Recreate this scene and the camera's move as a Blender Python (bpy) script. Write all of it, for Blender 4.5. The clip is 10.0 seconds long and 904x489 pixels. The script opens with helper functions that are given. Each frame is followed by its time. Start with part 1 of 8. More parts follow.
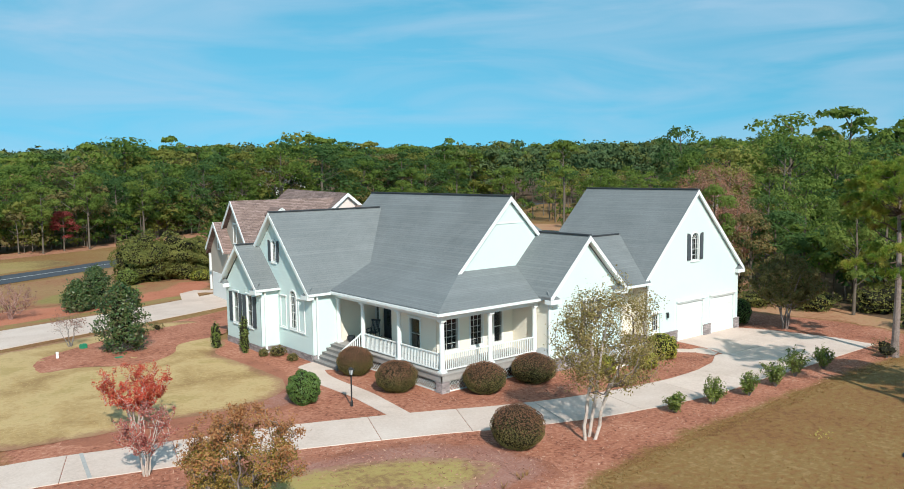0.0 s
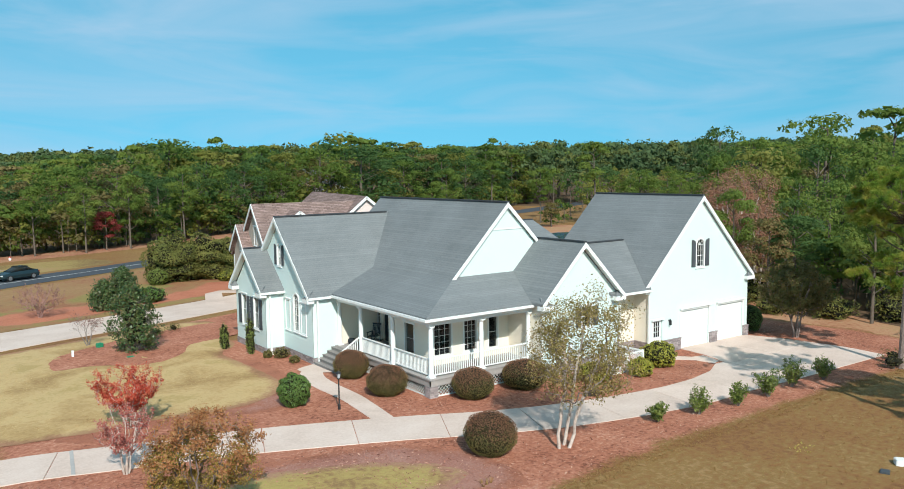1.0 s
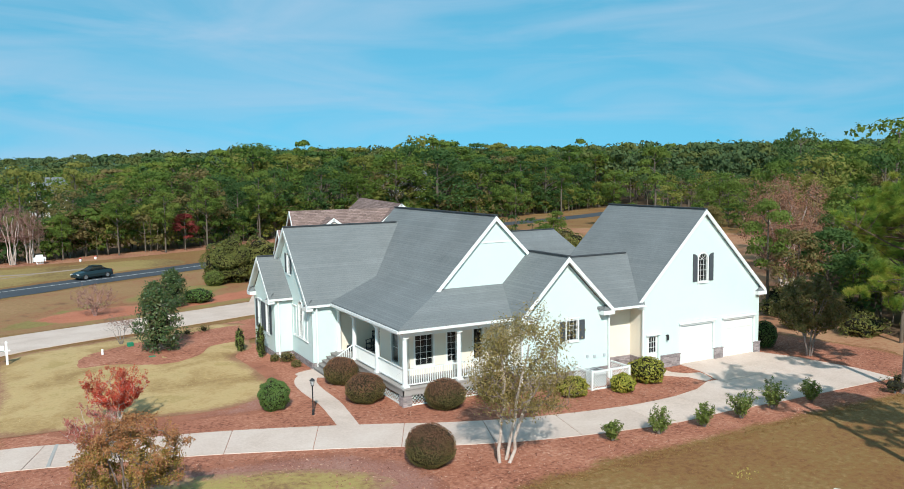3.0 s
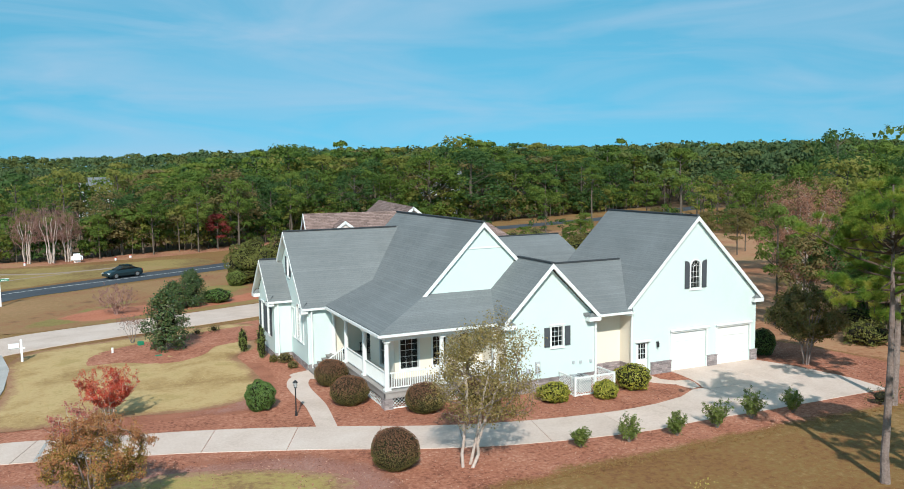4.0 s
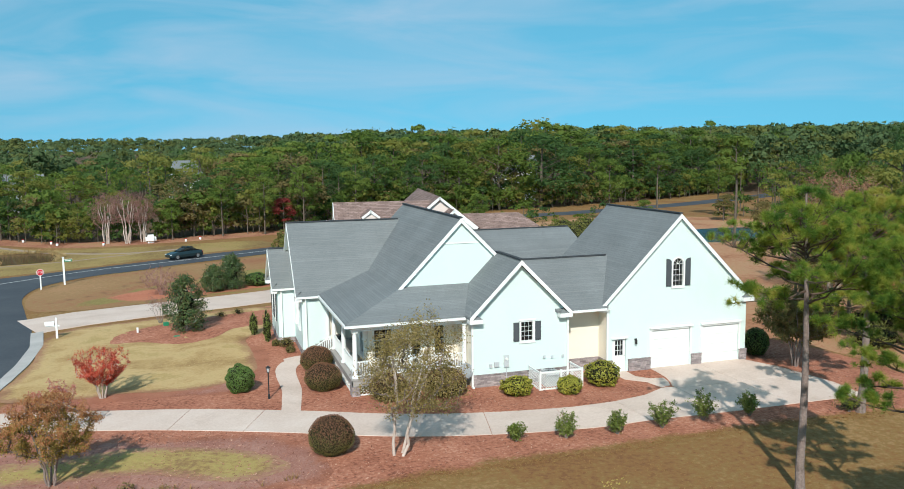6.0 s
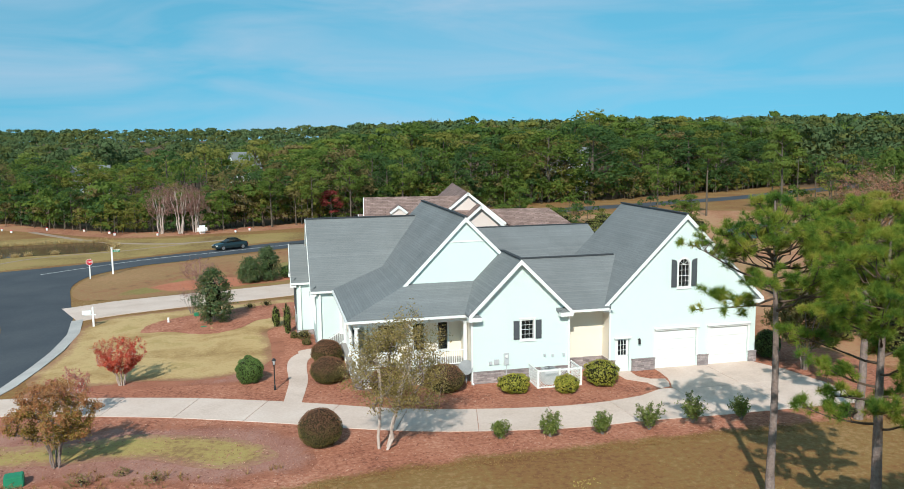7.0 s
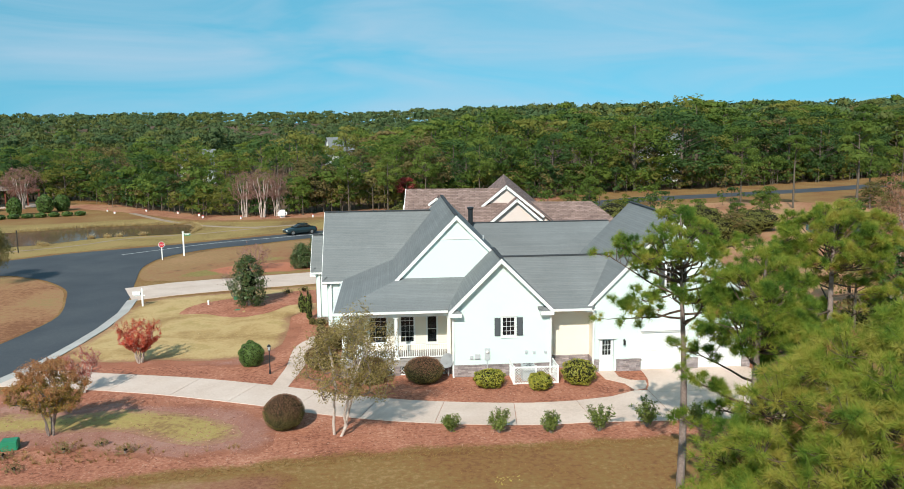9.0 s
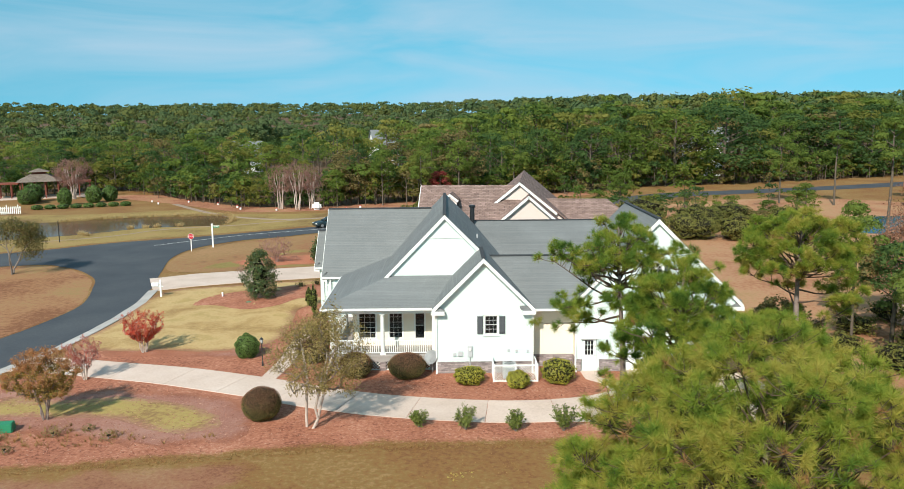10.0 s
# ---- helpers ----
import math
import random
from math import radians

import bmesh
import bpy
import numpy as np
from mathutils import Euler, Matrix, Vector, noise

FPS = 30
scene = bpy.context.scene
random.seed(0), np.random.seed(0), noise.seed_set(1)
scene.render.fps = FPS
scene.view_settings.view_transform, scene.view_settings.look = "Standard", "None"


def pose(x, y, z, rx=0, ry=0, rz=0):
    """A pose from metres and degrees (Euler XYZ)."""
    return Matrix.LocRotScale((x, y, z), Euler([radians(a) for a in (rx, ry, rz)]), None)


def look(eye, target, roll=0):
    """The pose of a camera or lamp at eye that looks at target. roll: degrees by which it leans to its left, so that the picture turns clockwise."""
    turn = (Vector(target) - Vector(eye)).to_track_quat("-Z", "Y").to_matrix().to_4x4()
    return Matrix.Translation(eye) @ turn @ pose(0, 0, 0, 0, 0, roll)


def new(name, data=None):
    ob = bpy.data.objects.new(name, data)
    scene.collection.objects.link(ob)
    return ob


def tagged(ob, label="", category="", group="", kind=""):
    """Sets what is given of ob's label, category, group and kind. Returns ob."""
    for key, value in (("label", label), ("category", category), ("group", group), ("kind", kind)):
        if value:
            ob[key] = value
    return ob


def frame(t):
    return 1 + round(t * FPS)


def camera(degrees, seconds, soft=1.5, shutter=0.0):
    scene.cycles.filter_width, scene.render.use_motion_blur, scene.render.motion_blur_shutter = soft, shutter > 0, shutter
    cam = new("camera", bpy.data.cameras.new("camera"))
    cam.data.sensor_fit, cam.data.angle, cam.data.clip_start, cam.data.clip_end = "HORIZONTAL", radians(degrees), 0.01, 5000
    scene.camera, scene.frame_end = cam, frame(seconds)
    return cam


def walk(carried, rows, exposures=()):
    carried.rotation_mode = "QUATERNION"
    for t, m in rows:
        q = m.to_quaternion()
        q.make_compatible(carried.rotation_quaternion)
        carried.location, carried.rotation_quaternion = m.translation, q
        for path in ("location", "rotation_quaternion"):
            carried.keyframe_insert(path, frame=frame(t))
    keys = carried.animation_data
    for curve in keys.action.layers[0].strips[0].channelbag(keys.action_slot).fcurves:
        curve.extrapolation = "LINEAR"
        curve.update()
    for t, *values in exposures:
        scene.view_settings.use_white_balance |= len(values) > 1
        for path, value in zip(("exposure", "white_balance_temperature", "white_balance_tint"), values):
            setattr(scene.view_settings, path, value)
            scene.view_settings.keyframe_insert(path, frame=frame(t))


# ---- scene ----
from mathutils.geometry import delaunay_2d_cdt

# camera and its walk
cam = camera(58.8, 10.0, 0.9)
PATH = [
    (0, (0.151, -0.022, 11.117), (1.401, 1.528, 10.932), -0.8),
    (0.5, (1.263, -1.063, 11.315), (2.463, 0.526, 11.13), -0.8),
    (1, (2.356, -2.192, 11.499), (3.506, -0.566, 11.313), -0.8),
    (1.5, (3.527, -3.257, 11.681), (4.625, -1.595, 11.496), -0.8),
    (2, (4.746, -4.347, 11.88), (5.79, -2.651, 11.695), -0.8),
    (2.5, (6.055, -5.396, 12.073), (7.043, -3.667, 11.887), -0.8),
    (4, (10.223, -8.61, 12.724), (11.051, -6.799, 12.537), -0.8),
    (4.5, (11.73, -9.621, 12.898), (12.504, -7.787, 12.703), -0.7),
    (5, (13.338, -10.647, 13.133), (14.061, -8.794, 12.926), -0.7),
    (5.5, (14.933, -11.622, 13.381), (15.598, -9.748, 13.161), -0.7),
    (7, (19.859, -14.346, 14.251), (20.297, -12.411, 13.995), -0.7),
    (7.5, (21.626, -15.147, 14.565), (21.99, -13.199, 14.298), -0.7),
    (8, (23.489, -15.879, 14.841), (23.78, -13.919, 14.565), -0.7),
    (8.5, (25.319, -16.53, 15.089), (25.542, -14.563, 14.802), -0.7),
    (9, (27.384, -17.135, 15.344), (27.536, -15.163, 15.047), -0.6),
    (9.5, (29.529, -17.705, 15.673), (29.612, -15.731, 15.365), -0.5),
    (10, (31.744, -18.277, 15.995), (31.756, -16.302, 15.676), -0.5),
]
walk(cam, [(t, look(eye, target, roll)) for t, eye, target, roll in PATH], [(0.0, 0.38, 6480, 10), (2.5, 0.34, 6400, 10), (4.5, 0.28, 6400, 10), (7.5, 0.27, 6560, 10), (9.0, 0.37, 6780, 11), (10.0, 0.45, 7000, 12)])

# ---- light ----
SUN_EL, SUN_AZ = radians(37.0), radians(22.0)          # the light travels towards +y, turned 22 degrees to +x
sun = new("sun", bpy.data.lights.new("sun", "SUN"))
sun.data.energy, sun.data.angle, sun.data.color = 3.9, radians(0.55), (1.0, 0.965, 0.90)
sun.matrix_basis = look((0, 0, 0), (math.sin(SUN_AZ) * math.cos(SUN_EL), math.cos(SUN_AZ) * math.cos(SUN_EL), -math.sin(SUN_EL)))

world = bpy.data.worlds.new("world")
scene.world = world
world.use_nodes = True
wn, wl = world.node_tree.nodes, world.node_tree.links
wn.clear()
sky = wn.new("ShaderNodeTexSky")
sky.sky_type, sky.sun_disc = "NISHITA", False
sky.sun_elevation, sky.sun_rotation = SUN_EL, radians(202.0)
sky.air_density, sky.dust_density, sky.ozone_density = 1.0, 0.3, 2.0
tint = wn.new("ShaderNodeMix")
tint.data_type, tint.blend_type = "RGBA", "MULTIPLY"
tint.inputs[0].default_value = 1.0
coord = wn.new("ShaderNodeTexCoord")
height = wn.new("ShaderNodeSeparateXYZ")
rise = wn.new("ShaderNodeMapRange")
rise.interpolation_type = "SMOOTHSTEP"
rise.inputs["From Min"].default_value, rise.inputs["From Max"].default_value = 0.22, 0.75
zenith_tint = wn.new("ShaderNodeMix")                          # cyan low down; a redder tint above the view, added to neutralise shade
zenith_tint.data_type = "RGBA"
zenith_tint.inputs[6].default_value, zenith_tint.inputs[7].default_value = (0.53, 1.15, 0.99, 1), (0.86, 1.14, 0.92, 1)
stretch = wn.new("ShaderNodeMapping")
stretch.inputs["Rotation"].default_value = (0, 0, radians(-20))
stretch.inputs["Scale"].default_value = (1.5, 1.5, 9.0)
wisps = wn.new("ShaderNodeTexNoise")
wisps.inputs["Scale"].default_value, wisps.inputs["Detail"].default_value = 2.1, 8.0
wisps.inputs["Roughness"].default_value, wisps.inputs["Distortion"].default_value = 0.52, 0.8
cover = wn.new("ShaderNodeValToRGB")
cover.color_ramp.elements[0].position, cover.color_ramp.elements[1].position = 0.38, 0.72
cover.color_ramp.elements[1].color = (0.62, 0.62, 0.62, 1)
cloud = wn.new("ShaderNodeMix")
cloud.data_type = "RGBA"
cloud.inputs[7].default_value = (2.5, 3.5, 4.5, 1)
back = wn.new("ShaderNodeBackground")
back.inputs[1].default_value = 0.142
wout = wn.new("ShaderNodeOutputWorld")
lift = wn.new("ShaderNodeVectorMath")
lift.operation = "MULTIPLY_ADD"
lift.inputs[1].default_value, lift.inputs[2].default_value = (1, 1, 0.5), (0, 0, 0.32)
wl.new(coord.outputs["Generated"], lift.inputs[0])
wl.new(lift.outputs[0], sky.inputs["Vector"])
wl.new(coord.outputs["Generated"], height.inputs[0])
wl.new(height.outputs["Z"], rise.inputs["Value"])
wl.new(rise.outputs[0], zenith_tint.inputs[0])
wl.new(zenith_tint.outputs[2], tint.inputs[7])
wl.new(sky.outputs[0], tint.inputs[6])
wl.new(coord.outputs["Generated"], stretch.inputs[0])
wl.new(stretch.outputs[0], wisps.inputs[0])
wl.new(wisps.outputs[0], cover.inputs[0])
wl.new(cover.outputs[0], cloud.inputs[0])
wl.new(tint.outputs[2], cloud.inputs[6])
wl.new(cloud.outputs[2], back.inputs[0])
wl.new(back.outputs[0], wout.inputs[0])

# ---- materials ----


def ramp_node(nt, cols, lo=0.3, hi=0.7):
    r = nt.nodes.new("ShaderNodeValToRGB")
    el = r.color_ramp.elements
    while len(el) < len(cols):
        el.new(0.5)
    for i, c in enumerate(cols):
        el[i].position = lo + (hi - lo) * i / max(1, len(cols) - 1)
        el[i].color = (*c, 1)
    return r


def noise_node(nt, vec, scale, detail=6.0, rough=0.6, dist=0.0):
    n = nt.nodes.new("ShaderNodeTexNoise")
    n.inputs["Scale"].default_value, n.inputs["Detail"].default_value = scale, detail
    n.inputs["Roughness"].default_value, n.inputs["Distortion"].default_value = rough, dist
    if vec is not None:
        nt.links.new(vec, n.inputs["Vector"])
    return n


def blend(nt, fac, a, b, mode="MIX"):
    m = nt.nodes.new("ShaderNodeMix")
    m.data_type, m.blend_type = "RGBA", mode
    for sock, v in ((m.inputs[0], fac), (m.inputs[6], a), (m.inputs[7], b)):
        if isinstance(v, (int, float)):
            sock.default_value = v
        elif isinstance(v, tuple):
            sock.default_value = (*v, 1)
        else:
            nt.links.new(v, sock)
    return m.outputs[2]


def calc(nt, op, a, b=0.0):
    m = nt.nodes.new("ShaderNodeMath")
    m.operation = op
    for sock, v in zip(m.inputs, (a, b)):
        if isinstance(v, (int, float)):
            sock.default_value = v
        else:
            nt.links.new(v, sock)
    return m.outputs[0]


def blank(name, rough=0.8, spec=0.3, metal=0.0):
    m = bpy.data.materials.new(name)
    m.use_nodes = True
    nt = m.node_tree
    b = nt.nodes["Principled BSDF"]
    b.inputs["Roughness"].default_value, b.inputs["Specular IOR Level"].default_value = rough, spec
    b.inputs["Metallic"].default_value = metal
    tc = nt.nodes.new("ShaderNodeTexCoord")
    return m, nt, b, tc


def add_bump(nt, b, height, strength, dist):
    n = nt.nodes.new("ShaderNodeBump")
    n.inputs["Strength"].default_value, n.inputs["Distance"].default_value = strength, dist
    nt.links.new(height, n.inputs["Height"])
    nt.links.new(n.outputs[0], b.inputs["Normal"])


def surf(name, cols, big=0.4, fine=9.0, mixf=0.5, rough=0.85, bump=0.4, dist=0.02, spec=0.25, metal=0.0, lo=0.32, hi=0.68, tone=0.0, fringe=None):
    """A surface whose colour wanders through cols at two scales; tone: how far single objects differ; fringe: colours that creep in from the rim of a sheet."""
    m, nt, b, tc = blank(name, rough, spec, metal)
    v = tc.outputs["Object"]
    n1, n2 = noise_node(nt, v, big, 5.0, 0.55, 0.3), noise_node(nt, v, fine, 8.0, 0.7)
    f = calc(nt, "ADD", calc(nt, "MULTIPLY", n1.outputs[0], 1 - mixf), calc(nt, "MULTIPLY", n2.outputs[0], mixf))
    r = ramp_node(nt, cols, lo, hi)
    nt.links.new(f, r.inputs[0])
    c = r.outputs[0]
    if tone:
        oi = nt.nodes.new("ShaderNodeObjectInfo")
        h = nt.nodes.new("ShaderNodeHueSaturation")
        nt.links.new(calc(nt, "ADD", calc(nt, "MULTIPLY", oi.outputs["Random"], tone), 1 - tone / 2), h.inputs["Value"])
        nt.links.new(c, h.inputs["Color"])
        c = h.outputs[0]
    if fringe:
        at = nt.nodes.new("ShaderNodeAttribute")
        at.attribute_name = "rim"
        n3, n4 = noise_node(nt, v, 0.7, 6.0, 0.65), noise_node(nt, v, 6.0, 5.0, 0.7)
        r2 = ramp_node(nt, fringe, lo, hi)
        nt.links.new(f, r2.inputs[0])
        e = calc(nt, "ADD", at.outputs["Fac"], calc(nt, "MULTIPLY", calc(nt, "SUBTRACT", n3.outputs[0], 0.5), 1.5))
        e = calc(nt, "ADD", e, calc(nt, "MULTIPLY", calc(nt, "SUBTRACT", n4.outputs[0], 0.5), 1.3))
        w = ramp_node(nt, [(0, 0, 0), (1, 1, 1)], 0.2, 0.75)
        nt.links.new(e, w.inputs[0])
        c = blend(nt, w.outputs[0], r2.outputs[0], c)
    nt.links.new(c, b.inputs["Base Color"])
    if bump:
        add_bump(nt, b, n2.outputs[0], bump, dist)
    return m


def courses(name, c1, c2, mortar, width, row, gap=0.03, rough=0.9, bump=0.6, dist=0.01, patch=(0.8, 1.15), patch_scale=0.45, streak=0.0):
    """Courses of shingles or bricks on UV metres, with stains over them."""
    m, nt, b, tc = blank(name, rough, 0.2)
    t = nt.nodes.new("ShaderNodeTexBrick")
    t.offset = 0.5
    t.inputs["Color1"].default_value, t.inputs["Color2"].default_value, t.inputs["Mortar"].default_value = (*c1, 1), (*c2, 1), (*mortar, 1)
    t.inputs["Scale"].default_value, t.inputs["Mortar Size"].default_value = 1.0, gap * row
    t.inputs["Mortar Smooth"].default_value, t.inputs["Bias"].default_value = 0.3, 0.0
    t.inputs["Brick Width"].default_value, t.inputs["Row Height"].default_value = width, row
    nt.links.new(tc.outputs["UV"], t.inputs["Vector"])
    n = noise_node(nt, tc.outputs["Object"], patch_scale, 7.0, 0.62, 0.4)
    r = ramp_node(nt, [(patch[0],) * 3, (patch[1],) * 3])
    nt.links.new(n.outputs[0], r.inputs[0])
    c = blend(nt, 1.0, t.outputs[0], r.outputs[0], "MULTIPLY")
    g = noise_node(nt, tc.outputs["Object"], 14.0, 6.0, 0.7)
    gr = ramp_node(nt, [(0.82,) * 3, (1.18,) * 3])
    nt.links.new(g.outputs[0], gr.inputs[0])
    c = blend(nt, 1.0, c, gr.outputs[0], "MULTIPLY")
    if streak:
        mp = nt.nodes.new("ShaderNodeMapping")
        mp.inputs["Scale"].default_value = (0.35, 5.5, 1)
        nt.links.new(tc.outputs["UV"], mp.inputs[0])
        s = noise_node(nt, mp.outputs[0], 1.0, 6.0, 0.75)
        sr = ramp_node(nt, [(1 - streak,) * 3, (1 + streak,) * 3])
        nt.links.new(s.outputs[0], sr.inputs[0])
        c = blend(nt, 1.0, c, sr.outputs[0], "MULTIPLY")
    nt.links.new(c, b.inputs["Base Color"])
    add_bump(nt, b, calc(nt, "SUBTRACT", g.outputs[0], t.outputs["Fac"]), bump, dist)
    return m


def leafy(name, cols, rough=0.6, glow=0.25, clump=0.5, spec=0.25, mixf=0.5, lo=0.2, hi=0.8):
    """Leaves and needles: colour by leaf and by clump, with light passing through them."""
    m, nt, b, tc = blank(name, rough, spec)
    geo = nt.nodes.new("ShaderNodeNewGeometry")
    oi = nt.nodes.new("ShaderNodeObjectInfo")
    n = noise_node(nt, geo.outputs["Position"], clump, 3.0, 0.6)
    f = calc(nt, "ADD", calc(nt, "MULTIPLY", geo.outputs["Random Per Island"], mixf), calc(nt, "MULTIPLY", n.outputs[0], 1 - mixf))
    f = calc(nt, "ADD", f, calc(nt, "MULTIPLY", calc(nt, "SUBTRACT", oi.outputs["Random"], 0.5), 0.16))
    r = ramp_node(nt, cols, lo, hi)
    nt.links.new(f, r.inputs[0])
    nt.links.new(r.outputs[0], b.inputs["Base Color"])
    tr = nt.nodes.new("ShaderNodeBsdfTranslucent")
    nt.links.new(r.outputs[0], tr.inputs[0])
    mx = nt.nodes.new("ShaderNodeMixShader")
    mx.inputs[0].default_value = glow
    nt.links.new(b.outputs[0], mx.inputs[1])
    nt.links.new(tr.outputs[0], mx.inputs[2])
    nt.links.new(mx.outputs[0], nt.nodes["Material Output"].inputs[0])
    return m


def glassy(name, tintc, see=0.35):
    m, nt, b, tc = blank(name, 0.04, 0.5)
    b.inputs["Base Color"].default_value = (*tintc, 1)
    t = nt.nodes.new("ShaderNodeBsdfTransparent")
    t.inputs[0].default_value = (0.75, 0.8, 0.8, 1)
    mx = nt.nodes.new("ShaderNodeMixShader")
    mx.inputs[0].default_value = see
    nt.links.new(b.outputs[0], mx.inputs[1])
    nt.links.new(t.outputs[0], mx.inputs[2])
    nt.links.new(mx.outputs[0], nt.nodes["Material Output"].inputs[0])
    return m


M = {}
M["dry_grass"] = surf("dry_grass", [(0.185, 0.082, 0.033), (0.24, 0.118, 0.042), (0.235, 0.142, 0.048), (0.31, 0.185, 0.08)], 0.13, 3.2, 0.62, 0.95, 0.9, 0.06, lo=0.4, hi=0.6)
M["lawn"] = surf("lawn", [(0.32, 0.20, 0.082), (0.42, 0.28, 0.12), (0.51, 0.36, 0.17), (0.40, 0.285, 0.115)], 0.28, 4.5, 0.30, 0.95, 0.8, 0.05, lo=0.38, hi=0.62, fringe=[(0.24, 0.12, 0.06), (0.34, 0.18, 0.10), (0.36, 0.225, 0.11)])
M["green_lawn"] = surf("green_lawn", [(0.25, 0.15, 0.065), (0.34, 0.235, 0.085), (0.385, 0.29, 0.10), (0.34, 0.27, 0.085)], 0.28, 3.4, 0.5, 0.95, 0.8, 0.05, lo=0.4, hi=0.6, fringe=[(0.27, 0.13, 0.085), (0.35, 0.185, 0.12), (0.36, 0.24, 0.12)])
M["mulch"] = surf("mulch", [(0.18, 0.066, 0.039), (0.355, 0.133, 0.079), (0.44, 0.184, 0.113), (0.52, 0.268, 0.178)], 0.35, 5.0, 0.68, 0.95, 1.0, 0.06, lo=0.38, hi=0.63)
M["worn_turf"] = surf("worn_turf", [(0.20, 0.082, 0.045), (0.275, 0.122, 0.068), (0.295, 0.15, 0.08), (0.33, 0.19, 0.105)], 0.4, 5.0, 0.6, 0.95, 0.9, 0.05, lo=0.38, hi=0.62, fringe=[(0.185, 0.082, 0.033), (0.24, 0.118, 0.042), (0.235, 0.142, 0.048), (0.31, 0.185, 0.08)])
M["bed_mulch"] = surf("bed_mulch", [(0.18, 0.066, 0.039), (0.355, 0.133, 0.079), (0.44, 0.184, 0.113), (0.52, 0.268, 0.178)], 0.35, 5.0, 0.68, 0.95, 1.0, 0.06, lo=0.38, hi=0.63, fringe=[(0.185, 0.082, 0.033), (0.24, 0.118, 0.042), (0.235, 0.142, 0.048), (0.31, 0.185, 0.08)])
M["old_mulch"] = surf("old_mulch", [(0.25, 0.105, 0.078), (0.335, 0.148, 0.108), (0.395, 0.205, 0.155), (0.42, 0.25, 0.19)], 0.45, 12.0, 0.55, 0.95, 1.0, 0.05, fringe=[(0.20, 0.075, 0.045), (0.35, 0.135, 0.08), (0.43, 0.18, 0.11)])
M["clay"] = surf("clay", [(0.20, 0.085, 0.04), (0.29, 0.137, 0.067), (0.33, 0.178, 0.085), (0.29, 0.185, 0.077)], 0.12, 2.4, 0.5, 0.95, 0.8, 0.05, lo=0.4, hi=0.6)
M["concrete"] = surf("concrete", [(0.50, 0.385, 0.315), (0.60, 0.475, 0.40), (0.66, 0.545, 0.47)], 0.35, 9.0, 0.5, 0.9, 0.25, 0.01, tone=0.08, lo=0.36, hi=0.64)
M["gutter_concrete"] = surf("gutter_concrete", [(0.34, 0.33, 0.31), (0.50, 0.47, 0.44)], 0.5, 8.0, 0.5, 0.9, 0.3, 0.01, tone=0.1)
M["asphalt"] = surf("asphalt", [(0.045, 0.052, 0.062), (0.062, 0.07, 0.08), (0.085, 0.093, 0.10)], 0.18, 6.0, 0.4, 0.85, 0.5, 0.01)
M["road_paint"] = surf("road_paint", [(0.45, 0.45, 0.43), (0.6, 0.6, 0.57)], 0.6, 8.0, 0.6, 0.8, 0.1)
M["water"] = surf("water", [(0.10, 0.062, 0.036), (0.145, 0.092, 0.053)], 0.1, 1.2, 0.4, 0.06, 0.0, 0.008, 0.02)
M["olive_grass"] = surf("olive_grass", [(0.17, 0.10, 0.04), (0.25, 0.17, 0.06), (0.30, 0.22, 0.075), (0.33, 0.21, 0.09)], 0.13, 3.0, 0.5, 0.95, 0.8, 0.05, lo=0.4, hi=0.6)
M["blue_water"] = surf("blue_water", [(0.02, 0.075, 0.13), (0.03, 0.10, 0.17)], 0.1, 1.2, 0.4, 0.12, 0.2, 0.05, 0.4)
M["field"] = surf("field", [(0.29, 0.125, 0.062), (0.38, 0.185, 0.098), (0.42, 0.235, 0.13), (0.35, 0.215, 0.10)], 0.1, 2.4, 0.5, 0.95, 0.8, 0.05, lo=0.4, hi=0.6)
M["leaf_litter"] = surf("leaf_litter", [(0.08, 0.05, 0.03), (0.13, 0.08, 0.045), (0.16, 0.105, 0.06)], 0.2, 3.0, 0.5, 0.95, 0.8, 0.05)
M["verge_grass"] = surf("verge_grass", [(0.25, 0.10, 0.05), (0.30, 0.147, 0.07), (0.28, 0.17, 0.072), (0.34, 0.19, 0.092)], 0.1, 2.6, 0.5, 0.95, 0.8, 0.05, lo=0.4, hi=0.6)
M["verge_mulch"] = surf("verge_mulch", [(0.33, 0.105, 0.06), (0.44, 0.16, 0.09), (0.50, 0.205, 0.12)], 0.3, 4.0, 0.6, 0.95, 0.9, 0.05, fringe=[(0.25, 0.10, 0.05), (0.30, 0.147, 0.07), (0.28, 0.17, 0.072), (0.34, 0.19, 0.092)])
# shading of a shallow dip, put into a darker brown
M["verge_dip"] = surf("verge_dip", [(0.155, 0.078, 0.04), (0.20, 0.10, 0.05), (0.235, 0.125, 0.06)], 0.25, 3.0, 0.5, 0.95, 0.8, 0.05, fringe=[(0.25, 0.10, 0.05), (0.30, 0.147, 0.07), (0.28, 0.17, 0.072), (0.34, 0.19, 0.092)])
M["verge_olive"] = surf("verge_olive", [(0.185, 0.135, 0.045), (0.25, 0.195, 0.062), (0.295, 0.235, 0.078)], 0.2, 3.0, 0.5, 0.95, 0.8, 0.05, fringe=[(0.25, 0.10, 0.05), (0.30, 0.147, 0.07), (0.28, 0.17, 0.072), (0.34, 0.19, 0.092)])
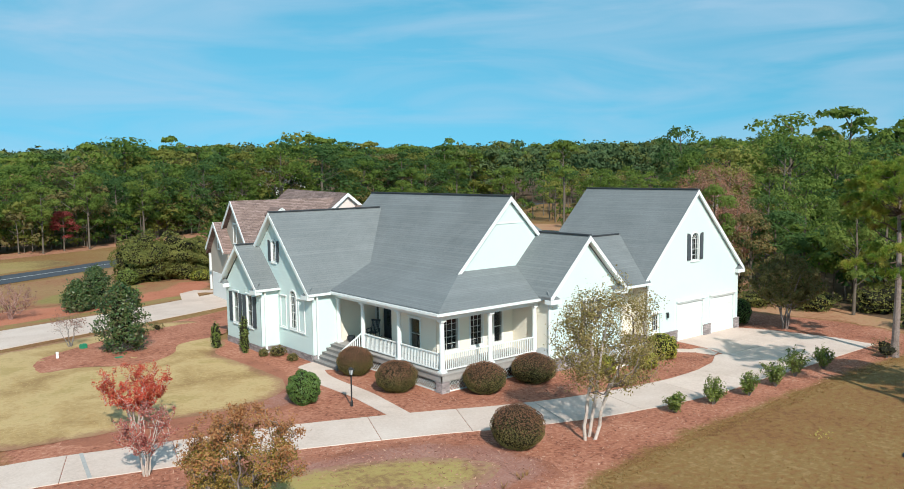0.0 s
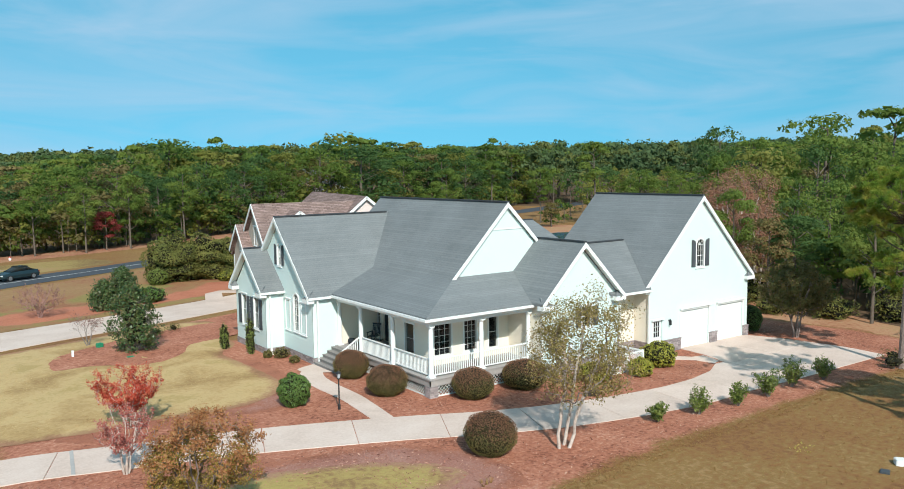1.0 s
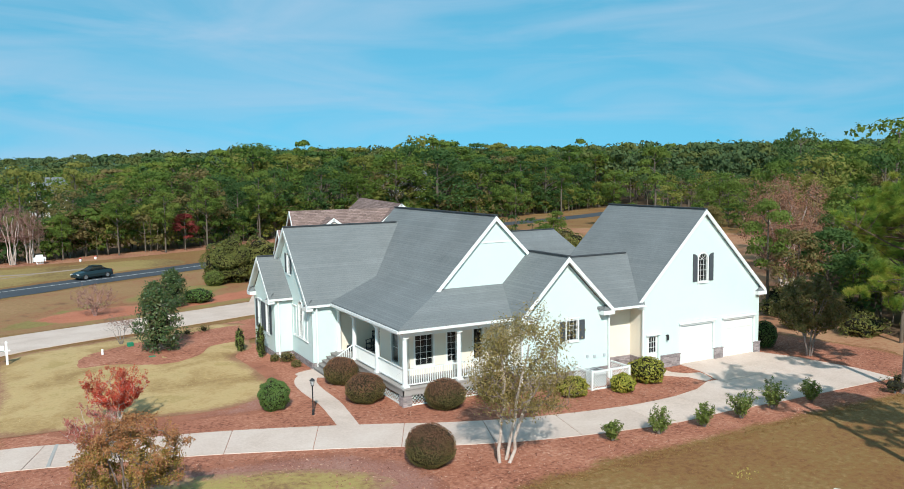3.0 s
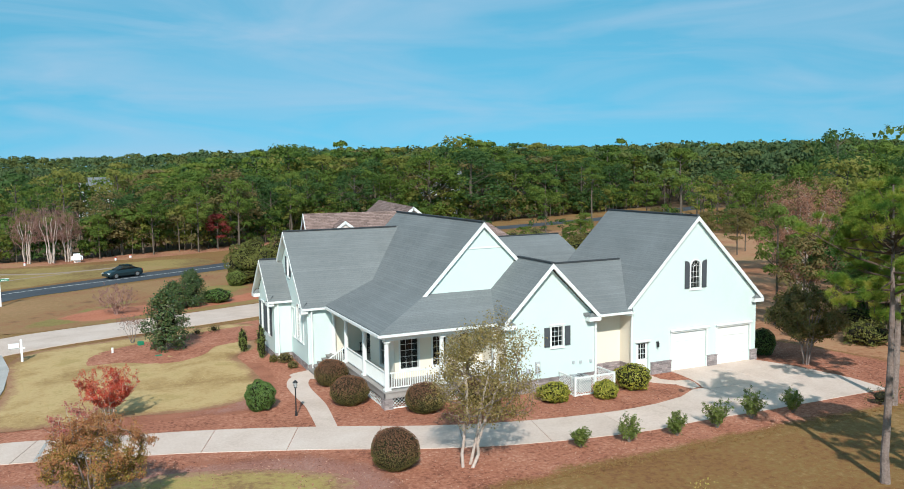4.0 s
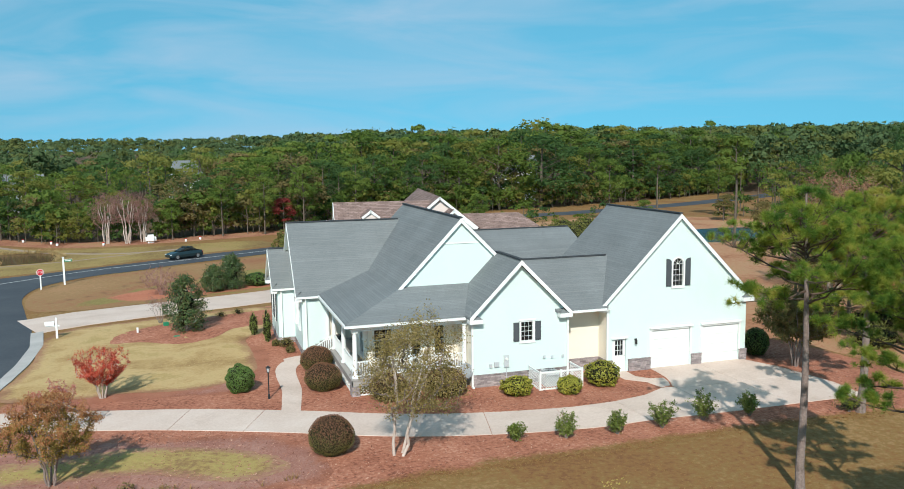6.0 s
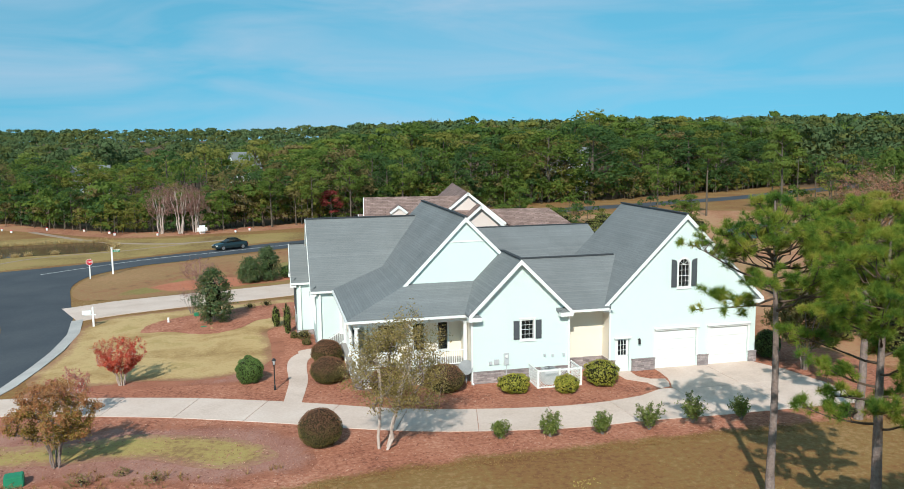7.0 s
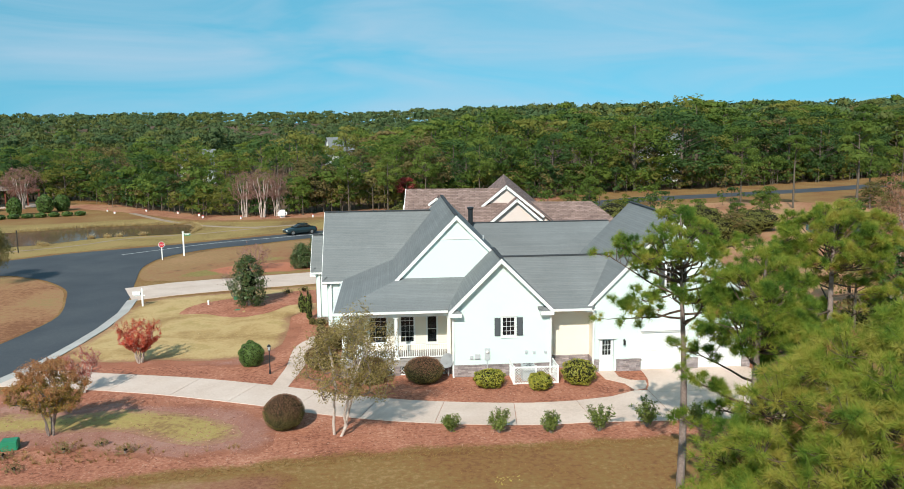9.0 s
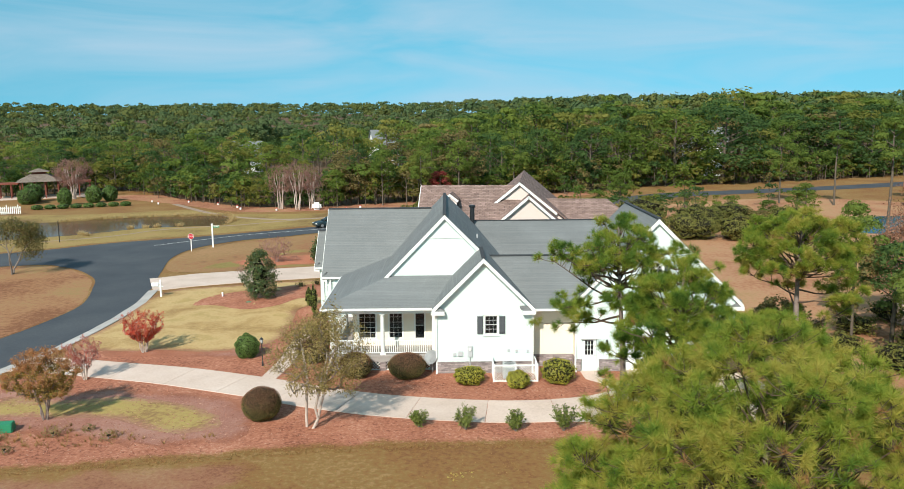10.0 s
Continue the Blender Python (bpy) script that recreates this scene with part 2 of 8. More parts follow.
M["worn_path"] = surf("worn_path", [(0.26, 0.19, 0.14), (0.36, 0.28, 0.22)], 0.5, 8.0, 0.5, 0.9, 0.3, 0.01, tone=0.1)
M["red_clay"] = surf("red_clay", [(0.22, 0.09, 0.05), (0.34, 0.145, 0.085), (0.40, 0.20, 0.115), (0.33, 0.20, 0.09)], 0.14, 2.4, 0.5, 0.95, 0.8, 0.05, lo=0.4, hi=0.6)
M["white_paint"] = surf("white_paint", [(0.73, 0.745, 0.72), (0.77, 0.785, 0.76)], 0.5, 6.0, 0.4, 0.55, 0.05, 0.004, 0.35)
M["siding"] = surf("siding", [(0.585, 0.69, 0.655), (0.61, 0.715, 0.68), (0.595, 0.70, 0.665)], 0.35, 7.0, 0.35, 0.6, 0.06, 0.004, 0.3)
# shaded copy of the white siding, warm bounce put into its cream colour
M["warm_shade_siding"] = surf("warm_shade_siding", [(0.76, 0.695, 0.58), (0.80, 0.735, 0.62)], 0.35, 7.0, 0.35, 0.6, 0.06, 0.004, 0.3)
M["shingle"] = courses("shingle", (0.168, 0.181, 0.182), (0.192, 0.204, 0.204), (0.150, 0.161, 0.163), 9.0, 0.16, 0.09, 0.92, 0.25, 0.006, (0.88, 1.1), 0.3, 0.045)
M["ridge_cap"] = surf("ridge_cap", [(0.035, 0.04, 0.045), (0.06, 0.065, 0.07)], 0.8, 9.0, 0.5, 0.9, 0.4)
M["brown_shingle"] = courses("brown_shingle", (0.20, 0.135, 0.115), (0.30, 0.21, 0.185), (0.10, 0.07, 0.06), 0.5, 0.2, 0.10, 0.92, 0.7, 0.012, (0.75, 1.2), 0.7, 0.16)
M["brick"] = courses("brick", (0.21, 0.175, 0.175), (0.40, 0.34, 0.33), (0.30, 0.27, 0.26), 0.42, 0.095, 0.12, 0.9, 0.9, 0.015, (0.75, 1.25), 2.2)
M["stone_step"] = surf("stone_step", [(0.20, 0.185, 0.17), (0.30, 0.28, 0.26)], 0.6, 9.0, 0.5, 0.9, 0.4, 0.01)
M["deck"] = surf("deck", [(0.30, 0.28, 0.26), (0.40, 0.37, 0.345)], 0.5, 9.0, 0.5, 0.8, 0.2, 0.01)
M["shutter"] = surf("shutter", [(0.055, 0.062, 0.07), (0.085, 0.094, 0.10)], 0.8, 8.0, 0.5, 0.55, 0.1, 0.004)
M["front_door"] = surf("front_door", [(0.012, 0.016, 0.02), (0.022, 0.026, 0.03)], 0.8, 8.0, 0.5, 0.4, 0.05, 0.004, 0.4)
M["glass"] = glassy("glass", (0.012, 0.016, 0.018))
# near-black: the dimness of unlit insides is put into this colour
M["room"] = surf("room", [(0.035, 0.033, 0.03), (0.06, 0.056, 0.05)], 0.5, 3.0, 0.4, 0.9, 0.0)
M["tan_wall"] = surf("tan_wall", [(0.62, 0.53, 0.485), (0.67, 0.58, 0.53)], 0.4, 7.0, 0.4, 0.8, 0.05, 0.004)
M["tan_siding"] = surf("tan_siding", [(0.40, 0.34, 0.28), (0.46, 0.40, 0.33)], 0.4, 7.0, 0.4, 0.8, 0.05, 0.004)
M["black_metal"] = surf("black_metal", [(0.012, 0.012, 0.013), (0.03, 0.03, 0.03)], 1.0, 12.0, 0.5, 0.45, 0.1, 0.003, 0.5)
M["grey_metal"] = surf("grey_metal", [(0.42, 0.44, 0.45), (0.52, 0.54, 0.55)], 1.0, 12.0, 0.5, 0.45, 0.05, 0.003, 0.5)
M["frosted"] = surf("frosted", [(0.7, 0.7, 0.66), (0.8, 0.8, 0.76)], 1.0, 12.0, 0.5, 0.3, 0.0, 0.003, 0.5)
M["sign_red"] = surf("sign_red", [(0.5, 0.02, 0.03), (0.6, 0.035, 0.045)], 1.0, 9.0, 0.5, 0.4, 0.0)
M["sign_green"] = surf("sign_green", [(0.02, 0.19, 0.10), (0.03, 0.25, 0.13)], 1.0, 9.0, 0.5, 0.5, 0.0)
M["post_white"] = surf("post_white", [(0.74, 0.74, 0.72), (0.82, 0.82, 0.8)], 1.0, 9.0, 0.5, 0.5, 0.05)

# ---- helpers of this place ----


def map_uv(me):
    """UV in metres on every face: u level along the face, v up its slope."""
    n = len(me.loops)
    if not n:
        return
    lay = me.uv_layers.new(name="UVMap")
    co = np.empty(len(me.vertices) * 3)
    me.vertices.foreach_get("co", co)
    co = co.reshape(-1, 3)
    vi = np.empty(n, np.int32)
    me.loops.foreach_get("vertex_index", vi)
    npoly = len(me.polygons)
    nr = np.empty(npoly * 3)
    me.polygons.foreach_get("normal", nr)
    nr = nr.reshape(-1, 3)
    tot = np.empty(npoly, np.int32)
    me.polygons.foreach_get("loop_total", tot)
    nl = np.repeat(nr, tot, axis=0)
    u = np.stack([-nl[:, 1], nl[:, 0], np.zeros(n)], 1)
    ln = np.linalg.norm(u, axis=1)
    flat = ln < 0.05
    u[flat] = (1, 0, 0)
    ln[flat] = 1
    u /= ln[:, None]
    v = np.cross(nl, u)
    p = co[vi]
    uv = np.stack([(p * u).sum(1), (p * v).sum(1)], 1)
    lay.data.foreach_set("uv", uv.ravel())


def part(name, bm, material, parent=None, label="", inverse=True):
    """Links a bmesh as ONE mesh object; with inverse its coordinates are the world's, else the parent's own."""
    bm.normal_update()
    me = bpy.data.meshes.new(name)
    bm.to_mesh(me)
    bm.free()
    me.materials.append(material)
    map_uv(me)
    ob = new(name, me)
    if parent is not None:
        ob.parent = parent
        if inverse:
            ob.matrix_parent_inverse = parent.matrix_basis.inverted()
    if label:
        tagged(ob, label)
    return ob


def raw(name, verts, faces, material, parent=None, smooth=False):
    """Links plain vertex and face arrays as one mesh."""
    me = bpy.data.meshes.new(name)
    me.from_pydata(verts, [], faces)
    me.materials.append(material)
    if smooth:
        me.shade_smooth()
    ob = new(name, me)
    if parent is not None:
        ob.parent = parent
    return ob


def thing(name, m, label, category, group=""):
    ob = new(name)
    ob.empty_display_size = 0.2
    ob.matrix_basis = m
    return tagged(ob, label, category, group)


def box(bm, x0, x1, y0, y1, z0, z1):
    v = [bm.verts.new(p) for p in ((x0, y0, z0), (x1, y0, z0), (x1, y1, z0), (x0, y1, z0), (x0, y0, z1), (x1, y0, z1), (x1, y1, z1), (x0, y1, z1))]
    for f in ((3, 2, 1, 0), (4, 5, 6, 7), (0, 1, 5, 4), (1, 2, 6, 5), (2, 3, 7, 6), (3, 0, 4, 7)):
        bm.faces.new([v[i] for i in f])
    return bm


def beam(bm, a, b, w, h, drop=0.0):
    """A square timber from a to b, w wide and h high, its top drop below the line."""
    a, b = Vector(a), Vector(b)
    d = (b - a).normalized()
    side = d.cross(Vector((0, 0, 1)))
    side = side.normalized() * (w / 2) if side.length > 1e-4 else Vector((w / 2, 0, 0))
    up = side.cross(d).normalized()
    t, o = -up * drop, -up * (drop + h)
    v = [bm.verts.new(p) for p in (a - side + o, a + side + o, a + side + t, a - side + t, b - side + o, b + side + o, b + side + t, b - side + t)]
    for f in ((0, 1, 2, 3), (7, 6, 5, 4), (0, 4, 5, 1), (1, 5, 6, 2), (2, 6, 7, 3), (3, 7, 4, 0)):
        bm.faces.new([v[i] for i in f])
    return bm


def tube(bm, pts, radii, seg=8, cap=True):
    """A round, tapering limb along pts."""
    pts = [Vector(p) for p in pts]
    rings = []
    for i, p in enumerate(pts):
        d = (pts[min(i + 1, len(pts) - 1)] - pts[max(i - 1, 0)]).normalized()
        a = d.orthogonal().normalized() if abs(d.z) < 0.95 else (Vector((1, 0, 0)) - d * d.x).normalized()
        b = d.cross(a)
        rings.append([bm.verts.new(p + (a * math.cos(2 * math.pi * k / seg) + b * math.sin(2 * math.pi * k / seg)) * radii[i]) for k in range(seg)])
    for r0, r1 in zip(rings, rings[1:]):
        for k in range(seg):
            bm.faces.new((r0[k], r0[(k + 1) % seg], r1[(k + 1) % seg], r1[k]))
    if cap:
        bm.faces.new(rings[0][::-1])
        bm.faces.new(rings[-1])
    return bm


def slab(bm, pts, th=0.14):
    """A plate whose top has the corners pts."""
    pts = [Vector(p) for p in pts]
    n = (pts[1] - pts[0]).cross(pts[2] - pts[0])
    if n.z < 0:
        pts.reverse()
    top = [bm.verts.new(p) for p in pts]
    low = [bm.verts.new(p - Vector((0, 0, th))) for p in pts]
    bm.faces.new(top)
    bm.faces.new(low[::-1])
    k = len(pts)
    for i in range(k):
        bm.faces.new((low[i], low[(i + 1) % k], top[(i + 1) % k], top[i]))
    return bm


def gz(x, y):
    """Height of the ground."""
    def s(a, b, v):
        t = min(1.0, max(0.0, (v - a) / (b - a)))
        return t * t * (3 - 2 * t)
    return -0.32 * max(s(50, 74, y), s(7.5, 2.0, x)) + 0.026 * min(740.0, max(0.0, math.hypot(x - 20, y) - 260))


def smooth_line(pts, closed=False, step=0.6):
    """A rounded line through a few points."""
    pts = [Vector(p) for p in pts]
    n = len(pts)
    out = []
    for i in range(n if closed else n - 1):
        p0, p1, p2, p3 = (pts[(i + k) % n] if closed else pts[min(max(i + k, 0), n - 1)] for k in (-1, 0, 1, 2))
        m = max(1, int((p2 - p1).length / step))
        for j in range(m):
            t = j / m
            out.append(0.5 * ((2 * p1) + (p2 - p0) * t + (2 * p0 - 5 * p1 + 4 * p2 - p3) * t * t + (3 * p1 - p0 - 3 * p2 + p3) * t ** 3))
    if not closed:
        out.append(pts[-1])
    return out


def sheet(name, outline, material, lift, label, category="", rough_edge=0.12, step=0.5, parent=None, cell=1.5, low=None):
    """A patch of ground cover with a ragged rim, laid on the ground."""
    rim = smooth_line([(*p, 0) for p in outline], True, step)
    rim = [Vector((p.x + rough_edge * noise.noise(p * 1.3), p.y + rough_edge * noise.noise(p * 1.3 + Vector((7, 3, 1))), 0)) for p in rim]
    n = len(rim)
    xs, ys = [p.x for p in rim], [p.y for p in rim]
    pts = [p.xy for p in rim]

    def inside(x, y):
        c, j = False, n - 1
        for i in range(n):
            if (ys[i] > y) != (ys[j] > y) and x < (xs[j] - xs[i]) * (y - ys[i]) / (ys[j] - ys[i]) + xs[i]:
                c = not c
            j = i
        return c
    x = min(xs) + cell / 2
    while x < max(xs):
        y = min(ys) + cell / 2
        while y < max(ys):
            if inside(x, y):
                pts.append(Vector((x, y)))
            y += cell
        x += cell
    vs, _, fs, *_ = delaunay_2d_cdt(pts, [(i, (i + 1) % n) for i in range(n)], [], 1, 1e-5)
    rx, ry = np.array(xs), np.array(ys)
    far = [float(np.sqrt(((rx - v.x) ** 2 + (ry - v.y) ** 2).min())) for v in vs] if low is not None else [9.0] * len(vs)
    verts = []
    for v, d in zip(vs, far):
        up = lift + (0.03 * noise.noise(Vector((v.x * 0.9, v.y * 0.9, 0))) if lift > 0.045 else 0)
        if low is not None:
            up = low + (max(up, low) - low) * min(1.0, d / 0.9)
        verts.append((v.x, v.y, gz(v.x, v.y) + up))
    ob = raw(name, verts, [tuple(f) for f in fs], material, parent, True)
    me = ob.data
    if low is not None:
        me.attributes.new("rim", "FLOAT", "POINT").data.foreach_set("value", far)
    if me.polygons and me.polygons[0].normal.z < 0:
        me.flip_normals()
    return tagged(ob, label, category, "", "structure")


def strip(name, line, width, material, lift, label, step=1.5, offset=0.0, parent=None):
    """A road or path of even width along a rounded line; width may be a number or one for each end."""
    c = smooth_line([(*p, 0) for p in line], False, step)
    w0, w1 = width if isinstance(width, tuple) else (width, width)
    verts, faces = [], []
    k = len(c)
    for i, p in enumerate(c):
        d = (c[min(i + 1, k - 1)] - c[max(i - 1, 0)]).normalized()
        s = Vector((d.y, -d.x, 0))
        w = (w0 + (w1 - w0) * i / (k - 1)) / 2
        for e in (-1, 0, 1):
            q = p + s * (e * w + offset)
            verts.append((q.x, q.y, gz(q.x, q.y) + lift))
        for e in (-1, 1):
            q = p + s * (e * w + offset)
            verts.append((q.x, q.y, gz(q.x, q.y) - 0.1))
        if i:
            a, b = 5 * (i - 1), 5 * i
            faces += [(a, a + 1, b + 1, b), (a + 1, a + 2, b + 2, b + 1), (a + 3, a, b, b + 3), (a + 2, a + 4, b + 4, b + 2)]
    ob = raw(name, verts, faces, material, parent)
    if ob.data.polygons[0].normal.z < 0:
        ob.data.flip_normals()
    return tagged(ob, label, "", "", "structure")

# ---- ground, beds, roads ----


def axis(lo, hi, step, far):
    a = list(np.arange(lo, hi + step / 2, step))
    d, out = step, []
    v = hi
    while v < far:
        d *= 1.5
        v += d
        out.append(v)
    d, pre = step, []
    v = lo
    while v > -far:
        d *= 1.5
        v -= d
        pre.append(v)
    return pre[::-1] + a + out


gx, gy = axis(-60, 160, 2.5, 3500), axis(-60, 230, 2.5, 3500)
gv = [(x, y, gz(x, y)) for y in gy for x in gx]
nx = len(gx)
gf = [(j * nx + i, j * nx + i + 1, (j + 1) * nx + i + 1, (j + 1) * nx + i) for j in range(len(gy) - 1) for i in range(nx - 1)]
ground = tagged(raw("ground", gv, gf, M["dry_grass"], None, True), "dormant brown and olive grass over flat sandy ground", "ground", "", "structure")
ground.data.materials.append(M["leaf_litter"])
for p in ground.data.polygons:
    p.material_index = 1 if p.center.y > 60 and math.hypot(p.center.x - 20, p.center.y) > 245 else 0


sheet("bed_main", [(3.5, 17), (11, 16.6), (18.7, 17.7), (24.2, 18.6), (30, 19), (36.7, 19.1), (43, 19.2), (48.5, 19), (54, 18.6), (57, 24), (56.5, 31), (54, 36), (46, 38), (34, 42), (24, 50.5), (20.0, 51.0),
      (18.5, 47.2), (18.5, 43.2), (18.4, 39.3), (17.2, 37.2), (15.2, 36.4), (11.8, 36.8), (8.6, 36.7), (5.4, 37.9), (5.0, 33), (2.6, 27)], M["bed_mulch"], 0.035, "red-brown pine bark mulch bed round the house", "mulch bed", 0.5, low=0.008)
sheet("worn_meadow", [(-3, 16.6), (4, 16.6), (11, 16.1), (18.7, 17.2), (23, 17.4), (22, 14.2), (16, 12.4), (9, 11.6), (2, 12.4), (-2, 14)], M["worn_turf"], 0.02, "reddish worn grass with scattered mulch", "grass", 0.8, low=0.004)
sheet("lawn_front", [(5.0, 37.2), (8.6, 35.6), (11.8, 35.7), (15.1, 35.2), (17.9, 36.1), (19.45, 38.6), (19.5, 43.2), (19.3, 47.2), (20.8, 49.2), (21.2, 51.0), (22, 60.0), (10, 57.0), (5.2, 54.0), (5.4, 45)], M["lawn"], 0.062,
      "straw-coloured dormant front lawn with mowing stripes", "lawn", low=0.05)
sheet("faded_mulch", [(16.6, 33.6), (18.6, 34.4), (19.9, 37.4), (20.4, 41), (20.1, 44.6), (18.9, 44.2), (18.8, 39), (17.4, 36.8), (15, 35.9), (11, 36.3), (8, 36.0), (8, 34.6), (12, 34.2), (15, 34.2)], M["old_mulch"], 0.046, "faded greyish mulch along the lawn's edge", "mulch bed", 0.5, low=0.038)
sheet("weedy_mulch", [(5, 28.3), (9.5, 27.5), (13.5, 27.6), (17, 26.9), (20.5, 24.9), (21.3, 22.0), (20.4, 19.9), (16.5, 19.2), (12, 20.6), (8, 21.2), (4.5, 22)], M["old_mulch"], 0.044, "faded greyish mulch with dry weeds", "mulch bed", 0.9, 0.8, low=0.04)
sheet("lawn_patch", [(5.5, 26.5), (9.5, 25.8), (12.6, 26.3), (15.8, 25.5), (18.7, 23.8), (19.7, 22.2), (19.1, 21.0), (17, 20.9), (13.6, 22.8), (9, 23.2), (5, 23.5)], M["green_lawn"], 0.066, "yellow-green lawn patch between driveway and mulch", "lawn", 0.3, low=0.05)
sheet("bed_magnolia", [(9.9, 49.0), (11.8, 48.9), (14.8, 47.2), (17.3, 48.8), (18.6, 51.2), (22.5, 53), (22.5, 58.4), (16.3, 56.6), (12.8, 54.6), (10.3, 52.3)], M["mulch"], 0.075, "mulched island bed under a magnolia", "mulch bed")
sheet("bed_verge", [(7.0, 71.5), (11, 68.0), (16, 69.2), (22, 71.6), (29, 75.0), (33, 80), (31, 84.5), (27.5, 80.5), (22, 76.5), (16.5, 76.2), (11, 75.6)], M["verge_mulch"], 0.034, "red mulch strip beside the neighbour's driveway", "mulch bed", 0.6, low=0.02)
sheet("verge_green", [(15.5, 77.5), (21, 77.6), (26, 81.5), (27, 86.5), (22, 86.5), (17, 82.5)], M["verge_olive"], 0.03, "olive tinge in the dry grass verge", "grass", 0.8, low=0.018)
# the ground is level here: the dip's shading is only this darker strip
sheet("verge_dip", [(2.2, 69.6), (5.0, 71.7), (7.2, 74.0), (9.6, 78.6), (12.4, 83.4), (15.6, 88.2), (14.6, 89.3), (11.4, 84.7), (8.5, 80.0), (6.3, 75.6), (4.4, 73.2), (1.9, 71.2)], M["verge_dip"], 0.026, "darker brown grass strip painted as the shading of a shallow dip", "grass", 0.5, low=0.018)
sheet("verge_near", [(5.4, 67.2), (9.4, 68.4), (9.6, 72.4), (12.6, 76.4), (15.2, 78.6), (13.6, 80.4), (10.4, 77.6), (7.8, 73.4), (5.2, 70.8)], M["verge_olive"], 0.024, "olive grass on the low side of the verge", "grass", 0.6, low=0.018)
sheet("verge_drive", [(10, 66.4), (17, 68.0), (24, 70.8), (29.5, 73.6), (28, 74.8), (22, 72.4), (16, 70.0), (10, 68.2)], M["verge_olive"], 0.045, "olive grass beside the neighbour's driveway", "grass", 0.4, low=0.03)
sheet("bed_neighbour", [(20, 54.5), (29, 55), (30, 63.5), (24, 61.5), (20.5, 59.5)], M["mulch"], 0.02, "red mulch bed between the two houses", "mulch bed")
sheet("verge_left", [(1.6, 67), (-0.2, 75), (0.8, 81.5), (6, 87.5), (16, 94), (30, 101.5), (40, 106), (40, 80), (27, 75), (17, 69.5), (7, 65.5)], M["verge_grass"], 0.012, "tan and rust dry grass verge beside the road", "verge")
sheet("verge_island", [(-45, 59), (-18.2, 69.6), (-10.8, 69.0), (-5.3, 63.3), (-2.8, 57.7), (-0.8, 50.6), (-1.4, 43.8), (-2.2, 40), (-4.4, 30), (-8, 18), (-45, 18)], M["clay"], 0.012, "rust-brown dry grass across the side street", "verge")
sheet("wood_floor_mulch", [(-42, 152), (-20, 134), (-4, 120.5), (10, 121), (22, 124.5), (36, 131), (60, 144), (60, 152), (36, 139), (20, 132), (5, 128), (-4, 130), (-25, 150)], M["red_clay"], 0.02, "rust-red mulch strip along the wood's edge", "mulch bed", 0.5, 1.5)
sheet("back_field", [(52, 24), (58, 21), (63, 28), (68, 38), (78, 48), (90, 58), (103, 69), (120, 84), (124, 106), (112, 128), (92, 134), (66, 122), (50, 106), (48, 84), (54, 60), (52, 40)], M["field"], 0.012, "tan and rust bare field behind the house", "field")
sheet("wood_floor_east", [(61, 27), (67, 37), (76, 46), (88, 56), (101, 67), (118, 82), (137, 99), (200, 116), (215, 70), (200, 0), (110, -10), (72, 8), (60, 16)], M["leaf_litter"], 0.02, "dark leaf litter under the pines", "forest floor", 0.9, 3.0, cell=6.0)
sheet("wood_floor_north", [(-120, 191), (-62, 154), (-41, 164), (-22, 144), (-4, 128.5), (10, 128.5), (23, 134), (36, 139), (60, 152), (76, 162), (100, 168), (136, 182), (180, 206), (240, 238), (240, 300), (-120, 300)], M["leaf_litter"], 0.03, "dark leaf litter under the wood", "forest floor", 0.9, 3.0, cell=8.0)
sheet("pond_bank", [(-62, 72), (-50, 70), (-23, 80.5), (-12, 88.4), (-3, 93), (8, 100), (17, 106), (27, 111.5), (24, 119), (10, 117.5), (-4, 117.5), (-14, 124), (-30, 119), (-62, 112)], M["olive_grass"], 0.008, "yellow-olive mown grass round the pond", "grass", 0.6, 1.5)
sheet("pond_left", [(-60, 100), (-44, 108), (-30, 108.4), (-22, 112.5), (-12, 114.5), (-5, 114.5), (-2.5, 109), (-2.8, 103.6), (-8, 102), (-13.5, 100.7), (-18, 96.5), (-23, 93), (-34, 88), (-60, 82)], M["water"], 0.02, "brown still pond beyond the road", "pond", 0.6, 1.5)
sheet("pond_right", [(86.5, 90), (91, 88.5), (98, 90.5), (106, 97), (108, 104), (103, 106.5), (95, 105), (89.5, 98)], M["blue_water"], 0.02, "small dark blue pond behind the house", "pond", 0.6, 1.5)
sheet("road", [(-10, 14), (-6, 14), (-1, 24), (2, 32), (3.5, 37.4), (4.3, 45.5), (4.2, 51), (3.2, 57.7), (1.1, 66.4), (-0.6, 75), (0.2, 82), (4.2, 87.6), (8.8, 90.3), (13.8, 94.2), (26.3, 101.5), (45, 113), (63, 127.5), (79, 139), (100, 146),
      (136, 159), (192, 188), (192, 196), (134, 166), (99, 153), (77, 146.5), (60, 134.5), (43, 120), (26.5, 108.8), (17.5, 104), (8.4, 98), (-3.2, 91), (-12.2, 86.6), (-17.8, 82), (-23, 78.8), (-50, 66), (-50, 59), (-18.2, 70.1), (-10.8, 69.4),
      (-5.1, 63.6), (-2.6, 57.9), (-0.6, 50.7), (-1.1, 43.9), (-1.9, 40), (-4, 30), (-7, 20)], M["asphalt"], 0.035, "dark grey asphalt street with a side street joining it", "road", 0.03, 1.0, cell=2.5)
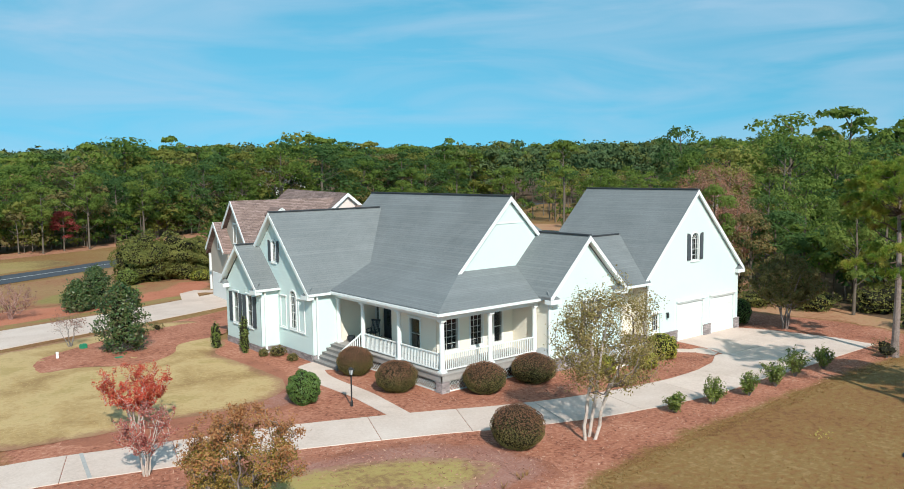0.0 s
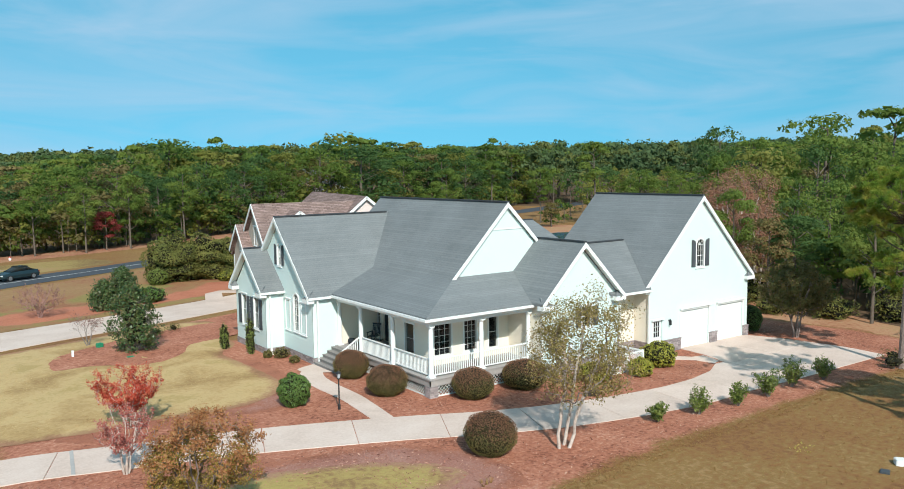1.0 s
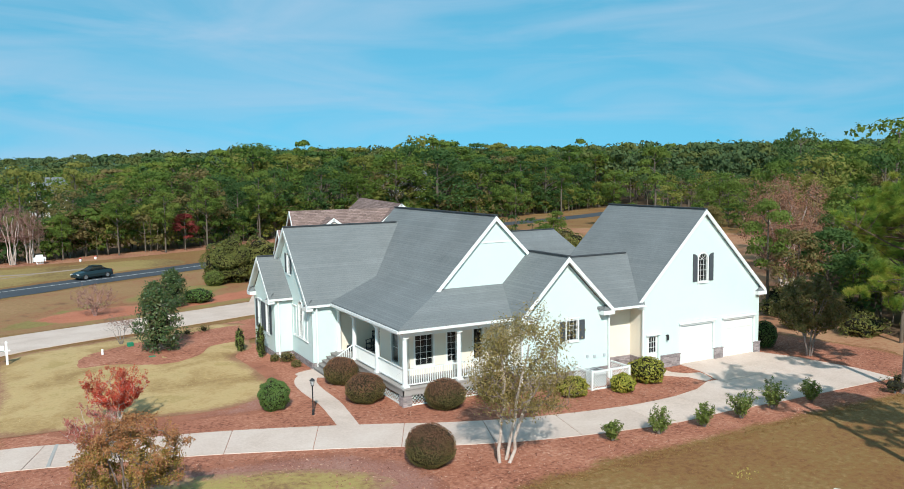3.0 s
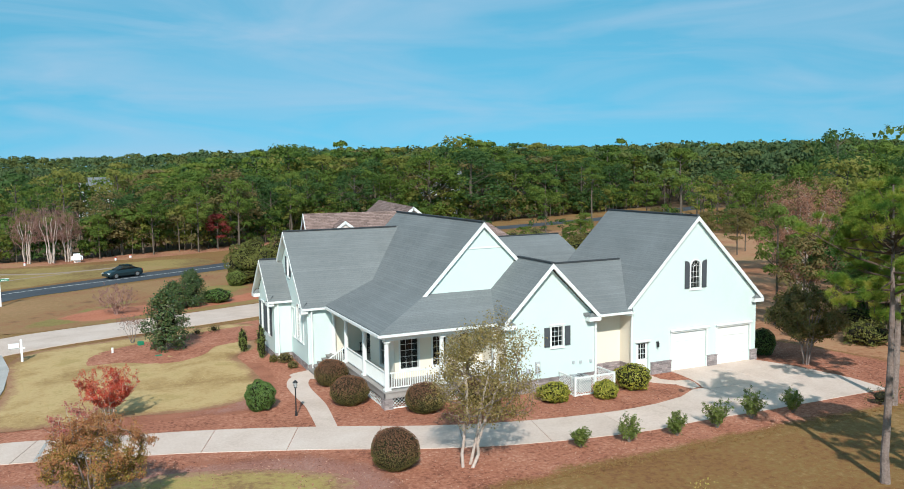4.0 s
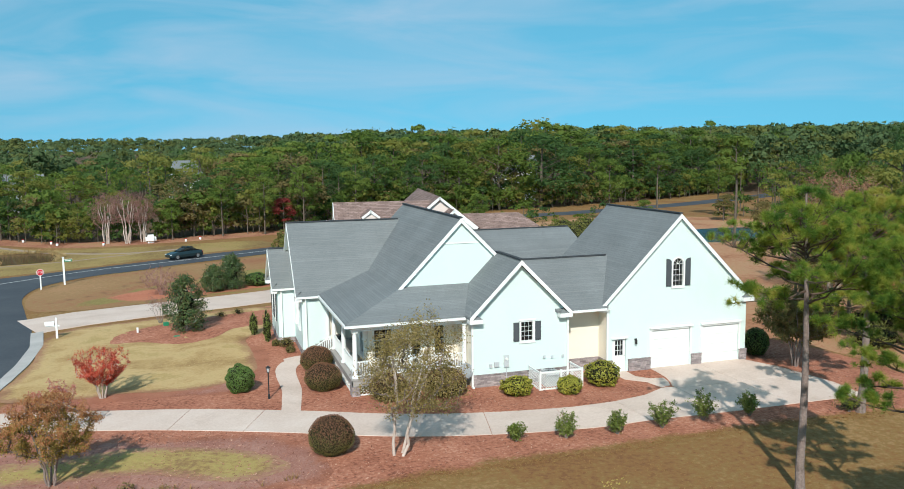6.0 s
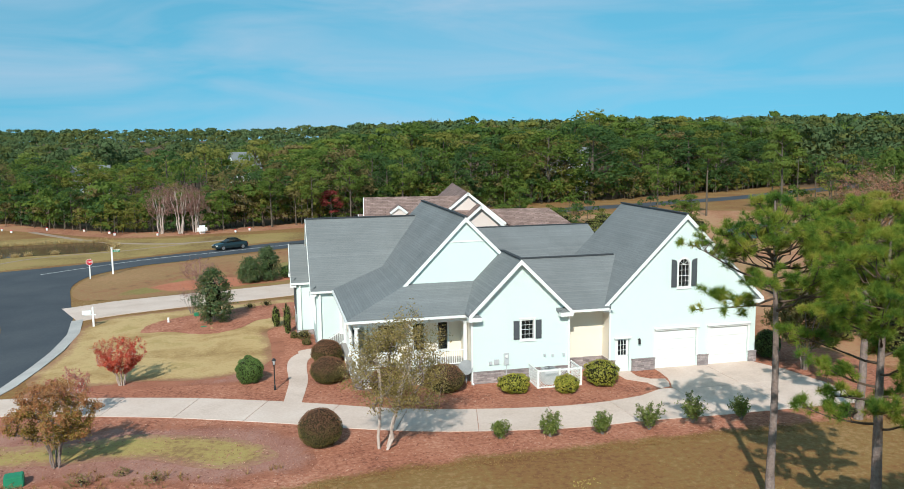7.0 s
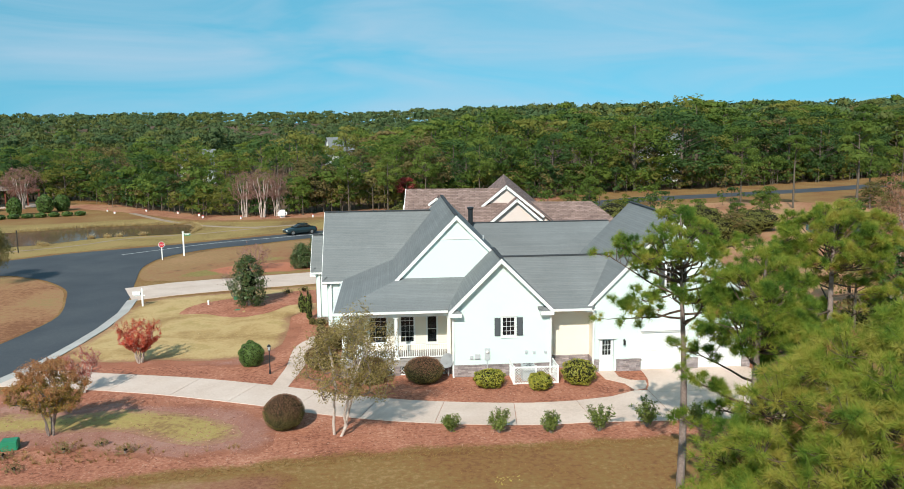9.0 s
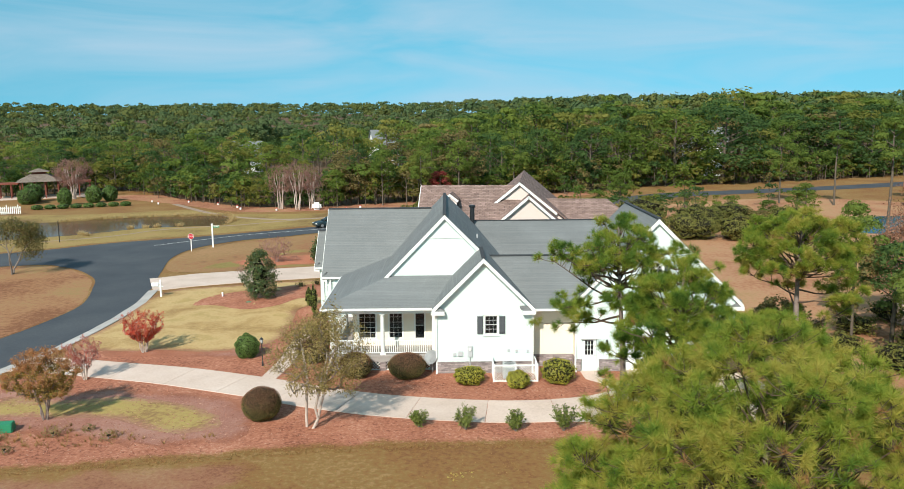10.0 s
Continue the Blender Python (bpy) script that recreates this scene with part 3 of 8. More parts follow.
strip("road_line", [(-6, 84.0), (3, 92.2), (12, 97.2), (26, 105), (44, 116.4), (62, 131)], 0.14, M["road_paint"], 0.045, "worn pale centre line on the asphalt")
strip("bank_path", [(-30, 84.6), (-21.6, 88.8), (-17.6, 90.9), (-14.1, 93.8), (-11.4, 97.7), (-8.2, 100.2), (-4.5, 101.6), (-0.1, 103.2), (3.6, 105.9), (8, 108.6)], 0.45, M["worn_path"], 0.03, "narrow worn path along the pond's bank")
strip("footpath", [(-20, 134), (-9, 119), (-2, 112.5), (6, 109.5), (14, 112)], 1.1, M["worn_path"], 0.03, "worn concrete footpath in the dry grass")
strip("neighbour_driveway", [(2.6, 59.2), (10, 62.2), (18.5, 64.9), (28, 68.6), (33, 71)], (7.2, 6.6), M["concrete"], 0.04, "pale concrete driveway of the neighbouring house")
strip("neighbour_walk", [(26.0, 68), (27.4, 72.5), (28.2, 75.0), (29.2, 75.8), (31, 74.6)], 1.6, M["concrete"], 0.045, "curved concrete walk to the neighbour's porch")

# gutter of the side street, in cast lengths
gutter_line = smooth_line([(p[0], p[1], 0) for p in ((-5.4, 14), (-0.5, 24), (2.5, 32), (4.0, 37.4), (4.8, 45.5), (4.7, 51), (3.8, 56.5))], False, 3.0)
gutter = tagged(new("gutter"), "pale concrete gutter along the side street", "gutter", "", "structure")
for a, b in zip(gutter_line, gutter_line[1:]):
    d = (b - a).normalized()
    s = Vector((d.y, -d.x, 0)) * 0.45
    a2, b2 = a + d * 0.015, b - d * 0.015
    v = [(p.x, p.y, gz(p.x, p.y) + z) for z in (0.055, -0.1) for p in (a2 - s, b2 - s, b2 + s, a2 + s)]
    raw("gutter_length", v, [(3, 2, 1, 0), (0, 1, 5, 4), (1, 2, 6, 5), (2, 3, 7, 6), (3, 0, 4, 7)], M["gutter_concrete"], gutter)

# driveway in cast panels, with joints between them
driveway = tagged(new("driveway"), "pale concrete driveway curving round to the garage", "driveway", "", "structure")


def panel(pts, z=0.06, name="panel", mat=None, parent=None):
    k = len(pts)
    c = Vector((sum(p[0] for p in pts) / k, sum(p[1] for p in pts) / k))
    ins = [Vector(p) + (c - Vector(p)).normalized() * 0.02 for p in pts]
    v = [(p.x, p.y, gz(p.x, p.y) + z) for p in ins] + [(p[0], p[1], gz(*p) + z - 0.012) for p in pts] + [(p[0], p[1], gz(*p) - 0.1) for p in pts]
    f = [tuple(range(k))]
    for r in (0, k):
        f += [(r + (i + 1) % k, r + i, r + k + i, r + k + (i + 1) % k) for i in range(k)]
    ob = raw(name, v, f, mat or M["concrete"], parent or driveway)
    if ob.data.polygons[0].normal.z < 0:
        ob.data.flip_normals()
    return ob


dline = smooth_line([(p[0], p[1], 0) for p in ((3.4, 33.6), (8, 32.0), (11, 31.15), (15, 29.95), (20.4, 27.75), (24, 26.0), (27, 24.85), (29.8, 24.1), (32.6, 23.6), (35, 23.35), (37.6, 23.45))], False, 0.9)
edges = []
for i, p in enumerate(dline):
    d = (dline[min(i + 1, len(dline) - 1)] - dline[max(i - 1, 0)]).normalized()
    s = Vector((d.y, -d.x, 0)) * (1.45 + 0.2 * min(1, i / 14))
    edges.append(((p - s).xy, (p + s).xy))
for i in range(0, len(edges) - 1, 4):
    run = edges[i:i + 5]
    d = (Vector(run[-1][0]) - Vector(run[0][0])).normalized() * 0.012
    up, lo = [e[0] for e in run], [e[1] for e in run]
    up[0], lo[0], up[-1], lo[-1] = up[0] + d, lo[0] + d, up[-1] - d, lo[-1] - d
    panel([tuple(p) for p in up] + [tuple(p) for p in lo[::-1]])
e_up, e_lo = edges[-1]
J = 0.012
panel([(e_lo.x + J, e_lo.y), (42.0 - J, 21.6), (42.0 - J, 26.35), (41.2, 26.4), (39.6, 25.55), (e_up.x + J, e_up.y)])
panel([(42.0 + J, 21.6), (46.2 - J, 21.55), (46.2 - J, 26.0 - J), (42.0 + J, 26.0 - J)])
panel([(46.2 + J, 21.55), (50.9, 21.5), (51.15, 24), (50.8, 26.0 - J), (46.2 + J, 26.0 - J)])
panel([(42.0 + J, 26.0 + J), (46.2 - J, 26.0 + J), (46.2 - J, 30.25), (42.75, 30.25), (42.75, 29.5), (42.6, 28.2), (42.3, 27.2), (42.0 + J, 26.6)])
panel([(46.2 + J, 26.0 + J), (50.8, 26.0 + J), (50.4, 28), (49.6, 29.9), (49.5, 30.25), (46.2 + J, 30.25)])
panel([(41.25, 26.5), (41.95, 26.7), (42.3, 27.5), (42.4, 28.1), (41.55, 28.3), (41.0, 29.0), (41.05, 30.2), (40.0, 30.2), (40.1, 28.6), (41.0, 27.7)])
panel([(10.0 - 2.45, 30.6), (10.15 - 2.45, 30.6), (10.6 - 2.45, 33.6), (10.45 - 2.45, 33.6)], 0.066, "drain_strip", M["gutter_concrete"])
strip("front_walk", [(22.9, 39.9), (21.9, 39.5), (21.3, 38.2), (21.1, 36.4), (21.1, 33.5), (20.9, 31.5), (20.6, 29.2)], (1.35, 1.0), M["concrete"], 0.058, "curved concrete front walk to the porch steps", 0.4)
sheet("walk_pad", [(21.3, 40.3), (21.8, 39.2), (23.0, 38.4), (24.2, 38.3), (24.2, 41.0), (22.6, 41.0)], M["concrete"], 0.062, "concrete landing at the foot of the steps", "landing", 0.0, 0.4)

# ---- the white house ----
house = thing("house", pose(33, 38, 0), "large white clapboard house with grey shingle gables and a wraparound porch", "house")


def wall(p0, p1, outline, holes=(), name="wall", mat=None, base=0.5, boards=True, owner=None, board_mat=None, th=0.2, lap=0.2):
    """A wall from p0 to p1 (left to right from outside): outline and holes are (u, z) loops; clapboards over it above base."""
    owner = owner or house
    p0, p1 = Vector(p0), Vector(p1)
    u = (p1 - p0).normalized()
    out = Vector((u.y, -u.x))

    def at(uu, z, off):
        q = p0 + u * uu + out * off
        return (q.x, q.y, z)
    bm = bmesh.new()
    es = []
    for loop in (outline, *holes):
        vs = [bm.verts.new(at(a, z, 0)) for a, z in loop]
        es += [bm.edges.new((vs[i], vs[(i + 1) % len(vs)])) for i in range(len(vs))]
    bmesh.ops.triangle_fill(bm, use_beauty=True, use_dissolve=False, edges=es)
    bm.normal_update()
    for f in bm.faces:
        if f.normal.dot(Vector((out.x, out.y, 0))) < 0:
            f.normal_flip()
    ret = bmesh.ops.extrude_face_region(bm, geom=list(bm.faces))
    # the extruded copy is the outer skin: the first one moves inwards
    moved = [g for g in ret["geom"] if isinstance(g, bmesh.types.BMVert)]
    keep = set(moved)
    for v in bm.verts:
        if v not in keep:
            v.co -= Vector((out.x, out.y, 0)) * th
    bmesh.ops.recalc_face_normals(bm, faces=list(bm.faces))
    w = part(name, bm, mat or M["siding"], owner)
    if not boards:
        return w
    bm = bmesh.new()
    zs = [z for _, z in outline]

    def span(z):
        xs = []
        k = len(outline)
        for i in range(k):
            (a, za), (b, zb) = outline[i], outline[(i + 1) % k]
            if (za > z) != (zb > z):
                xs.append(a + (b - a) * (z - za) / (zb - za))
        return (min(xs), max(xs)) if len(xs) > 1 else None
    z = base
    while z < max(zs) - 0.05:
        z1 = min(z + lap, max(zs) - 0.01)
        lo, hi = span(z + 0.004), span(z1 - 0.004)
        if lo and hi:
            cuts = sorted((min(a for a, _ in h) - 0.02, max(a for a, _ in h) + 0.02) for h in holes if min(c for _, c in h) < z1 and max(c for _, c in h) > z)
            segs, a0 = [], None
            left, right = lo[0], lo[1]
            cur = left
            for c0, c1 in cuts:
                if c0 > cur:
                    segs.append((cur, c0))
                cur = max(cur, c1)
            if cur < right:
                segs.append((cur, right))
            for a, b in segs:
                ta = a if a > left + 1e-6 else hi[0]
                tb = b if b < right - 1e-6 else hi[1]
                q = [at(a, z, 0.024), at(b, z, 0.024), at(tb, z1, 0.012), at(ta, z1, 0.012), at(a, z, 0.0), at(b, z, 0.0)]
                v = [bm.verts.new(p) for p in q]
                bm.faces.new((v[0], v[1], v[2], v[3]))
                bm.faces.new((v[4], v[5], v[1], v[0]))
        z += lap
    s = part("siding", bm, board_mat or M["siding"], owner)
    return w


def rect(u0, u1, z0, z1):
    return [(u0, z0), (u1, z0), (u1, z1), (u0, z1)]


def arch(u0, u1, z0, z1):
    r, c = (u1 - u0) / 2, (u0 + u1) / 2
    return [(u0, z0), (u1, z0)] + [(c + r * math.cos(a), z1 - r + r * math.sin(a)) for a in np.linspace(0, math.pi, 11)]


def loop_frame(bm, loop, width, y0, y1):
    """A casing of that width round an (x, z) loop, from depth y0 to y1."""
    k = len(loop)
    c = Vector((sum(p[0] for p in loop) / k, sum(p[1] for p in loop) / k))
    outer = []
    for i in range(k):
        p, a, b = Vector(loop[i]), Vector(loop[i - 1]), Vector(loop[(i + 1) % k])
        n = Vector(((b - a).y, -(b - a).x)).normalized()
        d1, d2 = (p - a).normalized(), (b - p).normalized()
        n1, n2 = Vector((d1.y, -d1.x)), Vector((d2.y, -d2.x))
        m = (n1 + n2)
        m = m.normalized() * (width / max(0.5, m.normalized().dot(n1)))
        outer.append(p + m)
    rings = [[bm.verts.new((p[0], y, p[1])) for p in lp] for lp, y in ((loop, y1), (loop, y0), (outer, y0), (outer, y1))]
    for r0, r1 in zip(rings, rings[1:] + rings[:1]):
        for i in range(k):
            bm.faces.new((r0[i], r0[(i + 1) % k], r1[(i + 1) % k], r1[i]))
    return bm


def window(m, w, h, cols, rows, arched=False, shutters=0, owner=None, head=True, name="window", frame_mat=None, shutter_mat=None, shutter_h=None):
    """A sash window; m puts its bottom middle on the wall's face, with local -y outwards."""
    owner = owner or house
    loop = arch(-w / 2, w / 2, 0, h) if arched else rect(-w / 2, w / 2, 0, h)
    fm = frame_mat or M["white_paint"]
    bm = loop_frame(bmesh.new(), loop, 0.09, -0.055, 0.09)
    box(bm, -w / 2 - 0.13, w / 2 + 0.13, -0.09, -0.0, -0.13, -0.085)
    if head and not arched:
        box(bm, -w / 2 - 0.15, w / 2 + 0.15, -0.10, 0.0, h + 0.088, h + 0.15)
    wob = part(name, bm, fm, None)
    wob.parent = owner
    wob.matrix_parent_inverse = owner.matrix_basis.inverted()
    wob.matrix_basis = m
    bm = bmesh.new()
    t = 0.007
    top = h - (w / 2 if arched else 0)
    for i in range(1, cols):
        x = -w / 2 + w * i / cols
        box(bm, x - t, x + t, 0.03, 0.06, 0, top)
    for j in range(1, rows):
        z = top * j / rows
        k = 1.8 if abs(j / rows - 0.5) < 0.01 else 1.0
        box(bm, -w / 2, w / 2, 0.025, 0.065, z - t * k, z + t * k)
    if arched:
        box(bm, -w / 2, w / 2, 0.025, 0.065, top - t * 1.5, top + t * 1.5)
        for a in (45, 90, 135):
            c, s = math.cos(radians(a)), math.sin(radians(a))
            beam(bm, (0, 0.045, top), (c * w / 2, 0.045, top + s * w / 2), 0.02, 0.02)
    sash = loop_frame(bm, [(p[0] * 0.93, 0.02 + p[1] * (h - 0.04) / h) for p in loop], 0.02, 0.02, 0.07)
    part("sash", sash, fm, wob, "", False)
    bm = bmesh.new()
    bm.faces.new([bm.verts.new((p[0], 0.05, p[1])) for p in loop])
    pane = part("pane", bm, M["glass"], wob, "dark window glass", False)
    pane.visible_shadow = False
    # backing plane, its dark colour stands for the room's shade
    bm = bmesh.new()
    bm.faces.new([bm.verts.new((p[0] * 1.6, 1.3, p[1] * 1.15 - 0.1)) for p in loop])
    part("room_beyond", bm, M["room"], wob, "dark backing plane painted as the dim interior", False)
    if shutters:
        sw = shutters
        sh = shutter_h or h
        for sgn in (-1, 1):
            bm = bmesh.new()
            x0 = sgn * (w / 2 + 0.13 + sw / 2)
            box(bm, x0 - sw / 2, x0 + sw / 2, -0.075, -0.035, 0, sh - (sw * 0.55 if arched else 0))
            if arched:
                zt = sh - sw * 0.55
                v = [bm.verts.new((x0 - sgn * (sw / 2 - sw * i / 6), y, zt + sw * 0.55 * math.sqrt(max(0, 1 - (1 - i / 6.0) ** 2)) * 1.0)) for y in (-0.075, -0.035) for i in range(7)]
                base = [bm.verts.new((x0 + sgn * sw / 2, y, zt)) for y in (-0.075, -0.035)]
                f1 = bm.faces.new([base[0]] + v[6::-1])
                f2 = bm.faces.new([base[1]] + v[7:])
                for i in range(6):
                    bm.faces.new((v[i], v[i + 1], v[i + 8], v[i + 7]))
            for j in range(int(sh / 0.09) - 2):
                z = 0.1 + j * 0.09
                if z < sh - sw * 0.6:
                    v = [bm.verts.new(p) for p in ((x0 - sw / 2 + 0.04, -0.075, z + 0.07), (x0 + sw / 2 - 0.04, -0.075, z + 0.07), (x0 + sw / 2 - 0.04, -0.092, z), (x0 - sw / 2 + 0.04, -0.092, z))]
                    bm.faces.new(v)
            bmesh.ops.recalc_face_normals(bm, faces=list(bm.faces))
            part("shutter", bm, shutter_mat or M["shutter"], wob, "dark slate louvred shutter", False)
    return wob


def south(x, y, z):
    return pose(x, y, z)


def west(x, y, z):
    return pose(x, y, z, 0, 0, -90)


# roof numbers
G_X, G_Z, G_E, G_EZ = 44.65, 9.67, 5.42, 4.26       # garage gable: ridge, half span, eave
B_X, B_Z = 31.58, 9.61                               # big gable
D_X, D_Z, D_E, D_EZ = 33.94, 7.41, 3.18, 4.24        # small side gable
F_Y, F_Z, F_E, F_EZ = 45.44, 8.69, 4.72, 4.12        # front gable
Y_Y, Y_Z, Y_E, Y_EZ = 47.75, 6.61, 2.78, 4.08        # bay gable


def roof(pts, th=0.16, name="roof_slope", mat=None, owner=None, label=""):
    return part(name, slab(bmesh.new(), pts, th), mat or M["shingle"], owner or house, label)


# big gable: steep slopes, breaking to the flatter porch roof
roof([(B_X, 33.5, B_Z), (B_X, 47.9, B_Z), (27.5, 47.9, 5.42), (27.5, 33.5, 5.42)], label="grey asphalt shingle slope")
roof([(B_X, 33.5, B_Z), (B_X, 47.9, B_Z), (37.1, 47.9, 4.05), (37.1, 33.8, 4.05), (33.86, 33.5, 7.32)])
roof([(27.52, 33.42, 5.43), (27.52, 47.0, 5.43), (23.87, 47.0, 4.2), (23.87, 30.5, 4.2)], 0.12)
roof([(23.87, 30.5, 4.2), (31.3, 30.5, 4.2), (32.6, 33.72, 5.56), (27.6, 33.72, 5.56), (27.5, 33.42, 5.43)], 0.12)
# side gable
roof([(D_X, 29.63, D_Z), (D_X, 33.9, D_Z), (D_X - D_E, 33.9, D_EZ), (D_X - D_E, 29.63, D_EZ)])
roof([(D_X, 29.63, D_Z), (D_X, 34.3, D_Z), (D_X + D_E, 34.3, D_EZ), (D_X + D_E, 29.63, D_EZ)])
# link to the garage
roof([(34.2, 34.0, 6.78), (42.1, 34.0, 6.78), (39.62, 29.85, 4.22), (36.3, 29.85, 4.22)])
roof([(34.2, 34.0, 6.78), (42.1, 34.0, 6.78), (42.1, 39.3, 4.0), (35.0, 39.3, 4.0)])
# garage
roof([(G_X, 29.97, G_Z), (G_X, 39.37, G_Z), (G_X - G_E, 39.37, G_EZ), (G_X - G_E, 29.97, G_EZ)])
roof([(G_X, 29.97, G_Z), (G_X, 39.37, G_Z), (G_X + G_E, 39.37, G_EZ), (G_X + G_E, 29.97, G_EZ)])
# front gable and bay
roof([(22.32, F_Y, F_Z), (30.9, F_Y, F_Z), (28.4, F_Y - F_E, F_EZ), (22.32, F_Y - F_E, F_EZ)])
roof([(22.32, F_Y, F_Z), (30.9, F_Y, F_Z), (30.9, F_Y + F_E, F_EZ), (22.32, F_Y + F_E, F_EZ)])
roof([(21.1, Y_Y, Y_Z), (23.0, Y_Y, Y_Z), (23.0, Y_Y - Y_E, Y_EZ), (21.1, Y_Y - Y_E, Y_EZ)])
roof([(21.1, Y_Y, Y_Z), (23.0, Y_Y, Y_Z), (23.0, Y_Y + Y_E, Y_EZ), (21.1, Y_Y + Y_E, Y_EZ)])
# rear wing
roof([(33.0, 47.1, 7.4), (45.2, 47.1, 7.4), (45.2, 39.0, 3.9), (36.0, 39.0, 3.9)])
roof([(33.0, 47.1, 7.4), (45.2, 47.1, 7.4), (45.2, 54.5, 4.0), (33.0, 54.5, 4.0)])
# dark ridge caps
for a, b in (((B_X, 33.5, B_Z), (B_X, 47.9, B_Z)), ((D_X, 29.65, D_Z), (D_X, 33.6, D_Z)), ((34.4, 34.0, 6.78), (41.6, 34.0, 6.78)), ((G_X, 30, G_Z), (G_X, 39.37, G_Z)),
             ((22.34, F_Y, F_Z), (30.5, F_Y, F_Z)), ((21.15, Y_Y, Y_Z), (22.7, Y_Y, Y_Z)), ((34.0, 47.1, 7.4), (45.2, 47.1, 7.4))):
    part("ridge_vent", beam(bmesh.new(), a, b, 0.24, 0.07, -0.05), M["ridge_cap"], house, "dark ridge vent")

# rakes, soffits and returns of a gable that faces -y (or -x with turn)


def gable_trim(mid, z, e, ez, face, depth, west_face=False, left=True, right=True, ret=True, reach=(0.78, 0.78)):
    """White rake boards along a gable's edges, a soffit behind them and shingled returns at the eaves."""
    def P(a, b, c):
        return (b, mid - a, c) if west_face else (mid + a, b, c)
    for sgn, on in ((-1, left), (1, right)):
        if not on:
            continue
        lo_a, lo_z = (e, ez) if on is True else on
        bm = bmesh.new()
        n = Vector((sgn * (z - ez) / e, 0, 1)).normalized()
        # rake board under the shingles
        for off, hh, f0, f1 in ((0.02, 0.22, -0.035, 0.05), (0.25, 0.07, 0.05, 0.11), (0.16, 0.05, 0.02, depth)):
            a0, a1 = 0.0, lo_a
            q = []
            for aa, zz in ((0.0, z), (sgn * lo_a, lo_z)):
                q += [(aa, zz - off * 0.72 - 0.02), (aa, zz - off * 0.72 - hh * 1.35)]
            v = [bm.verts.new(P(aa, face + f, zz)) for f in (f0, f1) for aa, zz in q]
            for fc in ((0, 2, 3, 1), (4, 5, 7, 6), (0, 1, 5, 4), (2, 6, 7, 3), (0, 4, 6, 2), (1, 3, 7, 5)):
                bm.faces.new([v[i] for i in fc])
        bmesh.ops.recalc_face_normals(bm, faces=list(bm.faces))
        part("rake_board", bm, M["white_paint"], house, "white rake board and soffit")
        if ret and on is True:
            bm = bmesh.new()
            span_ = reach[0 if sgn < 0 else 1]
            x0, x1 = sgn * (e - span_), sgn * (e + 0.02)
            rise = 0.62 * span_ / 0.78
            zb = ez - 0.28
            v = [bm.verts.new(P(aa, face + f, zz)) for zz in (zb - 0.1, zb + 0.14) for aa, f in ((x0, -0.06), (x1, -0.06), (x1, depth), (x0, depth))]
            for fc in ((3, 2, 1, 0), (4, 5, 6, 7), (0, 1, 5, 4), (1, 2, 6, 5), (2, 3, 7, 6), (3, 0, 4, 7)):
                bm.faces.new([v[i] for i in fc])
            bmesh.ops.recalc_face_normals(bm, faces=list(bm.faces))
            r = part("eave_return", bm, M["white_paint"], house, "white boxed eave return")
            bm = bmesh.new()
            a = [bm.verts.new(P(aa, face + f, zz)) for aa, f, zz in ((x0, -0.04, zb + 0.145), (x1, -0.04, zb + 0.145), (x0 + sgn * span_ * 0.38, depth, zb + 0.3 * span_ / 0.78), (sgn * (e - 0.15), depth, zb + rise), (x0, depth, zb + 0.145))]
            bm.faces.new((a[0], a[1], a[3], a[2]))
            bm.faces.new((a[0], a[2], a[4]))
            bmesh.ops.recalc_face_normals(bm, faces=list(bm.faces))
            part("return_roof", bm, M["shingle"], house, "small shingled cap of the eave return")


gable_trim(G_X, G_Z, G_E, G_EZ, 29.97, 0.22, reach=(0.42, 0.78))
gable_trim(D_X, D_Z, D_E, D_EZ, 29.63, 0.42)
gable_trim(B_X, B_Z, 4.08, 5.42, 33.5, 0.2, False, True, (2.28, 7.33), False)
gable_trim(F_Y, F_Z, F_E, F_EZ, 22.32, 0.38, True)
gable_trim(Y_Y, Y_Z, Y_E, Y_EZ, 21.1, 0.38, True)

# gutters and downspouts
for a, b in (((23.83, 30.45, 4.12), (31.0, 30.45, 4.12)), ((23.82, 30.45, 4.12), (23.82, 40.7, 4.12)), ((22.3, 40.68, 4.08), (23.9, 40.68, 4.08)), ((36.9, 29.8, 4.16), (39.5, 29.8, 4.16)), ((21.1, 44.93, 4.02), (22.8, 44.93, 4.02))):
    part("gutter", beam(bmesh.new(), a, b, 0.13, 0.13), M["white_paint"], house, "white eaves gutter")
for x, y, zt in ((37.0, 29.95, 4.0), (31.02, 30.0, 4.0), (22.95, 40.82, 3.95), (21.75, 45.1, 3.9), (39.7, 30.1, 4.0)):
    bm = bmesh.new()
    box(bm, x - 0.05, x + 0.05, y - 0.05, y + 0.04, 0.12, zt)
    box(bm, x - 0.05, x + 0.05, y - 0.25, y + 0.04, 0.06, 0.15)
    part("downspout", bm, M["white_paint"], house, "white downspout")

# walls; in the recess and under the porch warm bounced light is painted in as cream
WARM_SHADE = dict(mat=M["warm_shade_siding"], board_mat=M["warm_shade_siding"])
mid_win = rect(34.05 - 31.05, 34.80 - 31.05, 2.55, 3.68)
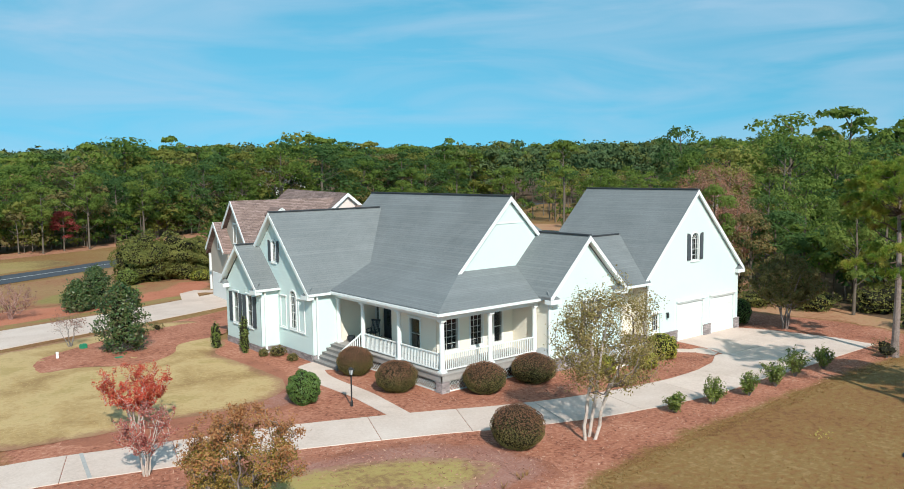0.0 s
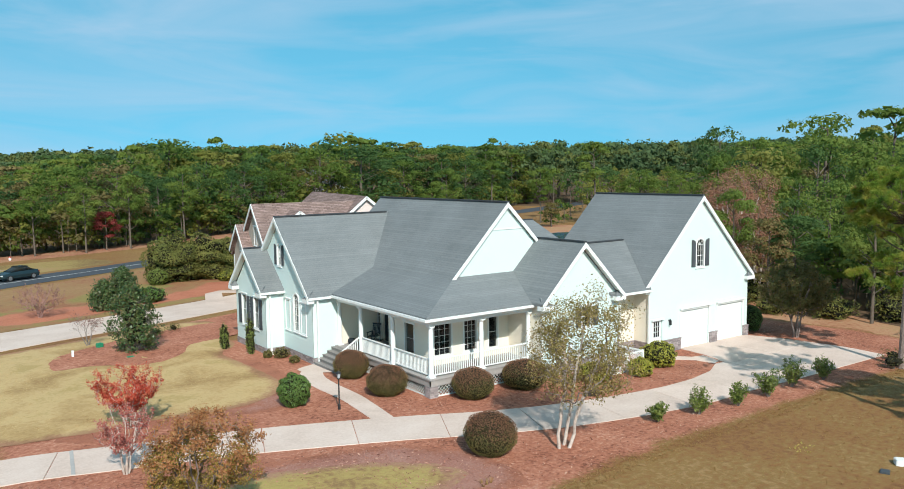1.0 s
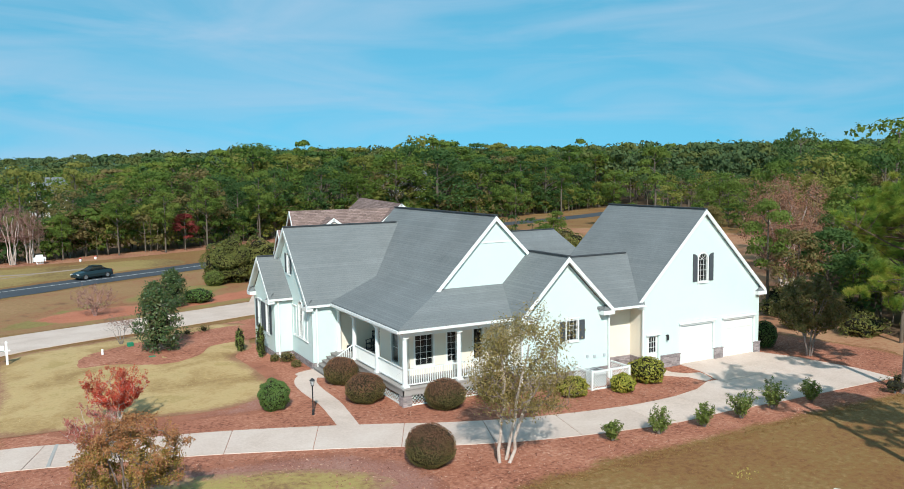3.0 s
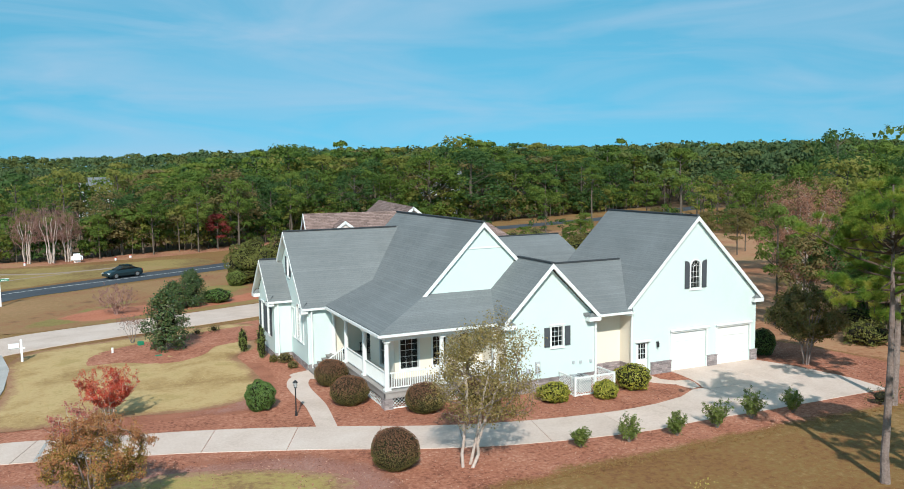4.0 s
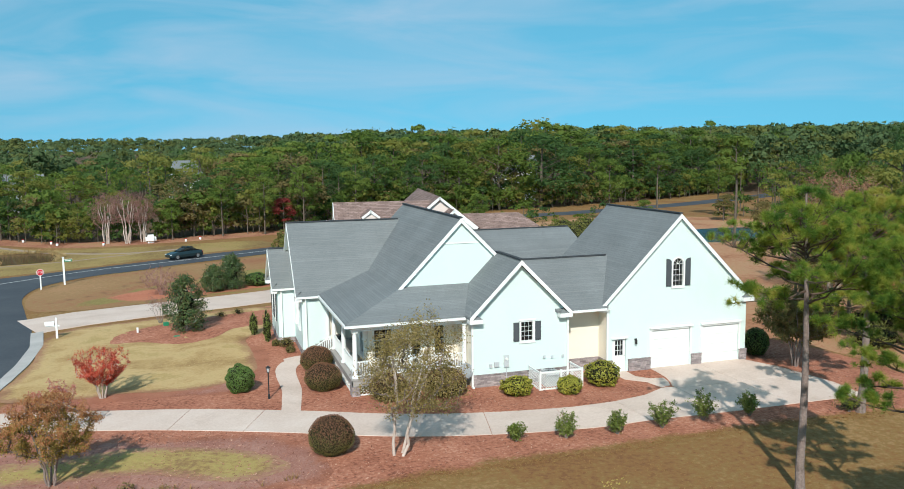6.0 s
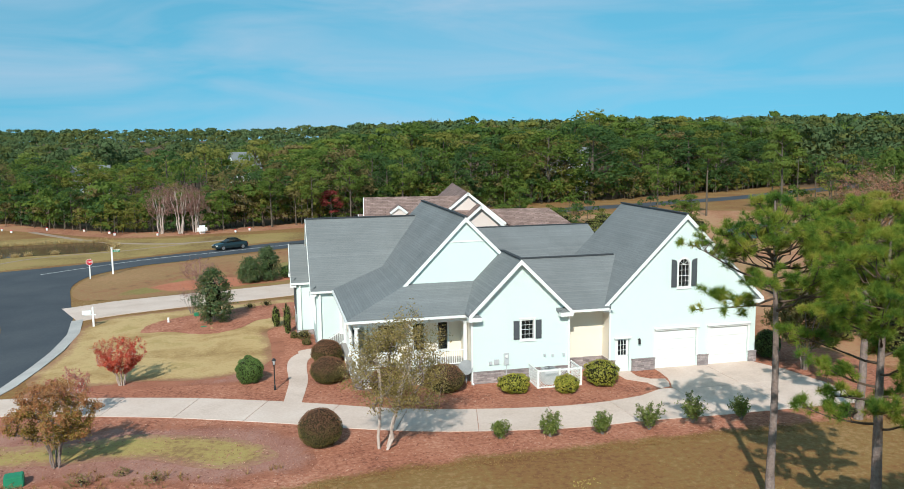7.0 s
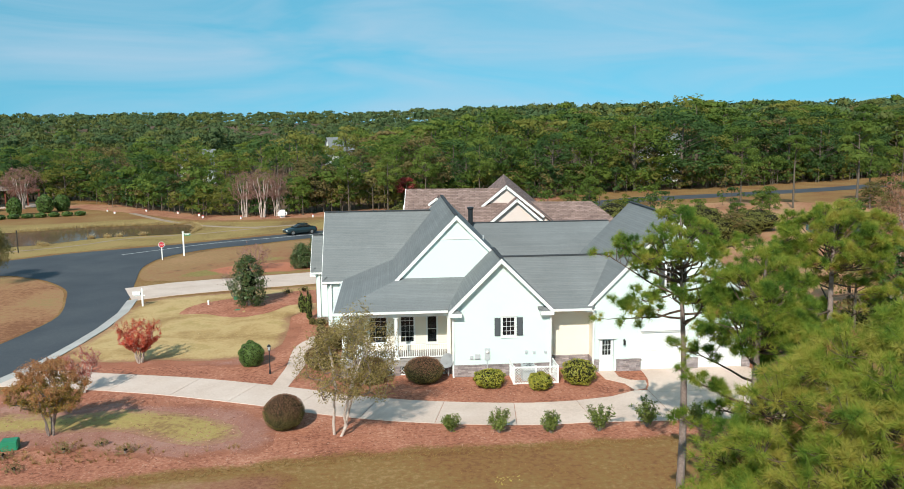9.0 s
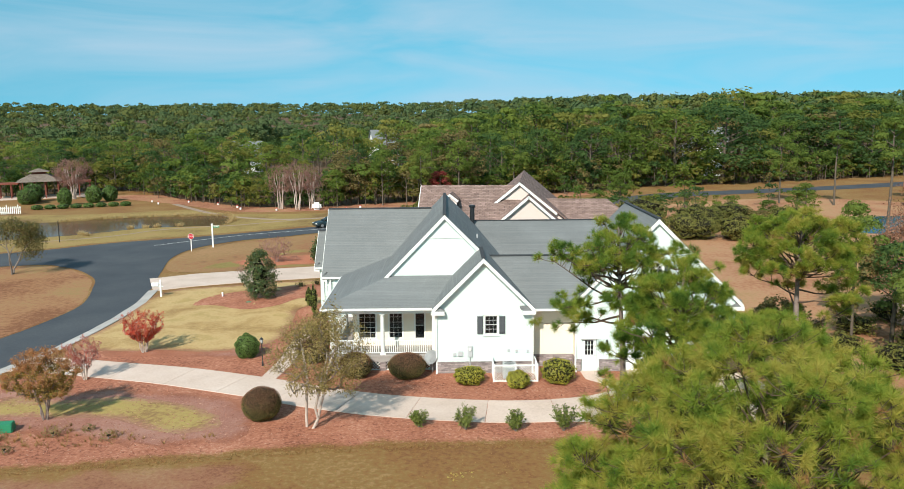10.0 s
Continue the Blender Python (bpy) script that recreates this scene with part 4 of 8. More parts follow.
wall((31.05, 30.05), (36.98, 30.05), [(0, 0), (5.93, 0), (5.93, 4.15), (2.89, 7.12), (0, 4.15)], [mid_win], base=0.72)
window(south(34.425, 30.05, 2.55), 0.75, 1.13, 3, 4, False, 0.36)
wall((31.05, 33.0), (31.05, 30.05), rect(0, 2.95, 0, 4.3), base=0.72, **WARM_SHADE)
# garage front
gdoor1, gdoor2 = rect(42.8 - 39.75, 45.55 - 39.75, 0.02, 2.5), rect(46.45 - 39.75, 49.15 - 39.75, 0.02, 2.5)
mdoor = rect(40.12 - 39.75, 41.03 - 39.75, 0.08, 2.1)
gwin = arch(44.24 - 39.75, 44.98 - 39.75, 5.14, 6.88)
wall((39.75, 30.2), (49.68, 30.2), [(0, 0), (9.93, 0), (9.93, 4.4), (4.95, 9.38), (0, 4.4)], [gdoor1, gdoor2, mdoor, gwin], base=0.72)
window(south(44.61, 30.2, 5.14), 0.74, 1.74, 3, 4, True, 0.36)
# recess between side gable and garage
wall((36.98, 31.3), (39.75, 31.3), rect(0, 2.77, 0, 4.3), base=0.75, **WARM_SHADE)
wall((39.75, 31.5), (39.75, 30.2), rect(0, 1.3, 0, 4.3), base=0.75, **WARM_SHADE)
wall((36.98, 30.05), (36.98, 31.5), rect(0, 1.45, 0, 4.3), base=0.75, **WARM_SHADE)
part("soffit", box(bmesh.new(), 36.9, 39.8, 29.86, 31.3, 4.0, 4.05), M["white_paint"], house)
# garage flanks and rear
wall((49.68, 30.2), (49.68, 39.2), rect(0, 9.0, 0, 4.4), base=0.5)
wall((49.68, 39.2), (39.75, 39.2), [(0, 0), (9.93, 0), (9.93, 4.4), (4.95, 9.38), (0, 4.4)], base=0.5, boards=False)
# big gable wall above the porch roof, and the room behind the porch
wall((27.55, 33.7), (35.6, 33.7), [(0, 5.35), (8.05, 5.35), (4.03, 9.35)], base=5.5, boards=False)
part("gable_band", box(bmesh.new(), 30.3, 32.86, 33.66, 33.7, 8.02, 8.08), M["white_paint"], house)
pwin1, pwin2, pwin3 = rect(0.35, 1.45, 1.55, 3.3), rect(2.35, 3.2, 1.55, 3.3), rect(4.05, 4.65, 1.5, 3.25)
wall((25.55, 32.9), (31.05, 32.9), rect(0, 5.5, 0.9, 4.5), [pwin1, pwin2, pwin3], base=1.05, **WARM_SHADE)
window(south(26.45, 32.9, 1.55), 1.1, 1.75, 3, 5)
window(south(28.32, 32.9, 1.55), 0.85, 1.75, 3, 5)
window(south(29.9, 32.9, 1.5), 0.6, 1.75, 1, 2)
pwin4 = rect(37.0 - 35.2, 37.0 - 34.3, 1.45, 3.1)
wall((25.55, 37.0), (25.55, 32.9), rect(0, 4.1, 0.9, 4.55), [pwin4], base=1.05, **WARM_SHADE)
window(west(25.55, 34.75, 1.45), 0.9, 1.65, 1, 2)
wall((27.1, 37.0), (25.55, 37.0), [(0, 0.9), (1.55, 0.9), (1.55, 4.55), (0, 5.0)], base=1.05, **WARM_SHADE)
fdoor, flight = rect(41.0 - 40.2, 41.0 - 38.35, 1.02, 3.0), rect(41.0 - 40.95, 41.0 - 40.55, 1.5, 3.0)
wall((27.1, 41.0), (27.1, 37.0), rect(0, 4.0, 0.9, 5.1), [fdoor, flight], base=1.05, **WARM_SHADE)
window(west(27.1, 40.75, 1.5), 0.4, 1.5, 1, 3)
# front block and bay
fwin = arch(49.9 - 43.62, 49.9 - 42.88, 1.72, 4.0)
fl, fr = rect(49.9 - 44.2 - 0.68, 49.9 - 44.2, 1.7, 3.55), rect(49.9 - 42.55, 49.9 - 42.55 + 0.66, 1.7, 3.55)
gable_win = arch(49.9 - 45.85, 49.9 - 45.3, 5.6, 6.92)
wall((22.7, 49.9), (22.7, 40.98), [(0, 0), (8.92, 0), (8.92, 4.15), (4.46, 8.45), (0, 4.15)], [fwin, gable_win], base=0.45)
window(west(22.7, 43.25, 1.72), 0.74, 2.28, 3, 4, True)
window(west(22.7, 44.5, 1.7), 0.6, 1.8, 1, 2)
window(west(22.7, 42.2, 1.7), 0.6, 1.8, 1, 2)
window(west(22.7, 45.58, 5.6), 0.55, 1.32, 3, 4, True, 0.3)
wall((22.7, 40.98), (24.3, 40.98), [(0, 0), (1.6, 0), (1.6, 4.2), (0, 4.05)], base=0.45)
wall((24.3, 40.98), (27.1, 40.98), [(0, 0), (2.8, 0), (2.8, 5.0), (0.8, 4.3), (0, 4.2)], base=0.45, **WARM_SHADE)
wall((22.7, 50.1), (21.5, 50.1), rect(0, 1.2, 0, 4.1), base=0.45, boards=False)
b1, b2 = rect(50.25 - 49.15, 50.25 - 48.4, 1.5, 3.45), rect(50.25 - 47.1, 50.25 - 46.35, 1.5, 3.45)
wall((21.5, 50.25), (21.5, 45.22), [(0, 0), (5.03, 0), (5.03, 4.0), (2.5, 6.3), (0, 4.0)], [b1, b2], base=0.45)
window(west(21.5, 48.78, 1.5), 0.75, 1.95, 1, 2, False, 0.45)
window(west(21.5, 46.72, 1.5), 0.75, 1.95, 1, 2, False, 0.45)
wall((21.5, 45.22), (22.7, 45.22), rect(0, 1.2, 0, 4.05), base=0.45)
# unseen sides that close the house
wall((30.9, 49.9), (22.7, 49.9), rect(0, 8.2, 0, 4.1), base=0.5, boards=False)
wall((45.0, 54.0), (31, 54.0), rect(0, 14, 0, 4.0), boards=False)
wall((45.0, 39.2), (45.0, 54.0), [(0, 0), (14.8, 0), (14.8, 4.0), (7.9, 7.2), (0, 3.9)], boards=False)
wall((31, 54.0), (31, 48.0), [(0, 0), (6, 0), (6, 7.0), (0, 4.0)], boards=False)
wall((36, 47.85), (27.6, 47.85), [(0, 3), (8.4, 3), (8.0, 5.4), (4.2, 9.3), (0, 5.2)], boards=False)
part("floor_slab", box(bmesh.new(), 25.7, 45, 33, 53.8, 0.3, 0.9), M["room"], house)

# brick base courses
for x0, x1, y0, y1, zt in ((31.02, 34.4, 29.99, 30.04, 0.72), (34.4, 37.0, 29.99, 30.04, 0.72), (37.02, 39.72, 31.22, 31.29, 0.78), (39.68, 39.74, 30.16, 31.2, 0.78), (39.68, 40.08, 30.1, 30.19, 0.75), (41.2, 42.72, 30.08, 30.19, 0.74),
                           (45.66, 46.38, 30.08, 30.19, 0.7), (49.22, 49.74, 30.08, 30.19, 0.7), (22.64, 22.69, 41.0, 45.2, 0.42), (22.7, 27.0, 40.92, 40.97, 0.42), (21.44, 21.49, 45.2, 50.25, 0.42), (21.5, 22.65, 45.16, 45.21, 0.42)):
    bm = box(bmesh.new(), x0, x1, y0, y1, 0, zt)
    if zt > 0.5:
        box(bm, x0 - 0.02, x1 + 0.02, y0 - 0.03, y1, zt, zt + 0.06)
    part("brick_base", bm, M["brick"], house, "grey-mauve brick base course")

# garage doors, side door
for x0, x1 in ((42.8, 45.55), (46.45, 49.15)):
    bm = bmesh.new()
    box(bm, x0 - 0.1, x1 + 0.1, 30.27, 30.31, 0.0, 2.5)
    d = part("garage_door", bm, M["white_paint"], house, "white panelled garage door, shut")
    for j in range(4):
        bm = bmesh.new()
        z0 = 0.06 + j * 0.61
        box(bm, x0 + 0.02, x1 - 0.02, 30.235, 30.27, z0 - 0.03, z0 + 0.565)
        for i in range(4):
            xa = x0 + 0.12 + i * (x1 - x0 - 0.1) / 4
            box(bm, xa, xa + (x1 - x0 - 0.1) / 4 - 0.14, 30.222, 30.235, z0 + 0.07, z0 + 0.46)
        p = part("door_panel", bm, M["white_paint"], d, "", True)
    bm = bmesh.new()
    box(bm, x0 - 0.16, x1 + 0.16, 30.02, 30.2, 2.56, 2.66)
    box(bm, x0 - 0.12, x1 + 0.12, 30.1, 30.2, 2.46, 2.56)
    for xa in (x0 - 0.12, x1):
        box(bm, xa, xa + 0.12, 30.13, 30.2, 0.75, 2.46)
    part("door_surround", bm, M["white_paint"], house, "white moulded door head")
bm = bmesh.new()
box(bm, 40.14, 41.01, 30.26, 30.3, 0.08, 2.08)
sd = part("side_door", bm, M["white_paint"], house, "white half-glazed side door")
for nm, mt, bmx in (("door_glass", M["glass"], box(bmesh.new(), 40.3, 40.85, 30.246, 30.256, 1.06, 2.03)),):
    part(nm, bmx, mt, sd, "dark nine-light pane")
bm = bmesh.new()
for i in range(4):
    x = 40.3 + i * 0.183
    box(bm, x - 0.014, x + 0.014, 30.232, 30.262, 1.06, 2.03)
    z = 1.06 + i * 0.323
    box(bm, 40.29, 40.86, 30.232, 30.262, z - 0.014, z + 0.014)
part("door_grille", bm, M["white_paint"], sd)
bm = bmesh.new()
bmesh.ops.create_uvsphere(bm, u_segments=10, v_segments=6, radius=0.035, matrix=Matrix.Translation((40.93, 30.2, 1.05)))
part("door_knob", bm, M["grey_metal"], sd, "steel door knob")
part("door_head", box(bmesh.new(), 40.02, 41.13, 30.06, 30.2, 2.12, 2.22), M["white_paint"], house)

# porch: deck, skirt, columns, rails, steps
part("porch_deck", box(bmesh.new(), 24.1, 27.1, 30.65, 40.95, 0.94, 1.02), M["deck"], house, "grey painted porch deck")
part("porch_deck", box(bmesh.new(), 27.1, 31.02, 30.65, 32.9, 0.94, 1.02), M["deck"], house)
part("porch_band", box(bmesh.new(), 24.15, 24.2, 30.7, 38.1, 0.62, 0.94), M["deck"], house, "grey porch rim board")
part("porch_band", box(bmesh.new(), 24.15, 31.02, 30.7, 30.75, 0.62, 0.94), M["deck"], house)
part("porch_ceiling", box(bmesh.new(), 24.0, 27.1, 30.6, 40.95, 3.96, 4.0), M["white_paint"], house)
part("porch_ceiling", box(bmesh.new(), 27.1, 31.02, 30.6, 32.9, 3.96, 4.0), M["white_paint"], house)
part("porch_beam", box(bmesh.new(), 24.25, 24.55, 30.8, 40.95, 3.7, 3.96), M["white_paint"], house, "white porch beam")
part("porch_beam", box(bmesh.new(), 24.55, 31.02, 30.8, 31.1, 3.7, 3.96), M["white_paint"], house)
part("fascia", box(bmesh.new(), 23.88, 23.93, 30.52, 40.7, 3.99, 4.12), M["white_paint"], house)
part("fascia", box(bmesh.new(), 23.88, 31.0, 30.52, 30.57, 3.99, 4.12), M["white_paint"], house)
part("porch_soffit", box(bmesh.new(), 23.9, 24.3, 30.55, 40.95, 3.94, 3.97), M["white_paint"], house)
part("porch_soffit", box(bmesh.new(), 24.3, 31.02, 30.55, 30.85, 3.94, 3.97), M["white_paint"], house)
for x, y in ((24.4, 30.95), (24.4, 34.65), (24.4, 38.2), (24.4, 40.85), (27.6, 30.95), (30.85, 30.95)):
    bm = bmesh.new()
    tube(bm, [(x, y, 1.16), (x, y, 2.2), (x, y, 3.56)], [0.135, 0.135, 0.115], 16)
    box(bm, x - 0.18, x + 0.18, y - 0.18, y + 0.18, 1.02, 1.1)
    tube(bm, [(x, y, 1.1), (x, y, 1.16)], [0.165, 0.165], 16)
    tube(bm, [(x, y, 3.56), (x, y, 3.62)], [0.15, 0.16], 16)
    box(bm, x - 0.17, x + 0.17, y - 0.17, y + 0.17, 3.62, 3.7)
    part("column", bm, M["white_paint"], house, "white round porch column")


def railing(a, b, z0, z1, dz=0.0):
    a, b = Vector(a), Vector(b)
    ln = (b - a).length
    bm = bmesh.new()
    beam(bm, (a.x, a.y, z1), (b.x, b.y, z1 + dz), 0.09, 0.06)
    r = part("railing", bm, M["white_paint"], house, "white porch railing")
    part("bottom_rail", beam(bmesh.new(), (a.x, a.y, z0 + 0.06), (b.x, b.y, z0 + 0.06 + dz), 0.06, 0.06), M["white_paint"], r)
    n = int(ln / 0.13)
    for i in range(1, n):
        p = a + (b - a) * (i / n)
        h = dz * i / n
        part("baluster", box(bmesh.new(), p.x - 0.02, p.x + 0.02, p.y - 0.02, p.y + 0.02, z0 + 0.05 + h, z1 - 0.05 + h), M["white_paint"], r)
    return r


railing((24.4, 31.08), (24.4, 34.52), 1.1, 1.96)
railing((24.4, 34.78), (24.4, 38.07), 1.1, 1.96)
railing((24.53, 30.95), (27.47, 30.95), 1.1, 1.96)
railing((27.73, 30.95), (30.72, 30.95), 1.1, 1.96)
railing((24.3, 38.25), (22.95, 38.3), 1.1, 1.96, -0.85)
for j in range(5):
    z1 = 0.98 - 0.19 * j
    x1 = 24.15 - 0.29 * j
    if j < 5 and z1 > 0.1:
        bm = box(bmesh.new(), x1 - 0.31, x1 + 0.02, 38.3, 40.9, z1 - 0.19, z1 - 0.05 - 0.0)
        box(bm, x1 - 0.34, x1 + 0.02, 38.28, 40.92, z1 - 0.05, z1)
        box(bm, x1 - 0.29, x1 + 0.02, 38.35, 40.85, 0.0, z1 - 0.19) if z1 > 0.22 else None
        part("step", bm, M["stone_step"], house, "grey stone porch step")
bm = box(bmesh.new(), 24.12, 24.62, 30.66, 31.16, 0, 0.62)
part("brick_pier", bm, M["brick"], house, "brick corner pier under the porch")
for x, y in ((24.3, 34.65), (24.3, 38.2), (27.6, 30.86), (30.8, 30.86)):
    part("brick_pier", box(bmesh.new(), x - 0.2, x + 0.2, y - 0.18, y + 0.18, 0, 0.62), M["brick"], house)


def lattice(bm, a, b, z0, z1, pitch=0.2, w=0.032, t=0.012):
    """Diagonal laths between two posts, two layers, clipped to the panel."""
    a, b = Vector(a), Vector(b)
    d = (b - a)
    ln = d.length
    d.normalize()
    n = Vector((d.y, -d.x))
    h = z1 - z0
    for layer, sgn in ((0, 1), (1, -1)):
        s = -h
        while s < ln:
            u0, u1 = s, s + h
            c0, c1 = max(0, u0), min(ln, u1)
            if c1 - c0 > 0.02:
                v0, v1 = (c0 - u0), (c1 - u0)
                if sgn < 0:
                    v0, v1 = h - v0, h - v1
                off = n * (t * layer)
                pa, pb = a + d * c0 + off, a + d * c1 + off
                q = [(pa.x, pa.y, z0 + v0 + w * 0.7), (pb.x, pb.y, z0 + v1 + w * 0.7), (pb.x, pb.y, z0 + v1 - w * 0.7), (pa.x, pa.y, z0 + v0 - w * 0.7)]
                q = [(p[0], p[1], min(max(p[2], z0), z1)) for p in q]
                v = [bm.verts.new(p) for p in q] + [bm.verts.new((p[0] + n.x * t, p[1] + n.y * t, p[2])) for p in q]
                for f in ((0, 1, 2, 3), (7, 6, 5, 4), (0, 4, 5, 1), (2, 6, 7, 3)):
                    bm.faces.new([v[i] for i in f])
            s += pitch
    return bm


for a, b in (((24.25, 34.45), (24.25, 31.2)), ((24.25, 38.0), (24.25, 34.85)), ((24.65, 30.8), (27.4, 30.8)), ((27.8, 30.8), (30.6, 30.8))):
    part("skirt_lattice", lattice(bmesh.new(), a, b, 0.04, 0.62), M["white_paint"], house, "white diagonal lattice skirt")
    bm = bmesh.new()
    beam(bm, (*a, 0.1), (*b, 0.1), 0.05, 0.07)
    part("skirt_rail", bm, M["white_paint"], house)
# solid dark block added as the shade under the deck
part("porch_void", box(bmesh.new(), 25.2, 31.0, 31.8, 40.9, 0.0, 0.92), M["room"], house)

# front door with its glass and sidelights
bm = bmesh.new()
box(bm, 27.18, 27.23, 38.35, 40.2, 1.02, 3.0)
fd = part("front_door", bm, M["front_door"], house, "black double front door with oval glass")
for yc in (39.72, 38.83):
    bm = bmesh.new()
    v = [bm.verts.new((27.165, yc + 0.15 * math.cos(a), 2.2 + 0.5 * math.sin(a))) for a in np.linspace(0, 2 * math.pi, 21)[:-1]]
    bm.faces.new(v[::-1])
    part("door_glass", bm, M["glass"], fd, "oval door glass")

# ---- plants ----
M["pine_needle"] = leafy("pine_needle", [(0.08, 0.165, 0.034), (0.165, 0.26, 0.042), (0.29, 0.345, 0.052), (0.45, 0.40, 0.09)], 0.8, 0.5, 1.1, 0.06, 0.1, 0.34, 0.66)
M["dead_needle"] = leafy("dead_needle", [(0.24, 0.11, 0.045), (0.38, 0.20, 0.08), (0.46, 0.28, 0.12)], 0.7, 0.3, 1.3, 0.2, 0.4)
M["wood_leaf"] = leafy("wood_leaf", [(0.055, 0.10, 0.024), (0.12, 0.185, 0.038), (0.19, 0.255, 0.055), (0.25, 0.285, 0.075)], 0.75, 0.56, 0.16, 0.12, 0.14)
M["wood_deep"] = leafy("wood_deep", [(0.048, 0.096, 0.034), (0.085, 0.152, 0.046), (0.128, 0.20, 0.058)], 0.75, 0.54, 0.16, 0.12, 0.14)
M["wood_olive"] = leafy("wood_olive", [(0.115, 0.125, 0.03), (0.21, 0.22, 0.048), (0.285, 0.28, 0.072), (0.31, 0.285, 0.09)], 0.75, 0.56, 0.16, 0.12, 0.14)
M["wood_brown"] = leafy("wood_brown", [(0.11, 0.10, 0.04), (0.175, 0.145, 0.055), (0.235, 0.18, 0.075), (0.19, 0.18, 0.065)], 0.8, 0.4, 0.16, 0.1, 0.14)
M["wood_bright"] = leafy("wood_bright", [(0.09, 0.14, 0.03), (0.17, 0.235, 0.045), (0.25, 0.305, 0.062)], 0.75, 0.56, 0.16, 0.12, 0.14)
WOODS = [M["wood_leaf"], M["wood_deep"], M["wood_olive"], M["wood_brown"], M["wood_bright"]]
# distance haze is mixed into these leaf colours as a bluer grey-green
M["hazed_leaf"] = leafy("hazed_leaf", [(0.055, 0.092, 0.044), (0.08, 0.128, 0.054), (0.105, 0.148, 0.06), (0.14, 0.162, 0.07)], 0.8, 0.3, 0.02, 0.1, 0.12)
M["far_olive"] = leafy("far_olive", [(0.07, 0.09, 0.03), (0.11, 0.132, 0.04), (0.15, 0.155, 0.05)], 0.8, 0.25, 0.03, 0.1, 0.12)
M["rust_leaf"] = leafy("rust_leaf", [(0.24, 0.10, 0.06), (0.33, 0.155, 0.095), (0.36, 0.21, 0.13)], 0.7, 0.25, 0.4)
M["pink_leaf"] = leafy("pink_leaf", [(0.23, 0.11, 0.085), (0.31, 0.165, 0.13), (0.37, 0.22, 0.175)], 0.7, 0.35, 0.5)
M["bark"] = surf("bark", [(0.12, 0.088, 0.074), (0.23, 0.175, 0.152), (0.34, 0.275, 0.245)], 1.5, 9.0, 0.6, 0.95, 0.9, 0.04)
M["twig_bark"] = surf("twig_bark", [(0.07, 0.048, 0.035), (0.13, 0.09, 0.065)], 1.5, 9.0, 0.6, 0.95, 0.6, 0.03)
M["wood_trunk"] = surf("wood_trunk", [(0.09, 0.072, 0.055), (0.16, 0.13, 0.10)], 1.5, 9.0, 0.6, 0.95, 0.6, 0.03)
M["grey_bark"] = surf("grey_bark", [(0.16, 0.13, 0.11), (0.27, 0.235, 0.21)], 1.5, 9.0, 0.6, 0.95, 0.9, 0.03)
M["pink_twig"] = surf("pink_twig", [(0.25, 0.14, 0.11), (0.36, 0.21, 0.175), (0.43, 0.28, 0.235)], 1.2, 7.0, 0.5, 0.85, 0.3, 0.02)
M["pale_bark"] = surf("pale_bark", [(0.34, 0.25, 0.20), (0.50, 0.41, 0.35), (0.60, 0.52, 0.46)], 1.2, 7.0, 0.5, 0.85, 0.5, 0.02)
M["clipped_leaf"] = leafy("clipped_leaf", [(0.085, 0.085, 0.028), (0.15, 0.13, 0.042), (0.20, 0.165, 0.058), (0.22, 0.15, 0.065)], 0.6, 0.25, 1.6, 0.2, 0.35)
M["brown_growth"] = leafy("brown_growth", [(0.17, 0.075, 0.045), (0.225, 0.105, 0.06), (0.25, 0.125, 0.07), (0.30, 0.15, 0.09)], 0.6, 0.25, 1.6, 0.2, 0.35)
M["green_leaf"] = leafy("green_leaf", [(0.042, 0.09, 0.02), (0.08, 0.15, 0.028), (0.145, 0.215, 0.05)], 0.45, 0.2, 1.6, 0.4)
M["maroon_leaf"] = leafy("maroon_leaf", [(0.16, 0.03, 0.028), (0.26, 0.045, 0.04), (0.32, 0.08, 0.06)], 0.6, 0.4, 0.5)
M["gold_leaf"] = leafy("gold_leaf", [(0.09, 0.12, 0.018), (0.26, 0.26, 0.03), (0.46, 0.41, 0.065)], 0.5, 0.25, 1.8, 0.35)
M["light_leaf"] = leafy("light_leaf", [(0.085, 0.125, 0.024), (0.165, 0.21, 0.042), (0.27, 0.31, 0.085)], 0.5, 0.4, 1.2, 0.3)
M["magnolia_leaf"] = leafy("magnolia_leaf", [(0.024, 0.055, 0.018), (0.05, 0.095, 0.026), (0.095, 0.13, 0.038), (0.126, 0.084, 0.035)], 0.42, 0.15, 1.2, 0.4)
M["red_leaf"] = leafy("red_leaf", [(0.42, 0.045, 0.032), (0.58, 0.075, 0.046), (0.62, 0.14, 0.075), (0.55, 0.24, 0.12)], 0.6, 0.35, 1.2)
M["fading_leaf"] = leafy("fading_leaf", [(0.40, 0.10, 0.085), (0.50, 0.17, 0.13), (0.56, 0.28, 0.22)], 0.6, 0.35, 1.2)
M["orange_leaf"] = leafy("orange_leaf", [(0.15, 0.13, 0.03), (0.28, 0.21, 0.045), (0.41, 0.25, 0.065), (0.52, 0.37, 0.13)], 0.6, 0.3, 1.4, 0.25, 0.45)
